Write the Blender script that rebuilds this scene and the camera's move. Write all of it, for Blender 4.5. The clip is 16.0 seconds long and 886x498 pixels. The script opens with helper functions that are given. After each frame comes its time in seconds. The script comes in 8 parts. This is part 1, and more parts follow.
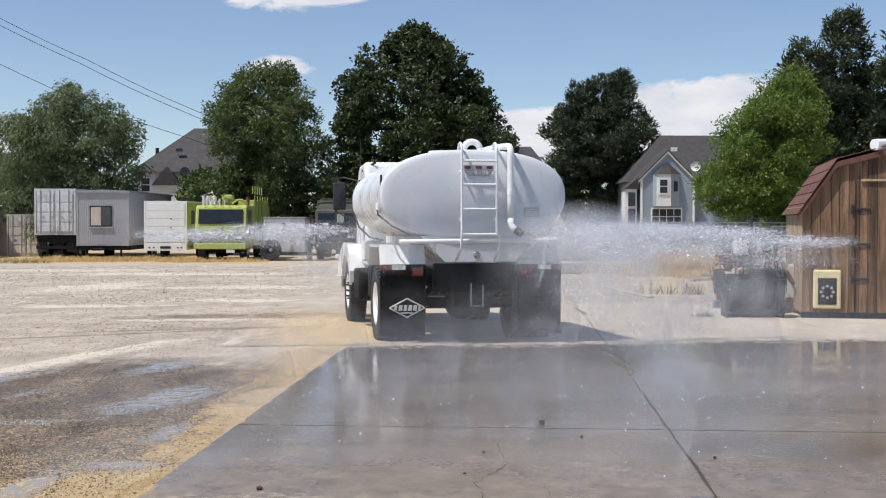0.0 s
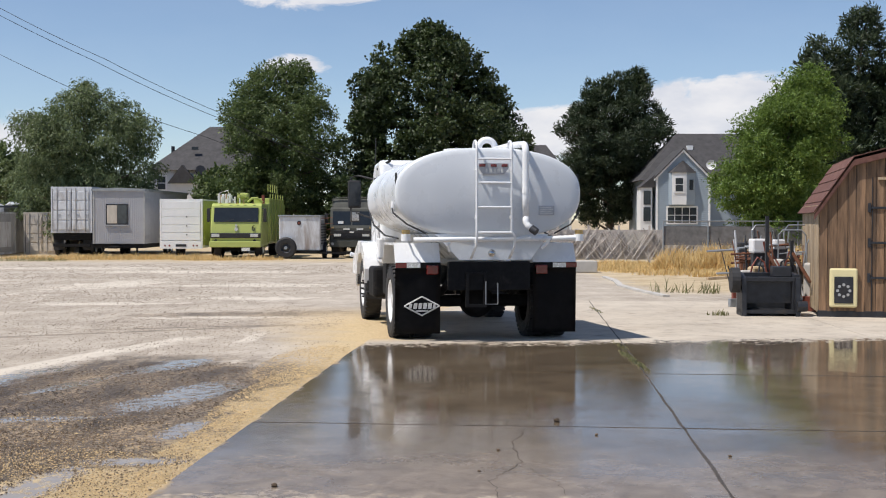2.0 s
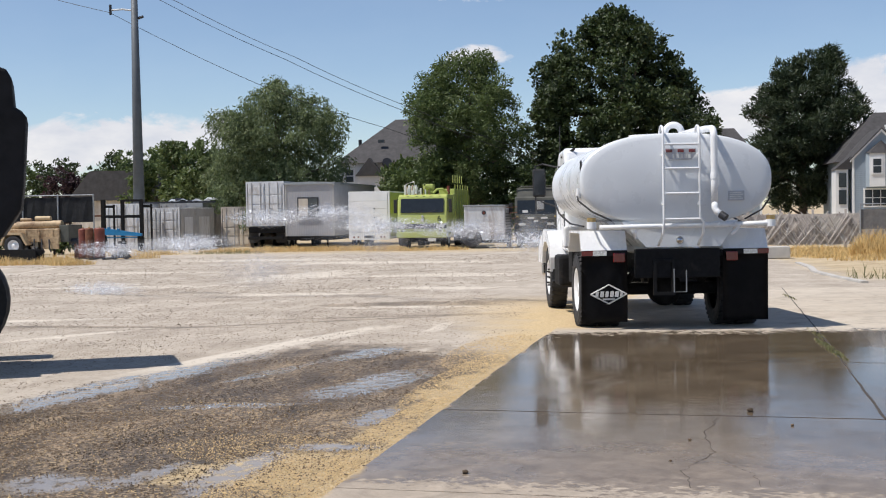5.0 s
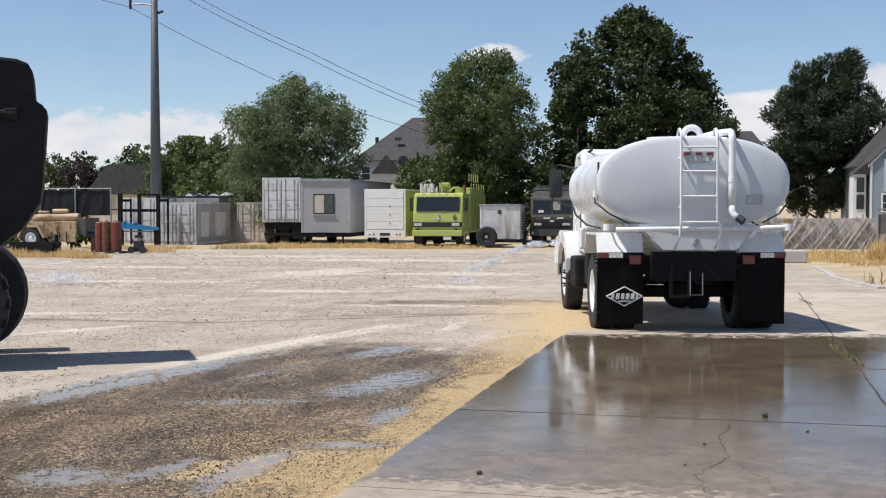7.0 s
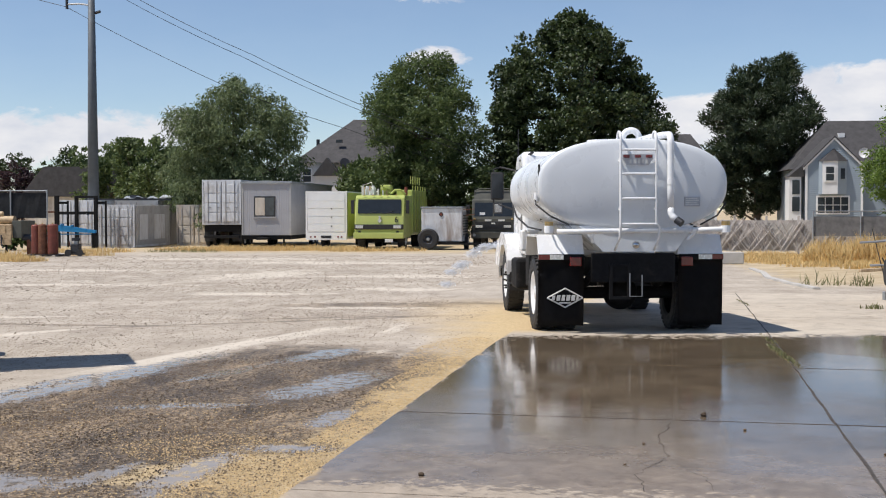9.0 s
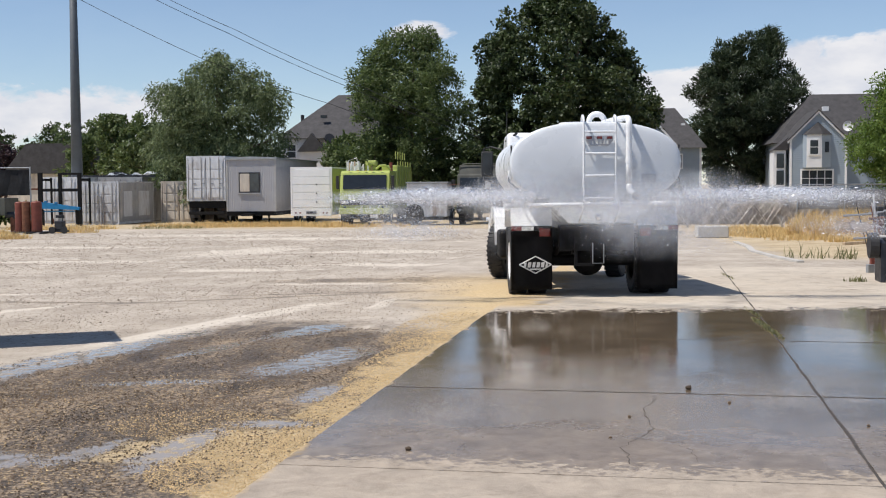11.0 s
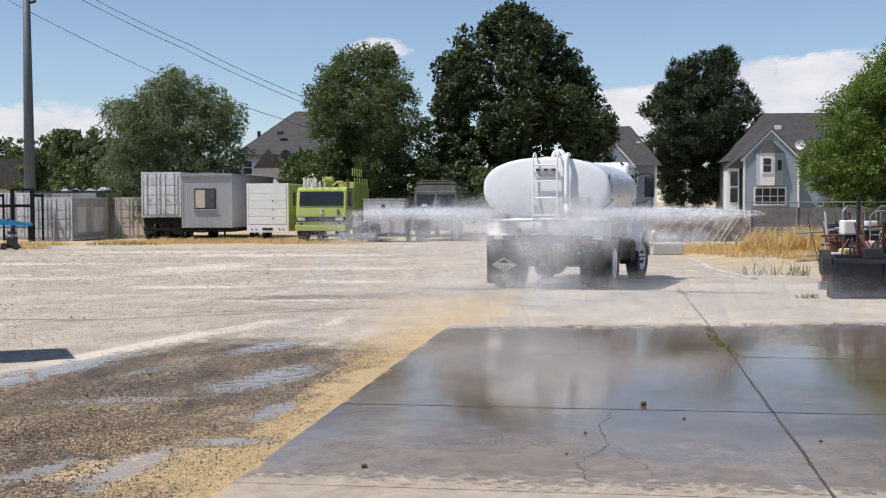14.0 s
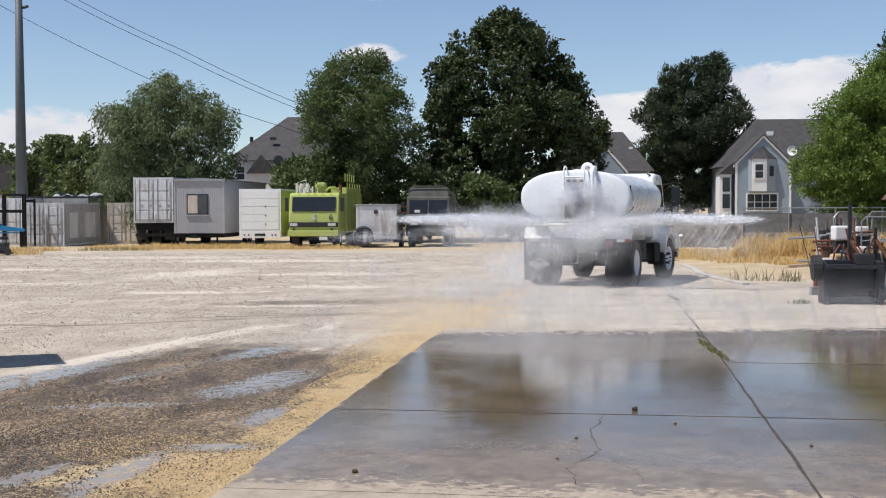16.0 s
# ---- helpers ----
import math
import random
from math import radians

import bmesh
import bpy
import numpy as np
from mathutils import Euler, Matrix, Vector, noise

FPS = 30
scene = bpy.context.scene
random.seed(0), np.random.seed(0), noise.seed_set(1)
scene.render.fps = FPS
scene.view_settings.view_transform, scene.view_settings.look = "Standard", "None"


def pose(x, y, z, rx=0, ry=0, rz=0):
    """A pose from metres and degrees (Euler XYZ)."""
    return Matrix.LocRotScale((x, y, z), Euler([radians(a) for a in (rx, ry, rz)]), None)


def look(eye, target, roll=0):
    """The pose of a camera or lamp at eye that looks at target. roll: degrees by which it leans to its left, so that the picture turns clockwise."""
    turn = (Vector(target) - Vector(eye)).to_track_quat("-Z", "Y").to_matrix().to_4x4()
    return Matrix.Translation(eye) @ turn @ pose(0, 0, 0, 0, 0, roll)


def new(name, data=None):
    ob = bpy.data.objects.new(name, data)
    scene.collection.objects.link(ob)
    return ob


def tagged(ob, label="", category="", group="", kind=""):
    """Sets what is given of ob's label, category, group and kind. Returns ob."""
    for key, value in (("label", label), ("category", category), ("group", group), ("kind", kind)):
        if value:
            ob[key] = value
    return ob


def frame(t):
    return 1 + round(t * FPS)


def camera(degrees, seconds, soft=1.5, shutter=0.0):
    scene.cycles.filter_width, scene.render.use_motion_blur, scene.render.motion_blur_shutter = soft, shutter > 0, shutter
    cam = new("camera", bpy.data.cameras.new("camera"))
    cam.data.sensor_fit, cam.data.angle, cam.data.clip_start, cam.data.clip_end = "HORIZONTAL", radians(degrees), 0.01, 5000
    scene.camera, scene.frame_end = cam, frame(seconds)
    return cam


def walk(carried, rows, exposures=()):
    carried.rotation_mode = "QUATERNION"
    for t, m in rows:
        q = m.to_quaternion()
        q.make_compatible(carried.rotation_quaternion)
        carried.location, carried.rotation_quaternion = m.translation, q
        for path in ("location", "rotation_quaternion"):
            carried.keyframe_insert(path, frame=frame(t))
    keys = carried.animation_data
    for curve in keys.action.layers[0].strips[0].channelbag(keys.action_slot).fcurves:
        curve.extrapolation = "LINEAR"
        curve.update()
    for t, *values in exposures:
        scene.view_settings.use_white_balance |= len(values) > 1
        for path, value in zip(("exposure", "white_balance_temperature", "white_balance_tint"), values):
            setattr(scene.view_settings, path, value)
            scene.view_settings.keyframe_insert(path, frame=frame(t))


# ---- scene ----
cam = camera(40.27, 16.0, soft=1.1)
PATH = [  # seconds, x, y, z, yaw, pitch, roll
    (0.0, 0.000, 0.000, 1.600, -0.46, -1.35, -0.08),
    (0.5, -0.001, 0.008, 1.599, -0.66, -1.43, -0.07),
    (1.0, 0.004, 0.006, 1.600, -0.47, -1.48, -0.06),
    (1.5, 0.002, 0.008, 1.599, -0.13, -1.49, -0.12),
    (2.0, 0.001, 0.003, 1.597, 0.25, -1.43, -0.12),
    (2.5, 0.004, -0.004, 1.598, 0.77, -1.40, 0.02),
    (3.0, 0.000, -0.015, 1.599, 1.84, -1.43, 0.08),
    (3.5, -0.003, -0.026, 1.601, 3.64, -1.38, 0.20),
    (4.0, -0.005, -0.019, 1.602, 5.50, -1.47, 0.50),
    (4.5, -0.006, -0.011, 1.598, 7.25, -1.74, 0.82),
    (5.0, -0.011, -0.020, 1.598, 8.96, -1.90, 0.92),
    (7.5, -0.025, -0.033, 1.611, 9.63, -1.97, -0.03),
    (8.0, -0.022, -0.032, 1.608, 8.66, -1.86, 0.04),
    (8.5, -0.024, -0.039, 1.610, 7.60, -1.72, -0.02),
    (9.0, -0.022, -0.038, 1.608, 6.93, -1.86, 0.09),
    (11.5, -0.023, -0.051, 1.609, 6.05, -3.14, 0.21),
    (12.0, -0.024, -0.049, 1.604, 5.51, -3.01, -0.23),
    (12.5, -0.021, -0.046, 1.606, 4.99, -2.77, -0.28),
    (13.0, -0.022, -0.042, 1.605, 4.60, -2.62, -0.14),
    (13.5, -0.019, -0.053, 1.604, 4.25, -2.47, 0.07),
    (14.0, -0.019, -0.052, 1.607, 4.19, -2.25, 0.22),
    (14.5, -0.015, -0.049, 1.600, 4.27, -2.20, 0.31),
    (15.0, -0.010, -0.046, 1.598, 4.29, -2.28, 0.29),
    (15.5, -0.011, -0.047, 1.597, 4.24, -2.10, 0.11),
    (16.0, -0.007, -0.052, 1.602, 3.85, -1.98, 0.19),
]
walk(cam, [(t, pose(x, y, z, 90 + p, r, w)) for t, x, y, z, w, p, r in PATH],
     exposures=[(0.0, 0.04, 6550, 12), (16.0, 0.04, 6550, 12)])

# ---- world, sun ----
SUN_EL, SUN_AZ = 61.5, 246.0  # degrees; azimuth from +y clockwise, of the sun itself
world = bpy.data.worlds.new("sky")
scene.world = world
world.use_nodes = True


def link(nt, a, b):
    nt.links.new(a, b)


def math_node(nt, op, a, b=None, clamp=False):
    n = nt.nodes.new("ShaderNodeMath")
    n.operation, n.use_clamp = op, clamp
    for i, v in enumerate((a, b)):
        if v is None:
            continue
        if isinstance(v, (int, float)):
            n.inputs[i].default_value = v
        else:
            link(nt, v, n.inputs[i])
    return n.outputs[0]


def ramp(nt, fac, stops):
    n = nt.nodes.new("ShaderNodeValToRGB")
    e = n.color_ramp.elements
    while len(e) < len(stops):
        e.new(0.5)
    for el, (p, c) in zip(e, stops):
        el.position = p
        el.color = (*c, 1) if len(c) == 3 else c
    link(nt, fac, n.inputs[0])
    return n.outputs[0]


def noise_tex(nt, vec, scale, detail=4, rough=0.55, dist=0.0):
    n = nt.nodes.new("ShaderNodeTexNoise")
    n.inputs["Scale"].default_value = scale
    n.inputs["Detail"].default_value = detail
    n.inputs["Roughness"].default_value = rough
    n.inputs["Distortion"].default_value = dist
    if vec is not None:
        link(nt, vec, n.inputs["Vector"])
    return n.outputs["Fac"]


def mix_rgb(nt, fac, a, b):
    n = nt.nodes.new("ShaderNodeMix")
    n.data_type = "RGBA"
    for sock, v in ((n.inputs[0], fac), (n.inputs[6], a), (n.inputs[7], b)):
        if isinstance(v, (int, float)):
            sock.default_value = v
        elif isinstance(v, tuple):
            sock.default_value = (*v, 1)
        else:
            link(nt, v, sock)
    return n.outputs[2]


def mix_val(nt, fac, a, b):
    n = nt.nodes.new("ShaderNodeMix")
    n.data_type = "FLOAT"
    for sock, v in ((n.inputs[0], fac), (n.inputs[2], a), (n.inputs[3], b)):
        if isinstance(v, (int, float)):
            sock.default_value = v
        else:
            link(nt, v, sock)
    return n.outputs[0]


def build_sky():
    nt = world.node_tree
    nt.nodes.clear()
    out = nt.nodes.new("ShaderNodeOutputWorld")
    bg = nt.nodes.new("ShaderNodeBackground")
    sky = nt.nodes.new("ShaderNodeTexSky")
    sky.sky_type, sky.sun_disc = "NISHITA", False
    sky.sun_elevation, sky.sun_rotation = radians(SUN_EL), radians(SUN_AZ)
    sky.altitude, sky.air_density, sky.dust_density, sky.ozone_density = 1400, 1.0, 0.15, 3.0
    tc = nt.nodes.new("ShaderNodeTexCoord")
    sep = nt.nodes.new("ShaderNodeSeparateXYZ")
    link(nt, tc.outputs["Generated"], sep.inputs[0])
    # cloud plane: slope coordinates in front of the yard, elevation stretched
    u = math_node(nt, "DIVIDE", sep.outputs[0], math_node(nt, "MAXIMUM", math_node(nt, "ABSOLUTE", sep.outputs[1]), 0.02))
    w = math_node(nt, "DIVIDE", sep.outputs[2], math_node(nt, "MAXIMUM", math_node(nt, "ABSOLUTE", sep.outputs[1]), 0.02))
    comb = nt.nodes.new("ShaderNodeCombineXYZ")
    link(nt, math_node(nt, "MULTIPLY", u, 1.0), comb.inputs[0])
    link(nt, math_node(nt, "MULTIPLY", w, 2.2), comb.inputs[1])
    n1 = noise_tex(nt, comb.outputs[0], 12.0, 9, 0.62, 0.5)
    total = None
    # cumulus banks: centre azimuth slope, elevation slope, half widths
    for cu, cw, ru, rw, k in ((0.255, 0.082, 0.13, 0.050, 1.5), (0.09, 0.068, 0.13, 0.034, 1.3), (-0.115, 0.186, 0.085, 0.020, 1.1),
                              (-0.30, 0.192, 0.06, 0.014, 0.9), (-0.455, 0.062, 0.20, 0.036, 1.1), (-0.125, 0.124, 0.035, 0.014, 0.8),
                              (0.62, 0.11, 0.2, 0.05, 1.0), (-0.8, 0.12, 0.2, 0.05, 1.0)):
        du = math_node(nt, "DIVIDE", math_node(nt, "SUBTRACT", u, cu), ru)
        dw = math_node(nt, "DIVIDE", math_node(nt, "SUBTRACT", w, cw), rw)
        d = math_node(nt, "ADD", math_node(nt, "MULTIPLY", du, du), math_node(nt, "MULTIPLY", dw, dw))
        g = math_node(nt, "MULTIPLY", math_node(nt, "SUBTRACT", 1.0, d, clamp=True), k)
        total = g if total is None else math_node(nt, "MAXIMUM", total, g)
    dens = math_node(nt, "ADD", total, math_node(nt, "MULTIPLY", math_node(nt, "SUBTRACT", n1, 0.5), 2.6))
    alpha = math_node(nt, "MULTIPLY", math_node(nt, "SUBTRACT", dens, 0.42), 3.2, clamp=True)
    alpha = math_node(nt, "MULTIPLY", alpha, math_node(nt, "MULTIPLY", total, 4.0, clamp=True))
    shade = noise_tex(nt, comb.outputs[0], 16.0, 4)
    cloud = ramp(nt, shade, ((0.3, (5.6, 5.9, 6.6)), (0.65, (7.6, 7.6, 7.7))))
    haze = math_node(nt, "MULTIPLY", noise_tex(nt, comb.outputs[0], 3.0, 5), 0.10)
    col = mix_rgb(nt, haze, sky.outputs[0], cloud)
    col = mix_rgb(nt, math_node(nt, "MULTIPLY", alpha, 0.92), col, cloud)
    link(nt, col, bg.inputs[0])
    bg.inputs[1].default_value = 0.112
    link(nt, bg.outputs[0], out.inputs[0])


build_sky()
scene.cycles.transparent_max_bounces = 48
sun_data = bpy.data.lights.new("sun", "SUN")
sun_data.energy, sun_data.angle, sun_data.color = 4.8, radians(0.53), (1.0, 0.955, 0.88)
sun = new("sun", sun_data)
_az, _el = radians(SUN_AZ), radians(SUN_EL)
SUN_DIR = Vector((math.sin(_az) * math.cos(_el), math.cos(_az) * math.cos(_el), math.sin(_el)))
sun.matrix_world = look(SUN_DIR * 60, (0, 0, 0))

# ---- materials ----
def material(name, color, rough=0.6, metal=0.0, vary=0.15, scale=6.0, bump=0.0, bump_scale=60.0, dirt=None, dirt_amount=0.0,
             rand=0.0, spec=0.5, coat=0.0, coords="Object", stretch=None):
    m = bpy.data.materials.new(name)
    m.use_nodes = True
    nt = m.node_tree
    b = nt.nodes["Principled BSDF"]
    tc = nt.nodes.new("ShaderNodeTexCoord")
    vec = tc.outputs[coords]
    if stretch:
        mp = nt.nodes.new("ShaderNodeMapping")
        mp.inputs["Scale"].default_value = stretch
        link(nt, vec, mp.inputs[0])
        vec = mp.outputs[0]
    n = noise_tex(nt, vec, scale, 6, 0.6)
    lo = tuple(c * (1 - vary) for c in color)
    hi = tuple(min(1, c * (1 + vary)) for c in color)
    col = ramp(nt, n, ((0.3, lo), (0.7, hi)))
    if dirt:
        d = noise_tex(nt, vec, scale * 0.45, 7, 0.68, 0.4)
        k = math_node(nt, "MULTIPLY", math_node(nt, "SUBTRACT", d, 0.62 - 0.3 * dirt_amount), 5.0, clamp=True)
        col = mix_rgb(nt, math_node(nt, "MULTIPLY", k, min(1, 0.4 + dirt_amount)), col, dirt)
    if rand:
        oi = nt.nodes.new("ShaderNodeObjectInfo")
        hsv = nt.nodes.new("ShaderNodeHueSaturation")
        link(nt, math_node(nt, "ADD", math_node(nt, "MULTIPLY", oi.outputs["Random"], rand), 1 - rand / 2), hsv.inputs["Value"])
        link(nt, col, hsv.inputs["Color"])
        col = hsv.outputs[0]
    link(nt, col, b.inputs["Base Color"])
    r = ramp(nt, noise_tex(nt, vec, scale * 2.3, 3), ((0.3, (max(0, rough - 0.08),) * 3), (0.7, (min(1, rough + 0.08),) * 3)))
    link(nt, r, b.inputs["Roughness"])
    b.inputs["Metallic"].default_value = metal
    b.inputs["Specular IOR Level"].default_value = spec
    b.inputs["Coat Weight"].default_value = coat
    if bump:
        bn = nt.nodes.new("ShaderNodeBump")
        bn.inputs["Strength"].default_value = bump
        bn.inputs["Distance"].default_value = 0.01
        link(nt, noise_tex(nt, vec, bump_scale, 5), bn.inputs["Height"])
        link(nt, bn.outputs[0], b.inputs["Normal"])
    return m


def leaf_material(name, dark, light, trans=0.35):
    m = bpy.data.materials.new(name)
    m.use_nodes = True
    nt = m.node_tree
    b = nt.nodes["Principled BSDF"]
    out = nt.nodes["Material Output"]
    geo = nt.nodes.new("ShaderNodeNewGeometry")
    tc = nt.nodes.new("ShaderNodeTexCoord")
    f = math_node(nt, "ADD", math_node(nt, "MULTIPLY", geo.outputs["Random Per Island"], 0.6),
                  math_node(nt, "MULTIPLY", noise_tex(nt, tc.outputs["Object"], 0.45, 3), 0.5))
    col = ramp(nt, f, ((0.2, dark), (0.85, light)))
    link(nt, col, b.inputs["Base Color"])
    b.inputs["Roughness"].default_value = 0.55
    t = nt.nodes.new("ShaderNodeBsdfTranslucent")
    link(nt, col, t.inputs[0])
    mx = nt.nodes.new("ShaderNodeMixShader")
    mx.inputs[0].default_value = trans
    link(nt, b.outputs[0], mx.inputs[1])
    link(nt, t.outputs[0], mx.inputs[2])
    link(nt, mx.outputs[0], out.inputs[0])
    return m


def glow_material(name, color, strength):
    m = material(name, color, 0.3)
    b = m.node_tree.nodes["Principled BSDF"]
    b.inputs["Emission Color"].default_value = (*color, 1)
    b.inputs["Emission Strength"].default_value = strength
    return m


def glass_material(name, tint=(0.02, 0.025, 0.03), rough=0.05):
    return material(name, tint, rough, 0.0, 0.2, 3.0, spec=0.45)


M = {}
M["white"] = material("white_truck_paint", (0.80, 0.81, 0.82), 0.28, 0, 0.03, 2.0, dirt=(0.60, 0.56, 0.48), dirt_amount=0.12, coat=0.3)
M["tank"] = material("white_tank_paint", (0.66, 0.69, 0.72), 0.30, 0, 0.03, 1.6, bump=0.03, bump_scale=5, dirt=(0.66, 0.63, 0.57), dirt_amount=0.10)
M["black"] = material("black_rubber", (0.018, 0.018, 0.020), 0.7, 0, 0.3, 8, 0.2, 90, dirt=(0.07, 0.065, 0.055), dirt_amount=0.15)
M["frame"] = material("black_frame_steel", (0.010, 0.010, 0.011), 0.75, 0.0, 0.3, 9, 0.1, 60, dirt=(0.05, 0.042, 0.034), dirt_amount=0.15, spec=0.2)
M["flap"] = material("mud_flap_rubber", (0.010, 0.010, 0.012), 0.65, 0, 0.3, 5, 0.15, 40, spec=0.25)
M["brass"] = material("weathered_brass", (0.45, 0.32, 0.14), 0.45, 0.8, 0.3, 20)
M["chrome"] = material("dull_chrome", (0.6, 0.6, 0.6), 0.2, 1.0, 0.1, 20)
M["red_lens"] = material("red_lens", (0.15, 0.008, 0.008), 0.2, 0, 0.1, 20, coat=0.5)
M["reflect"] = material("silver_reflector", (0.7, 0.7, 0.68), 0.25, 0.3, 0.1, 20)
M["grey_plate"] = material("grey_plate", (0.42, 0.43, 0.46), 0.5, 0.2, 0.1, 10)
M["pale_mark"] = material("pale_print", (0.62, 0.62, 0.60), 0.6, 0, 0.2, 20)
M["glass"] = glass_material("dark_glass")
M["pane"] = glass_material("house_window_glass", (0.05, 0.06, 0.07), 0.06)
M["cont_white"] = material("weathered_white_steel", (0.60, 0.62, 0.65), 0.5, 0.1, 0.16, 2.4, dirt=(0.22, 0.16, 0.12), dirt_amount=0.42, stretch=(1, 1, 0.35))
M["cont_tan"] = material("weathered_tan_steel", (0.56, 0.51, 0.44), 0.6, 0.1, 0.22, 1.6, dirt=(0.24, 0.14, 0.085), dirt_amount=0.42, stretch=(1, 1, 0.35))
M["cont_grey"] = material("weathered_grey_steel", (0.36, 0.36, 0.36), 0.55, 0.1, 0.14, 1.0, dirt=(0.22, 0.16, 0.11), dirt_amount=0.28)
M["unit_grey"] = material("grey_site_office_panel", (0.34, 0.345, 0.37), 0.5, 0.1, 0.05, 1.0)
M["lime"] = material("lime_yellow_fire_paint", (0.40, 0.455, 0.12), 0.35, 0, 0.07, 1.2, coat=0.3, dirt=(0.35, 0.38, 0.14), dirt_amount=0.12)
M["olive"] = material("faded_dark_olive_paint", (0.062, 0.063, 0.052), 0.55, 0, 0.4, 1.5)
M["tan_paint"] = material("desert_tan_paint", (0.50, 0.37, 0.22), 0.6, 0, 0.2, 1.2, dirt=(0.24, 0.15, 0.08), dirt_amount=0.35)
M["camo"] = material("tan_brown_camouflage_paint", (0.47, 0.34, 0.20), 0.6, 0, 0.25, 5.0, dirt=(0.17, 0.095, 0.045), dirt_amount=0.55)
M["bright_sheet"] = material("bright_bent_sheet_metal", (0.75, 0.77, 0.80), 0.35, 0.3, 0.15, 6)
M["rust"] = material("rusted_steel", (0.16, 0.065, 0.035), 0.75, 0.2, 0.5, 5, 0.3, 40)
M["rust_red"] = material("dull_red_painted_steel", (0.17, 0.045, 0.03), 0.6, 0.1, 0.3, 4)
M["blue_paint"] = material("blue_paint", (0.015, 0.20, 0.45), 0.5, 0, 0.15, 4)
M["galv"] = material("galvanised_steel", (0.33, 0.35, 0.37), 0.45, 0.6, 0.15, 3.0)
M["pole_steel"] = material("dark_weathered_pole_steel", (0.095, 0.110, 0.125), 0.6, 0.1, 0.15, 2.0)
M["dark_mesh"] = material("dark_screen_cloth", (0.035, 0.037, 0.042), 0.8, 0, 0.2, 3)
M["grey_mesh"] = material("faded_grey_screen", (0.17, 0.165, 0.16), 0.85, 0, 0.3, 3)
M["shingle"] = material("dark_roof_shingle", (0.052, 0.050, 0.052), 0.85, 0, 0.25, 2.0, 0.4, 12)
M["siding_blue"] = material("blue_grey_siding", (0.30, 0.36, 0.42), 0.6, 0, 0.05, 1.5)
M["siding_white"] = material("white_siding", (0.70, 0.70, 0.70), 0.6, 0, 0.05, 1.5)
M["trim"] = material("white_trim_paint", (0.78, 0.79, 0.80), 0.5, 0, 0.04, 2.0)
M["barn_wood"] = material("weathered_brown_board", (0.19, 0.115, 0.066), 0.85, 0, 0.5, 16.0, 0.5, 60, dirt=(0.055, 0.038, 0.028), dirt_amount=0.5, rand=0.55, stretch=(1, 1, 0.09))
M["barn_roof"] = material("rust_red_shingle", (0.125, 0.055, 0.042), 0.9, 0, 0.35, 9, 0.6, 40, dirt=(0.23, 0.16, 0.13), dirt_amount=0.2, rand=0.3)
M["pale_wood"] = material("sun_bleached_board", (0.38, 0.29, 0.19), 0.85, 0, 0.4, 16, 0.4, 60, dirt=(0.14, 0.10, 0.07), dirt_amount=0.25, rand=0.3, stretch=(1, 1, 0.09))
M["cream"] = material("cream_plastic", (0.72, 0.64, 0.36), 0.5, 0, 0.05, 8)
M["charcoal"] = material("charcoal_steel", (0.028, 0.030, 0.036), 0.5, 0.3, 0.35, 6, 0.1, 40, dirt=(0.09, 0.07, 0.05), dirt_amount=0.2)
M["bark"] = material("grey_brown_bark", (0.11, 0.085, 0.065), 0.9, 0, 0.3, 4, 0.6, 14)
M["fence_wood"] = material("weathered_grey_lattice", (0.42, 0.39, 0.37), 0.85, 0, 0.35, 3, 0.3, 30)
M["concrete_wall"] = material("pale_concrete_block", (0.46, 0.44, 0.41), 0.85, 0, 0.15, 2, 0.3, 30)
M["dry_grass"] = leaf_material("dry_straw_grass", (0.48, 0.31, 0.11), (0.80, 0.60, 0.28), 0.3)
M["weed"] = leaf_material("dry_green_weed", (0.12, 0.13, 0.05), (0.26, 0.25, 0.11), 0.3)
M["leaf_willow"] = leaf_material("grey_green_willow_leaf", (0.065, 0.095, 0.042), (0.20, 0.25, 0.11))
M["leaf_oak"] = leaf_material("dark_green_leaf", (0.020, 0.036, 0.012), (0.065, 0.095, 0.028), 0.22)
M["leaf_mid"] = leaf_material("mid_green_leaf", (0.042, 0.072, 0.025), (0.15, 0.20, 0.065))
M["needle"] = leaf_material("dark_pine_needle", (0.020, 0.036, 0.018), (0.060, 0.085, 0.038), 0.2)
M["leaf_bright"] = leaf_material("yellow_green_leaf", (0.07, 0.125, 0.022), (0.20, 0.29, 0.06), 0.45)
M["leaf_purple"] = leaf_material("dark_purple_leaf", (0.035, 0.018, 0.022), (0.075, 0.04, 0.045))
M["pebble_dark"] = material("wet_dark_gravel", (0.115, 0.080, 0.052), 0.75, 0, 0.75, 1.3, spec=0.25)
M["pebble_mid"] = material("dry_brown_gravel", (0.23, 0.185, 0.14), 0.85, 0, 0.6, 1.1)
M["pebble_tan"] = material("tan_gravel", (0.51, 0.37, 0.19), 0.7, 0, 0.3, 14)
M["water_drop"] = material("water_droplet", (0.82, 0.85, 0.90), 0.15, 0, 0.05, 30)
M["wire"] = material("black_cable", (0.02, 0.02, 0.022), 0.6)


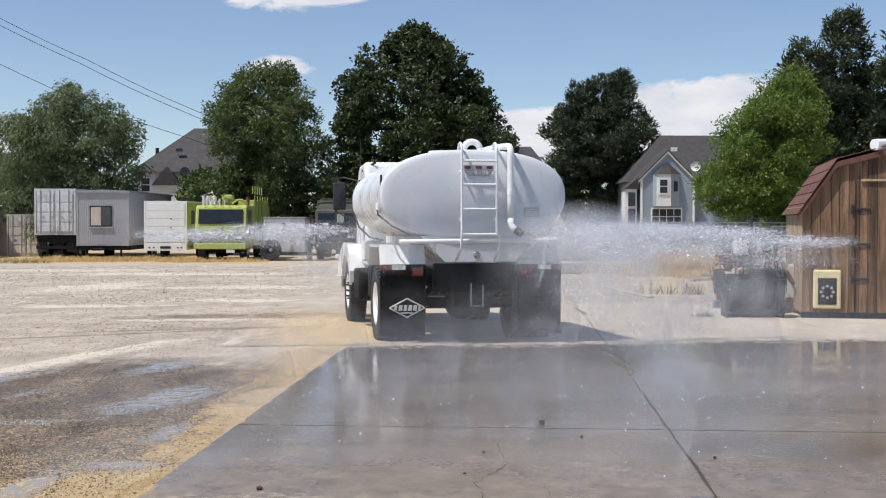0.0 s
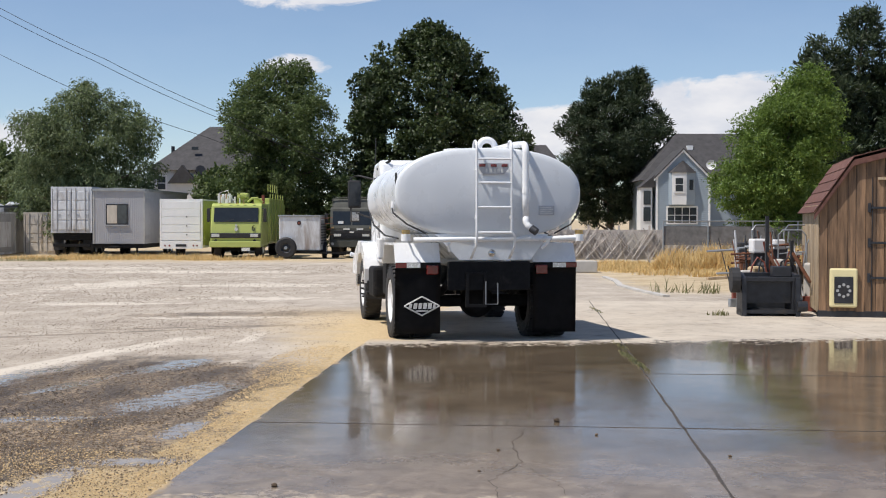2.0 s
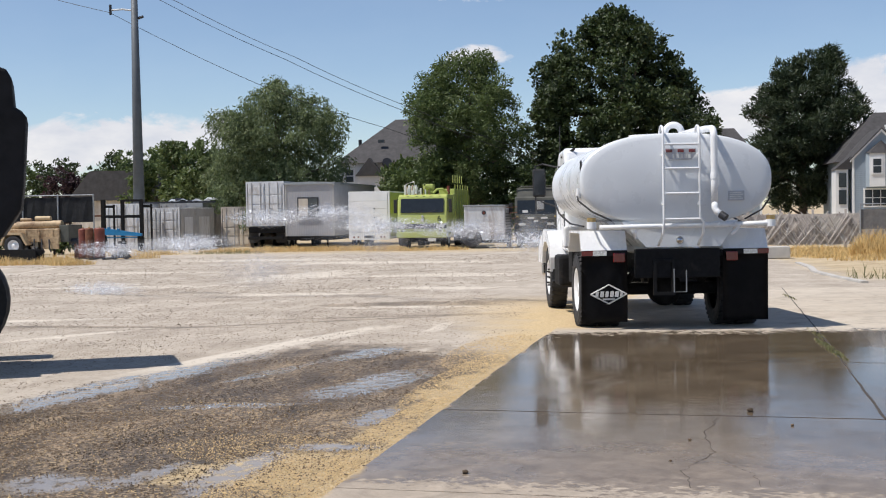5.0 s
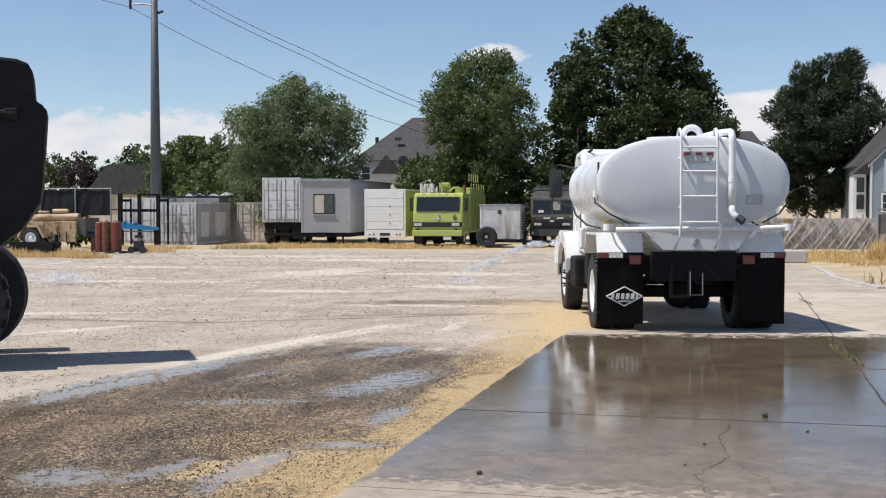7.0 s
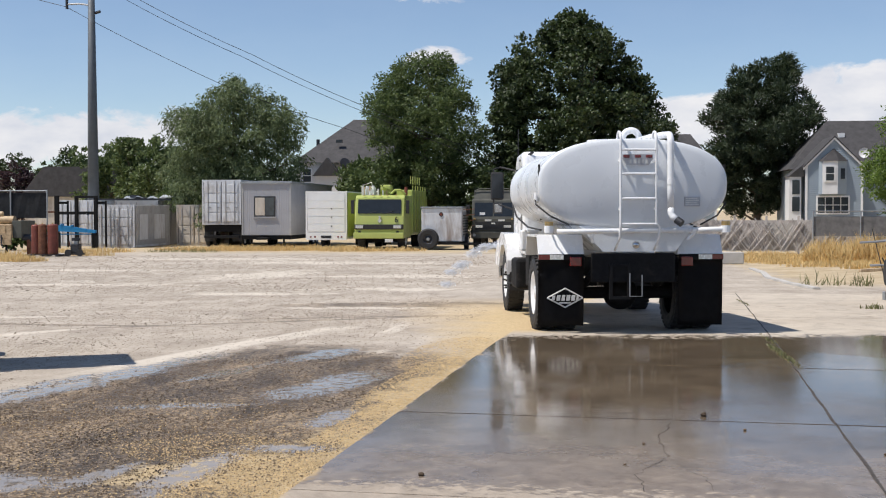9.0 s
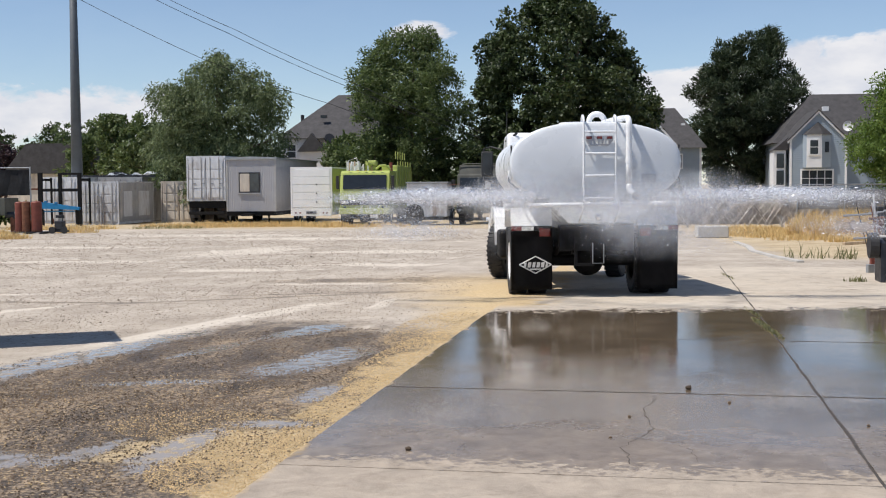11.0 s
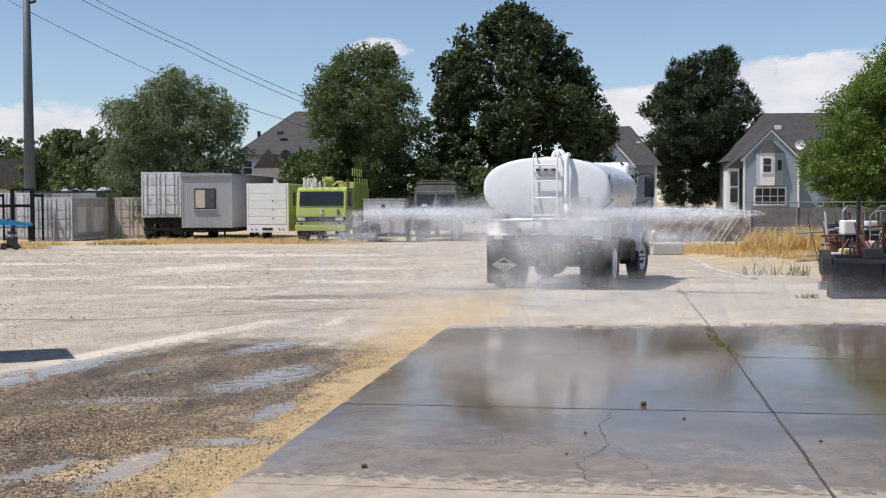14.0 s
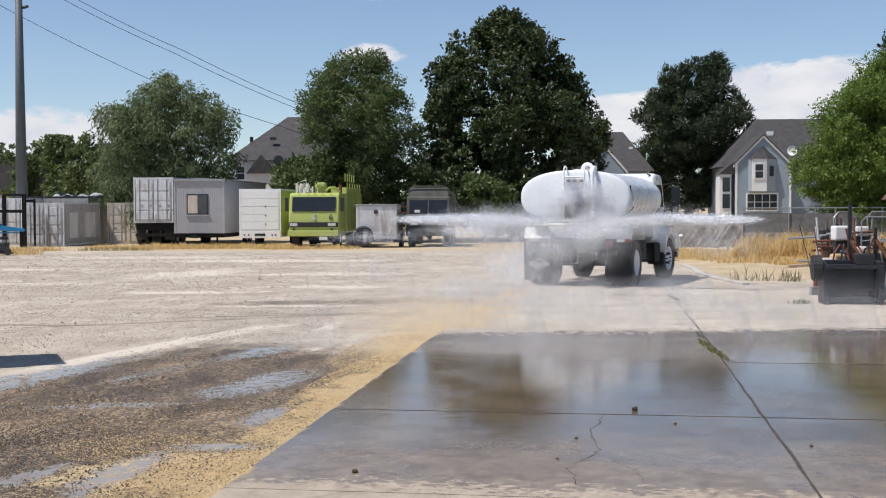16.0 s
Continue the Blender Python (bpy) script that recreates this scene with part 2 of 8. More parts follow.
def mist_material(name, hx, hy, hz, strength):
    """Soft veil of spray: thins out to nothing at the cloud's rim."""
    m = bpy.data.materials.new(name)
    m.use_nodes = True
    nt = m.node_tree
    nt.nodes.remove(nt.nodes["Principled BSDF"])
    out = nt.nodes["Material Output"]
    tc = nt.nodes.new("ShaderNodeTexCoord")
    mp = nt.nodes.new("ShaderNodeMapping")
    mp.inputs["Scale"].default_value = (1 / hx, 1 / hy, 1 / hz)
    link(nt, tc.outputs["Object"], mp.inputs[0])
    ln = nt.nodes.new("ShaderNodeVectorMath")
    ln.operation = "LENGTH"
    link(nt, mp.outputs[0], ln.inputs[0])
    fall = math_node(nt, "POWER", math_node(nt, "SUBTRACT", 1.0, ln.outputs["Value"], clamp=True), 1.2)
    n = noise_tex(nt, tc.outputs["Object"], 2.6, 5, 0.6, 0.5)
    n = math_node(nt, "MULTIPLY", math_node(nt, "SUBTRACT", n, 0.28), 2.2, clamp=True)
    a = math_node(nt, "MULTIPLY", math_node(nt, "MULTIPLY", fall, n), strength, clamp=True)
    tr = nt.nodes.new("ShaderNodeBsdfTransparent")
    df = nt.nodes.new("ShaderNodeBsdfDiffuse")
    df.inputs[0].default_value = (0.86, 0.88, 0.92, 1)
    tl = nt.nodes.new("ShaderNodeBsdfTranslucent")
    tl.inputs[0].default_value = (0.86, 0.88, 0.92, 1)
    mx = nt.nodes.new("ShaderNodeMixShader")
    link(nt, df.outputs[0], mx.inputs[1])
    link(nt, tl.outputs[0], mx.inputs[2])
    m2 = nt.nodes.new("ShaderNodeMixShader")
    link(nt, a, m2.inputs[0])
    link(nt, tr.outputs[0], m2.inputs[1])
    link(nt, mx.outputs[0], m2.inputs[2])
    link(nt, m2.outputs[0], out.inputs[0])
    return m


M["mist"] = mist_material("soft_spray_mist", 1.5, 0.95, 0.46, 0.50)
M["mist_thin"] = mist_material("thin_spray_sheet", 1.5, 0.95, 0.18, 0.75)
M["mist_jet"] = mist_material("dense_jet_spray", 1.1, 0.3, 0.15, 1.1)
M["mist_side"] = mist_material("side_stream_spray", 1.3, 0.4, 0.24, 0.8)
M["mist_low"] = mist_material("low_ground_mist", 3.0, 1.6, 0.62, 0.30)


# ---- mesh helpers ----
def part(name, bm, mat, parent=None, label="", smooth=False):
    """Links a bmesh as one mesh object, under a thing or a part."""
    me = bpy.data.meshes.new(name)
    bm.to_mesh(me)
    bm.free()
    if smooth:
        for p in me.polygons:
            p.use_smooth = True
    if mat:
        me.materials.append(M[mat] if isinstance(mat, str) else mat)
    ob = new(name, me)
    if parent is not None:
        ob.parent = parent
    if label:
        tagged(ob, label)
    return ob


def thing(name, m, label, category, group="", kind=""):
    ob = new(name)
    ob.matrix_world = m
    return tagged(ob, label, category, group, kind)


def box(bm, x0, x1, y0, y1, z0, z1, bevel=0.0):
    vs = [bm.verts.new(p) for p in ((x0, y0, z0), (x1, y0, z0), (x1, y1, z0), (x0, y1, z0), (x0, y0, z1), (x1, y0, z1), (x1, y1, z1), (x0, y1, z1))]
    fs = [bm.faces.new([vs[i] for i in f]) for f in ((3, 2, 1, 0), (4, 5, 6, 7), (0, 1, 5, 4), (1, 2, 6, 5), (2, 3, 7, 6), (3, 0, 4, 7))]
    if bevel:
        es = list({e for f in fs for e in f.edges})
        bmesh.ops.bevel(bm, geom=es, offset=bevel, segments=2, affect="EDGES", profile=0.5)
    return vs


def bx(*a, bevel=0.0):
    bm = bmesh.new()
    box(bm, *a, bevel=bevel)
    return bm


def cyl(bm, p0, p1, r0, r1=None, seg=14, caps=True):
    r1 = r0 if r1 is None else r1
    p0, p1 = Vector(p0), Vector(p1)
    q = (p1 - p0).to_track_quat("Z", "Y").to_matrix()
    rings = []
    for p, r in ((p0, r0), (p1, r1)):
        rings.append([bm.verts.new(p + q @ Vector((r * math.cos(2 * math.pi * i / seg), r * math.sin(2 * math.pi * i / seg), 0))) for i in range(seg)])
    for i in range(seg):
        bm.faces.new((rings[0][i], rings[0][(i + 1) % seg], rings[1][(i + 1) % seg], rings[1][i]))
    if caps:
        bm.faces.new(rings[0][::-1])
        bm.faces.new(rings[1])
    return bm


def tube(bm, pts, r, seg=10):
    pts = [Vector(p) for p in pts]
    rings = []
    side = None
    for i, p in enumerate(pts):
        d = (pts[min(i + 1, len(pts) - 1)] - pts[max(i - 1, 0)]).normalized()
        if side is None:
            side = d.orthogonal().normalized()
        side = (side - d * side.dot(d)).normalized()
        up = d.cross(side)
        rings.append([bm.verts.new(p + r * (math.cos(2 * math.pi * k / seg) * side + math.sin(2 * math.pi * k / seg) * up)) for k in range(seg)])
    for a, b in zip(rings, rings[1:]):
        for k in range(seg):
            bm.faces.new((a[k], a[(k + 1) % seg], b[(k + 1) % seg], b[k]))
    bm.faces.new(rings[0][::-1])
    bm.faces.new(rings[-1])
    return bm


def arc(c, r, a0, a1, u, v, n=8):
    """Points of an arc round c in the plane of the axes u and v, degrees."""
    c, u, v = Vector(c), Vector(u), Vector(v)
    return [c + r * (math.cos(radians(a0 + (a1 - a0) * i / n)) * u + math.sin(radians(a0 + (a1 - a0) * i / n)) * v) for i in range(n + 1)]


def prism(bm, profile, axis, a, b):
    """Extrudes a closed outline of 2D points along axis x, y or z from a to b."""
    def p3(p, t):
        return {"x": (t, p[0], p[1]), "y": (p[0], t, p[1]), "z": (p[0], p[1], t)}[axis]
    v0 = [bm.verts.new(p3(p, a)) for p in profile]
    v1 = [bm.verts.new(p3(p, b)) for p in profile]
    n = len(profile)
    for i in range(n):
        bm.faces.new((v0[i], v0[(i + 1) % n], v1[(i + 1) % n], v1[i]))
    bm.faces.new(v0[::-1])
    bm.faces.new(v1)
    bmesh.ops.recalc_face_normals(bm, faces=bm.faces)
    return bm


def lathe_x(bm, profile, seg=28):
    """Turns (x, radius) pairs round the x axis."""
    rings = []
    for x, r in profile:
        rings.append([bm.verts.new((x, r * math.cos(2 * math.pi * k / seg), r * math.sin(2 * math.pi * k / seg))) for k in range(seg)])
    for a, b in zip(rings, rings[1:]):
        for k in range(seg):
            bm.faces.new((a[k], a[(k + 1) % seg], b[(k + 1) % seg], b[k]))
    bmesh.ops.recalc_face_normals(bm, faces=bm.faces)
    return bm


SLOPE = 0.0115


def gz(y):
    """Height of the yard, which dips gently away from the slab."""
    return -SLOPE * min(max(y - 14, 0), 60)

# ---- ground ----
E_U, E_V, PAD0 = Vector((0.9974, -0.0718)), Vector((0.0718, 0.9974)), Vector((-1.70, 7.17))


def pad_xy(u, v):
    return PAD0 + E_U * u + E_V * v


def ground_material(wet_slab):
    """Dusty yard, or slab concrete, with wet stretches, puddles and sand where the water washed them."""
    m = bpy.data.materials.new("wet_slab_concrete" if wet_slab else "dusty_yard_surface")
    m.use_nodes = True
    nt = m.node_tree
    b = nt.nodes["Principled BSDF"]
    geo = nt.nodes.new("ShaderNodeNewGeometry")
    pos = geo.outputs["Position"]
    sep = nt.nodes.new("ShaderNodeSeparateXYZ")
    link(nt, pos, sep.inputs[0])
    X, Y = sep.outputs[0], sep.outputs[1]
    big = noise_tex(nt, pos, 0.35, 6, 0.6)
    mid = noise_tex(nt, pos, 1.6, 6, 0.65, 0.3)
    fine = noise_tex(nt, pos, 26.0, 4, 0.7)
    wob = math_node(nt, "ADD", math_node(nt, "SUBTRACT", mid, 0.5), math_node(nt, "MULTIPLY", math_node(nt, "SUBTRACT", noise_tex(nt, pos, 7.0, 5, 0.7), 0.5), 0.5))
    # streaks along the lot's lanes
    mp = nt.nodes.new("ShaderNodeMapping")
    mp.inputs["Scale"].default_value = (0.75, 1.0, 1)
    mp.inputs["Rotation"].default_value = (0, 0, radians(8))
    link(nt, pos, mp.inputs[0])
    streak = noise_tex(nt, mp.outputs[0], 0.9, 6, 0.62, 0.4)

    def ell(cx, cy, rx, ry, turn, rag=0.9, soft=4.0):
        a = radians(turn)
        dx, dy = math_node(nt, "SUBTRACT", X, cx), math_node(nt, "SUBTRACT", Y, cy)
        ex = math_node(nt, "DIVIDE", math_node(nt, "ADD", math_node(nt, "MULTIPLY", dx, math.cos(a)), math_node(nt, "MULTIPLY", dy, math.sin(a))), rx)
        ey = math_node(nt, "DIVIDE", math_node(nt, "SUBTRACT", math_node(nt, "MULTIPLY", dy, math.cos(a)), math_node(nt, "MULTIPLY", dx, math.sin(a))), ry)
        d = math_node(nt, "SQRT", math_node(nt, "ADD", math_node(nt, "MULTIPLY", ex, ex), math_node(nt, "MULTIPLY", ey, ey)))
        d = math_node(nt, "ADD", d, math_node(nt, "MULTIPLY", wob, rag * 2.4))
        return math_node(nt, "MULTIPLY", math_node(nt, "SUBTRACT", 1.0, d), soft, clamp=True)

    def union(masks):
        t = masks[0]
        for k in masks[1:]:
            t = math_node(nt, "MAXIMUM", t, k)
        return t

    v = math_node(nt, "ADD", math_node(nt, "MULTIPLY", math_node(nt, "SUBTRACT", X, PAD0[0]), E_V[0]),
                  math_node(nt, "MULTIPLY", math_node(nt, "SUBTRACT", Y, PAD0[1]), E_V[1]))
    u = math_node(nt, "ADD", math_node(nt, "MULTIPLY", math_node(nt, "SUBTRACT", X, PAD0[0]), E_U[0]),
                  math_node(nt, "MULTIPLY", math_node(nt, "SUBTRACT", Y, PAD0[1]), E_U[1]))
    if wet_slab:
        dry = ramp(nt, math_node(nt, "ADD", math_node(nt, "MULTIPLY", big, 0.5), math_node(nt, "MULTIPLY", mid, 0.5)),
                   ((0.30, (0.38, 0.33, 0.27)), (0.5, (0.50, 0.44, 0.36)), (0.72, (0.60, 0.54, 0.45))))
        wetcol = ramp(nt, math_node(nt, "ADD", math_node(nt, "MULTIPLY", big, 0.6), math_node(nt, "MULTIPLY", mid, 0.4)),
                      ((0.32, (0.070, 0.052, 0.034)), (0.5, (0.132, 0.10, 0.068)), (0.68, (0.21, 0.165, 0.115))))
        far = math_node(nt, "SUBTRACT", math_node(nt, "ADD", 8.35, math_node(nt, "MULTIPLY", u, 0.22)), v)
        near = math_node(nt, "MULTIPLY", math_node(nt, "SUBTRACT", v, math_node(nt, "ADD", -0.30, math_node(nt, "MULTIPLY", u, -0.02))), 1.6)
        edge = math_node(nt, "MINIMUM", far, near)
        edge = math_node(nt, "ADD", edge, math_node(nt, "MULTIPLY", wob, 1.5))
        edge = math_node(nt, "ADD", edge, math_node(nt, "MULTIPLY", math_node(nt, "SUBTRACT", noise_tex(nt, mp.outputs[0], 16.0, 4, 0.75), 0.5), 2.6))
        wet = math_node(nt, "MULTIPLY", edge, 4.0, clamp=True)
        spots = math_node(nt, "MULTIPLY", math_node(nt, "SUBTRACT", noise_tex(nt, mp.outputs[0], 3.2, 5), 0.63), 7.0, clamp=True)
        damp = math_node(nt, "MAXIMUM", wet, math_node(nt, "MULTIPLY", spots, 0.7))
        col = mix_rgb(nt, damp, dry, wetcol)
        stain = math_node(nt, "MULTIPLY", math_node(nt, "SUBTRACT", noise_tex(nt, pos, 2.6, 8, 0.75, 1.0), 0.50), 7.0, clamp=True)
        col = mix_rgb(nt, math_node(nt, "MULTIPLY", stain, 0.30), col, (0.075, 0.055, 0.038))
        # pale specks in the colour: slab grain, and painted sparkle where it is wet
        dots = math_node(nt, "MULTIPLY", math_node(nt, "SUBTRACT", noise_tex(nt, pos, 60.0, 2, 0.6), 0.66), 14.0, clamp=True)
        col = mix_rgb(nt, math_node(nt, "MULTIPLY", dots, 0.6), col, (0.55, 0.50, 0.42))
        # silt left along the water's edge and over the slab
        silt = math_node(nt, "MULTIPLY", math_node(nt, "SUBTRACT", noise_tex(nt, mp.outputs[0], 1.7, 6, 0.7), 0.52), 4.0, clamp=True)
        col = mix_rgb(nt, math_node(nt, "MULTIPLY", silt, 0.4), col, (0.33, 0.25, 0.165))
        pool = math_node(nt, "MULTIPLY", math_node(nt, "SUBTRACT", math_node(nt, "ADD", noise_tex(nt, pos, 0.75, 6, 0.62, 0.4), math_node(nt, "MULTIPLY", v, 0.035)), 0.45), 5.0, clamp=True)
        film = math_node(nt, "ADD", mix_val(nt, pool, 0.17, 0.010), math_node(nt, "MULTIPLY", stain, 0.04))
        # the film thins towards the near edge, and dry grains stand out of it
        thin = math_node(nt, "MULTIPLY", math_node(nt, "SUBTRACT", math_node(nt, "ADD", 1.7, math_node(nt, "MULTIPLY", wob, 1.6)), v), 0.7, clamp=True)
        film = math_node(nt, "ADD", film, math_node(nt, "MULTIPLY", thin, 0.16))
        col = mix_rgb(nt, math_node(nt, "MULTIPLY", thin, 0.55), col, ramp(nt, noise_tex(nt, pos, 5.0, 8, 0.75, 0.6), ((0.36, (0.16, 0.125, 0.095)), (0.62, (0.36, 0.29, 0.225)))))
        rough = mix_val(nt, wet, 0.85, film)
        bumpk = mix_val(nt, wet, 0.4, 0.022)
        sand = math_node(nt, "MULTIPLY", math_node(nt, "SUBTRACT", math_node(nt, "ADD", 0.02, math_node(nt, "MULTIPLY", wob, 0.35)), u), 12.0, clamp=True)
        far_sand = math_node(nt, "MULTIPLY", math_node(nt, "SUBTRACT", v, 8.6), 1.5, clamp=True)
        fs = math_node(nt, "MULTIPLY", math_node(nt, "MULTIPLY", math_node(nt, "SUBTRACT", math_node(nt, "ADD", 0.75, math_node(nt, "MULTIPLY", wob, 2.0)), u), 2.0, clamp=True), far_sand)
        sand = math_node(nt, "MAXIMUM", sand, fs)
        col = mix_rgb(nt, math_node(nt, "MULTIPLY", sand, 0.85), col, ramp(nt, fine, ((0.35, (0.42, 0.29, 0.14)), (0.65, (0.60, 0.45, 0.24)))))
        rough = mix_val(nt, sand, rough, 0.85)
    else:
        deep = nt.nodes.new("ShaderNodeMapping")
        deep.inputs["Scale"].default_value = (1.0, 0.36, 1)
        deep.inputs["Rotation"].default_value = (0, 0, radians(-12))
        link(nt, pos, deep.inputs[0])
        patch = noise_tex(nt, deep.outputs[0], 1.7, 9, 0.72, 0.5)
        tone = math_node(nt, "ADD", math_node(nt, "ADD", math_node(nt, "MULTIPLY", streak, 0.30), math_node(nt, "MULTIPLY", big, 0.25)), math_node(nt, "MULTIPLY", patch, 0.45))
        base = ramp(nt, tone, ((0.37, (0.29, 0.245, 0.195)), (0.5, (0.415, 0.36, 0.295)), (0.63, (0.54, 0.48, 0.40))))
        speck = math_node(nt, "MULTIPLY", math_node(nt, "SUBTRACT", noise_tex(nt, pos, 14.0, 6, 0.8), 0.54), 6.0, clamp=True)
        base = mix_rgb(nt, math_node(nt, "MULTIPLY", speck, 0.72), base, (0.14, 0.112, 0.086))
        grit = math_node(nt, "MULTIPLY", math_node(nt, "SUBTRACT", noise_tex(nt, pos, 45.0, 3, 0.8), 0.57), 8.0, clamp=True)
        base = mix_rgb(nt, math_node(nt, "MULTIPLY", grit, 0.6), base, (0.64, 0.58, 0.49))
        flake = math_node(nt, "MULTIPLY", math_node(nt, "SUBTRACT", noise_tex(nt, deep.outputs[0], 3.0, 8, 0.78, 0.8), 0.58), 14.0, clamp=True)
        base = mix_rgb(nt, math_node(nt, "MULTIPLY", flake, 0.55), base, (0.60, 0.54, 0.455))
        # dark tar stains and patched stretches, with ragged rims
        tar = math_node(nt, "MULTIPLY", math_node(nt, "SUBTRACT", noise_tex(nt, deep.outputs[0], 0.8, 10, 0.78, 1.0), 0.55), 9.0, clamp=True)
        base = mix_rgb(nt, math_node(nt, "MULTIPLY", tar, 0.45), base, (0.24, 0.205, 0.165))
        crust = math_node(nt, "MULTIPLY", math_node(nt, "SUBTRACT", noise_tex(nt, deep.outputs[0], 0.62, 10, 0.74, 0.8), 0.59), 22.0, clamp=True)
        base = mix_rgb(nt, math_node(nt, "MULTIPLY", crust, 0.75), base, (0.66, 0.60, 0.51))
        # pale concrete strip that runs askew past the slab; the water stands on its near side
        sx = math_node(nt, "SUBTRACT", math_node(nt, "MULTIPLY", math_node(nt, "ADD", X, 5.57), 0.963), math_node(nt, "MULTIPLY", math_node(nt, "SUBTRACT", Y, 10.0), 0.268))
        sa = math_node(nt, "ADD", math_node(nt, "MULTIPLY", math_node(nt, "ADD", X, 5.57), 0.268), math_node(nt, "MULTIPLY", math_node(nt, "SUBTRACT", Y, 10.0), 0.963))
        lip = math_node(nt, "MULTIPLY", math_node(nt, "ADD", sx, math_node(nt, "MULTIPLY", wob, 0.10)), 18.0, clamp=True)
        low = math_node(nt, "MULTIPLY", math_node(nt, "SUBTRACT", math_node(nt, "ADD", 0.50, math_node(nt, "MULTIPLY", wob, 0.8)), sx), 6.0, clamp=True)
        end = math_node(nt, "MULTIPLY", math_node(nt, "SUBTRACT", math_node(nt, "ADD", 7.2, math_node(nt, "MULTIPLY", wob, 2.0)), sa), 2.0, clamp=True)
        start = math_node(nt, "MULTIPLY", math_node(nt, "SUBTRACT", math_node(nt, "ADD", sa, wob), 0.6), 0.5, clamp=True)
        strip = math_node(nt, "MULTIPLY", math_node(nt, "MULTIPLY", math_node(nt, "MULTIPLY", lip, low), end), start)
        pale = union([strip, ell(-7.5, 15.2, 1.3, 0.16, 60, 0.5), ell(-9.2, 33.5, 1.0, 3.4, -10, 1.5, 18), ell(-7.0, 24.2, 1.4, 0.45, 6, 1.4, 18),
                      ell(-4.4, 26.5, 1.8, 0.5, 4, 1.5, 18), ell(-12.0, 27.5, 2.6, 0.6, 5, 1.5, 18), ell(-5.2, 33.0, 2.0, 1.0, 3, 1.5, 18), ell(-9.5, 44.0, 4.0, 1.4, 0, 1.5, 18),
                      ell(-16.0, 36.0, 3.0, 0.8, 0, 1.5, 18), ell(-9.6, 17.6, 1.8, 0.22, 18, 0.7), ell(-15.0, 48.0, 4.0, 1.5, 0, 1.5, 18), ell(-4.0, 20.5, 1.3, 0.3, 8, 1.2, 18)])
        col = mix_rgb(nt, math_node(nt, "MULTIPLY", pale, math_node(nt, "ADD", 0.45, math_node(nt, "MULTIPLY", patch, 0.6))), base, mix_rgb(nt, speck, (0.64, 0.58, 0.49), (0.36, 0.31, 0.25)))
        # wet gravel between the strip and the slab
        wet_in = math_node(nt, "MULTIPLY", math_node(nt, "ADD", math_node(nt, "SUBTRACT", sx, 0.42), math_node(nt, "MULTIPLY", wob, 0.9)), 3.0, clamp=True)
        wet_far = math_node(nt, "MULTIPLY", math_node(nt, "SUBTRACT", math_node(nt, "ADD", 4.7, math_node(nt, "MULTIPLY", wob, 2.5)), sa), 1.2, clamp=True)
        wet_near = math_node(nt, "MULTIPLY", math_node(nt, "ADD", math_node(nt, "ADD", sa, 7.0), math_node(nt, "MULTIPLY", wob, 3.0)), 0.8, clamp=True)
        wetz = math_node(nt, "MULTIPLY", math_node(nt, "MULTIPLY", math_node(nt, "MULTIPLY", wet_in, wet_far), wet_near), math_node(nt, "ADD", 0.72, math_node(nt, "MULTIPLY", big, 0.5), clamp=True))
        tracks = union([ell(-4.4, 17.6, 4.0, 0.13, 31, 0.35), ell(-9.5, 16.6, 4.5, 0.16, -2, 0.4), ell(-3.2, 18.6, 3.6, 0.10, 20, 0.35), ell(-3.0, 21.5, 2.6, 0.7, 12, 1.2)])
        wetz = math_node(nt, "MAXIMUM", wetz, math_node(nt, "MULTIPLY", tracks, 0.62))
        stones = math_node(nt, "ADD", math_node(nt, "MULTIPLY", noise_tex(nt, pos, 34.0, 4, 0.75), 0.62), math_node(nt, "MULTIPLY", patch, 0.38))
        wetcol = ramp(nt, stones, ((0.42, (0.030, 0.022, 0.015)), (0.51, (0.125, 0.092, 0.058)), (0.58, (0.42, 0.31, 0.19))))
        col = mix_rgb(nt, wetz, col, wetcol)
        # sand washed along the slab's edge and spread beyond
        su = math_node(nt, "SUBTRACT", math_node(nt, "ADD", math_node(nt, "ADD", u, 0.40), math_node(nt, "MULTIPLY", wob, 1.5)),
                       math_node(nt, "MULTIPLY", math_node(nt, "MAXIMUM", math_node(nt, "SUBTRACT", v, 5.5), 0.0), -0.30))
        sand = math_node(nt, "MULTIPLY", su, math_node(nt, "DIVIDE", 5.0, math_node(nt, "ADD", 1.0, math_node(nt, "MAXIMUM", math_node(nt, "SUBTRACT", v, 4.0), 0.0))), clamp=True)
        sand = math_node(nt, "MAXIMUM", sand, ell(-2.2, 7.2, 0.75, 0.55, 10, 0.6))
        sand = math_node(nt, "MULTIPLY", sand, math_node(nt, "SUBTRACT", 1.0, math_node(nt, "MULTIPLY", math_node(nt, "SUBTRACT", v, 13.0), 0.28, clamp=True)))
        side = math_node(nt, "SUBTRACT", 1.0, math_node(nt, "MULTIPLY", math_node(nt, "SUBTRACT", u, 1.6), 1.0, clamp=True))
        back = math_node(nt, "ADD", math_node(nt, "MULTIPLY", math_node(nt, "SUBTRACT", v, 6.5), 1.0, clamp=True), side, clamp=True)
        sand = math_node(nt, "MULTIPLY", sand, math_node(nt, "MULTIPLY", back, math_node(nt, "MULTIPLY", math_node(nt, "ADD", v, 8.0), 0.4, clamp=True)))
        col = mix_rgb(nt, math_node(nt, "MULTIPLY", sand, 0.92), col, ramp(nt, fine, ((0.32, (0.40, 0.285, 0.145)), (0.65, (0.65, 0.505, 0.29)))))
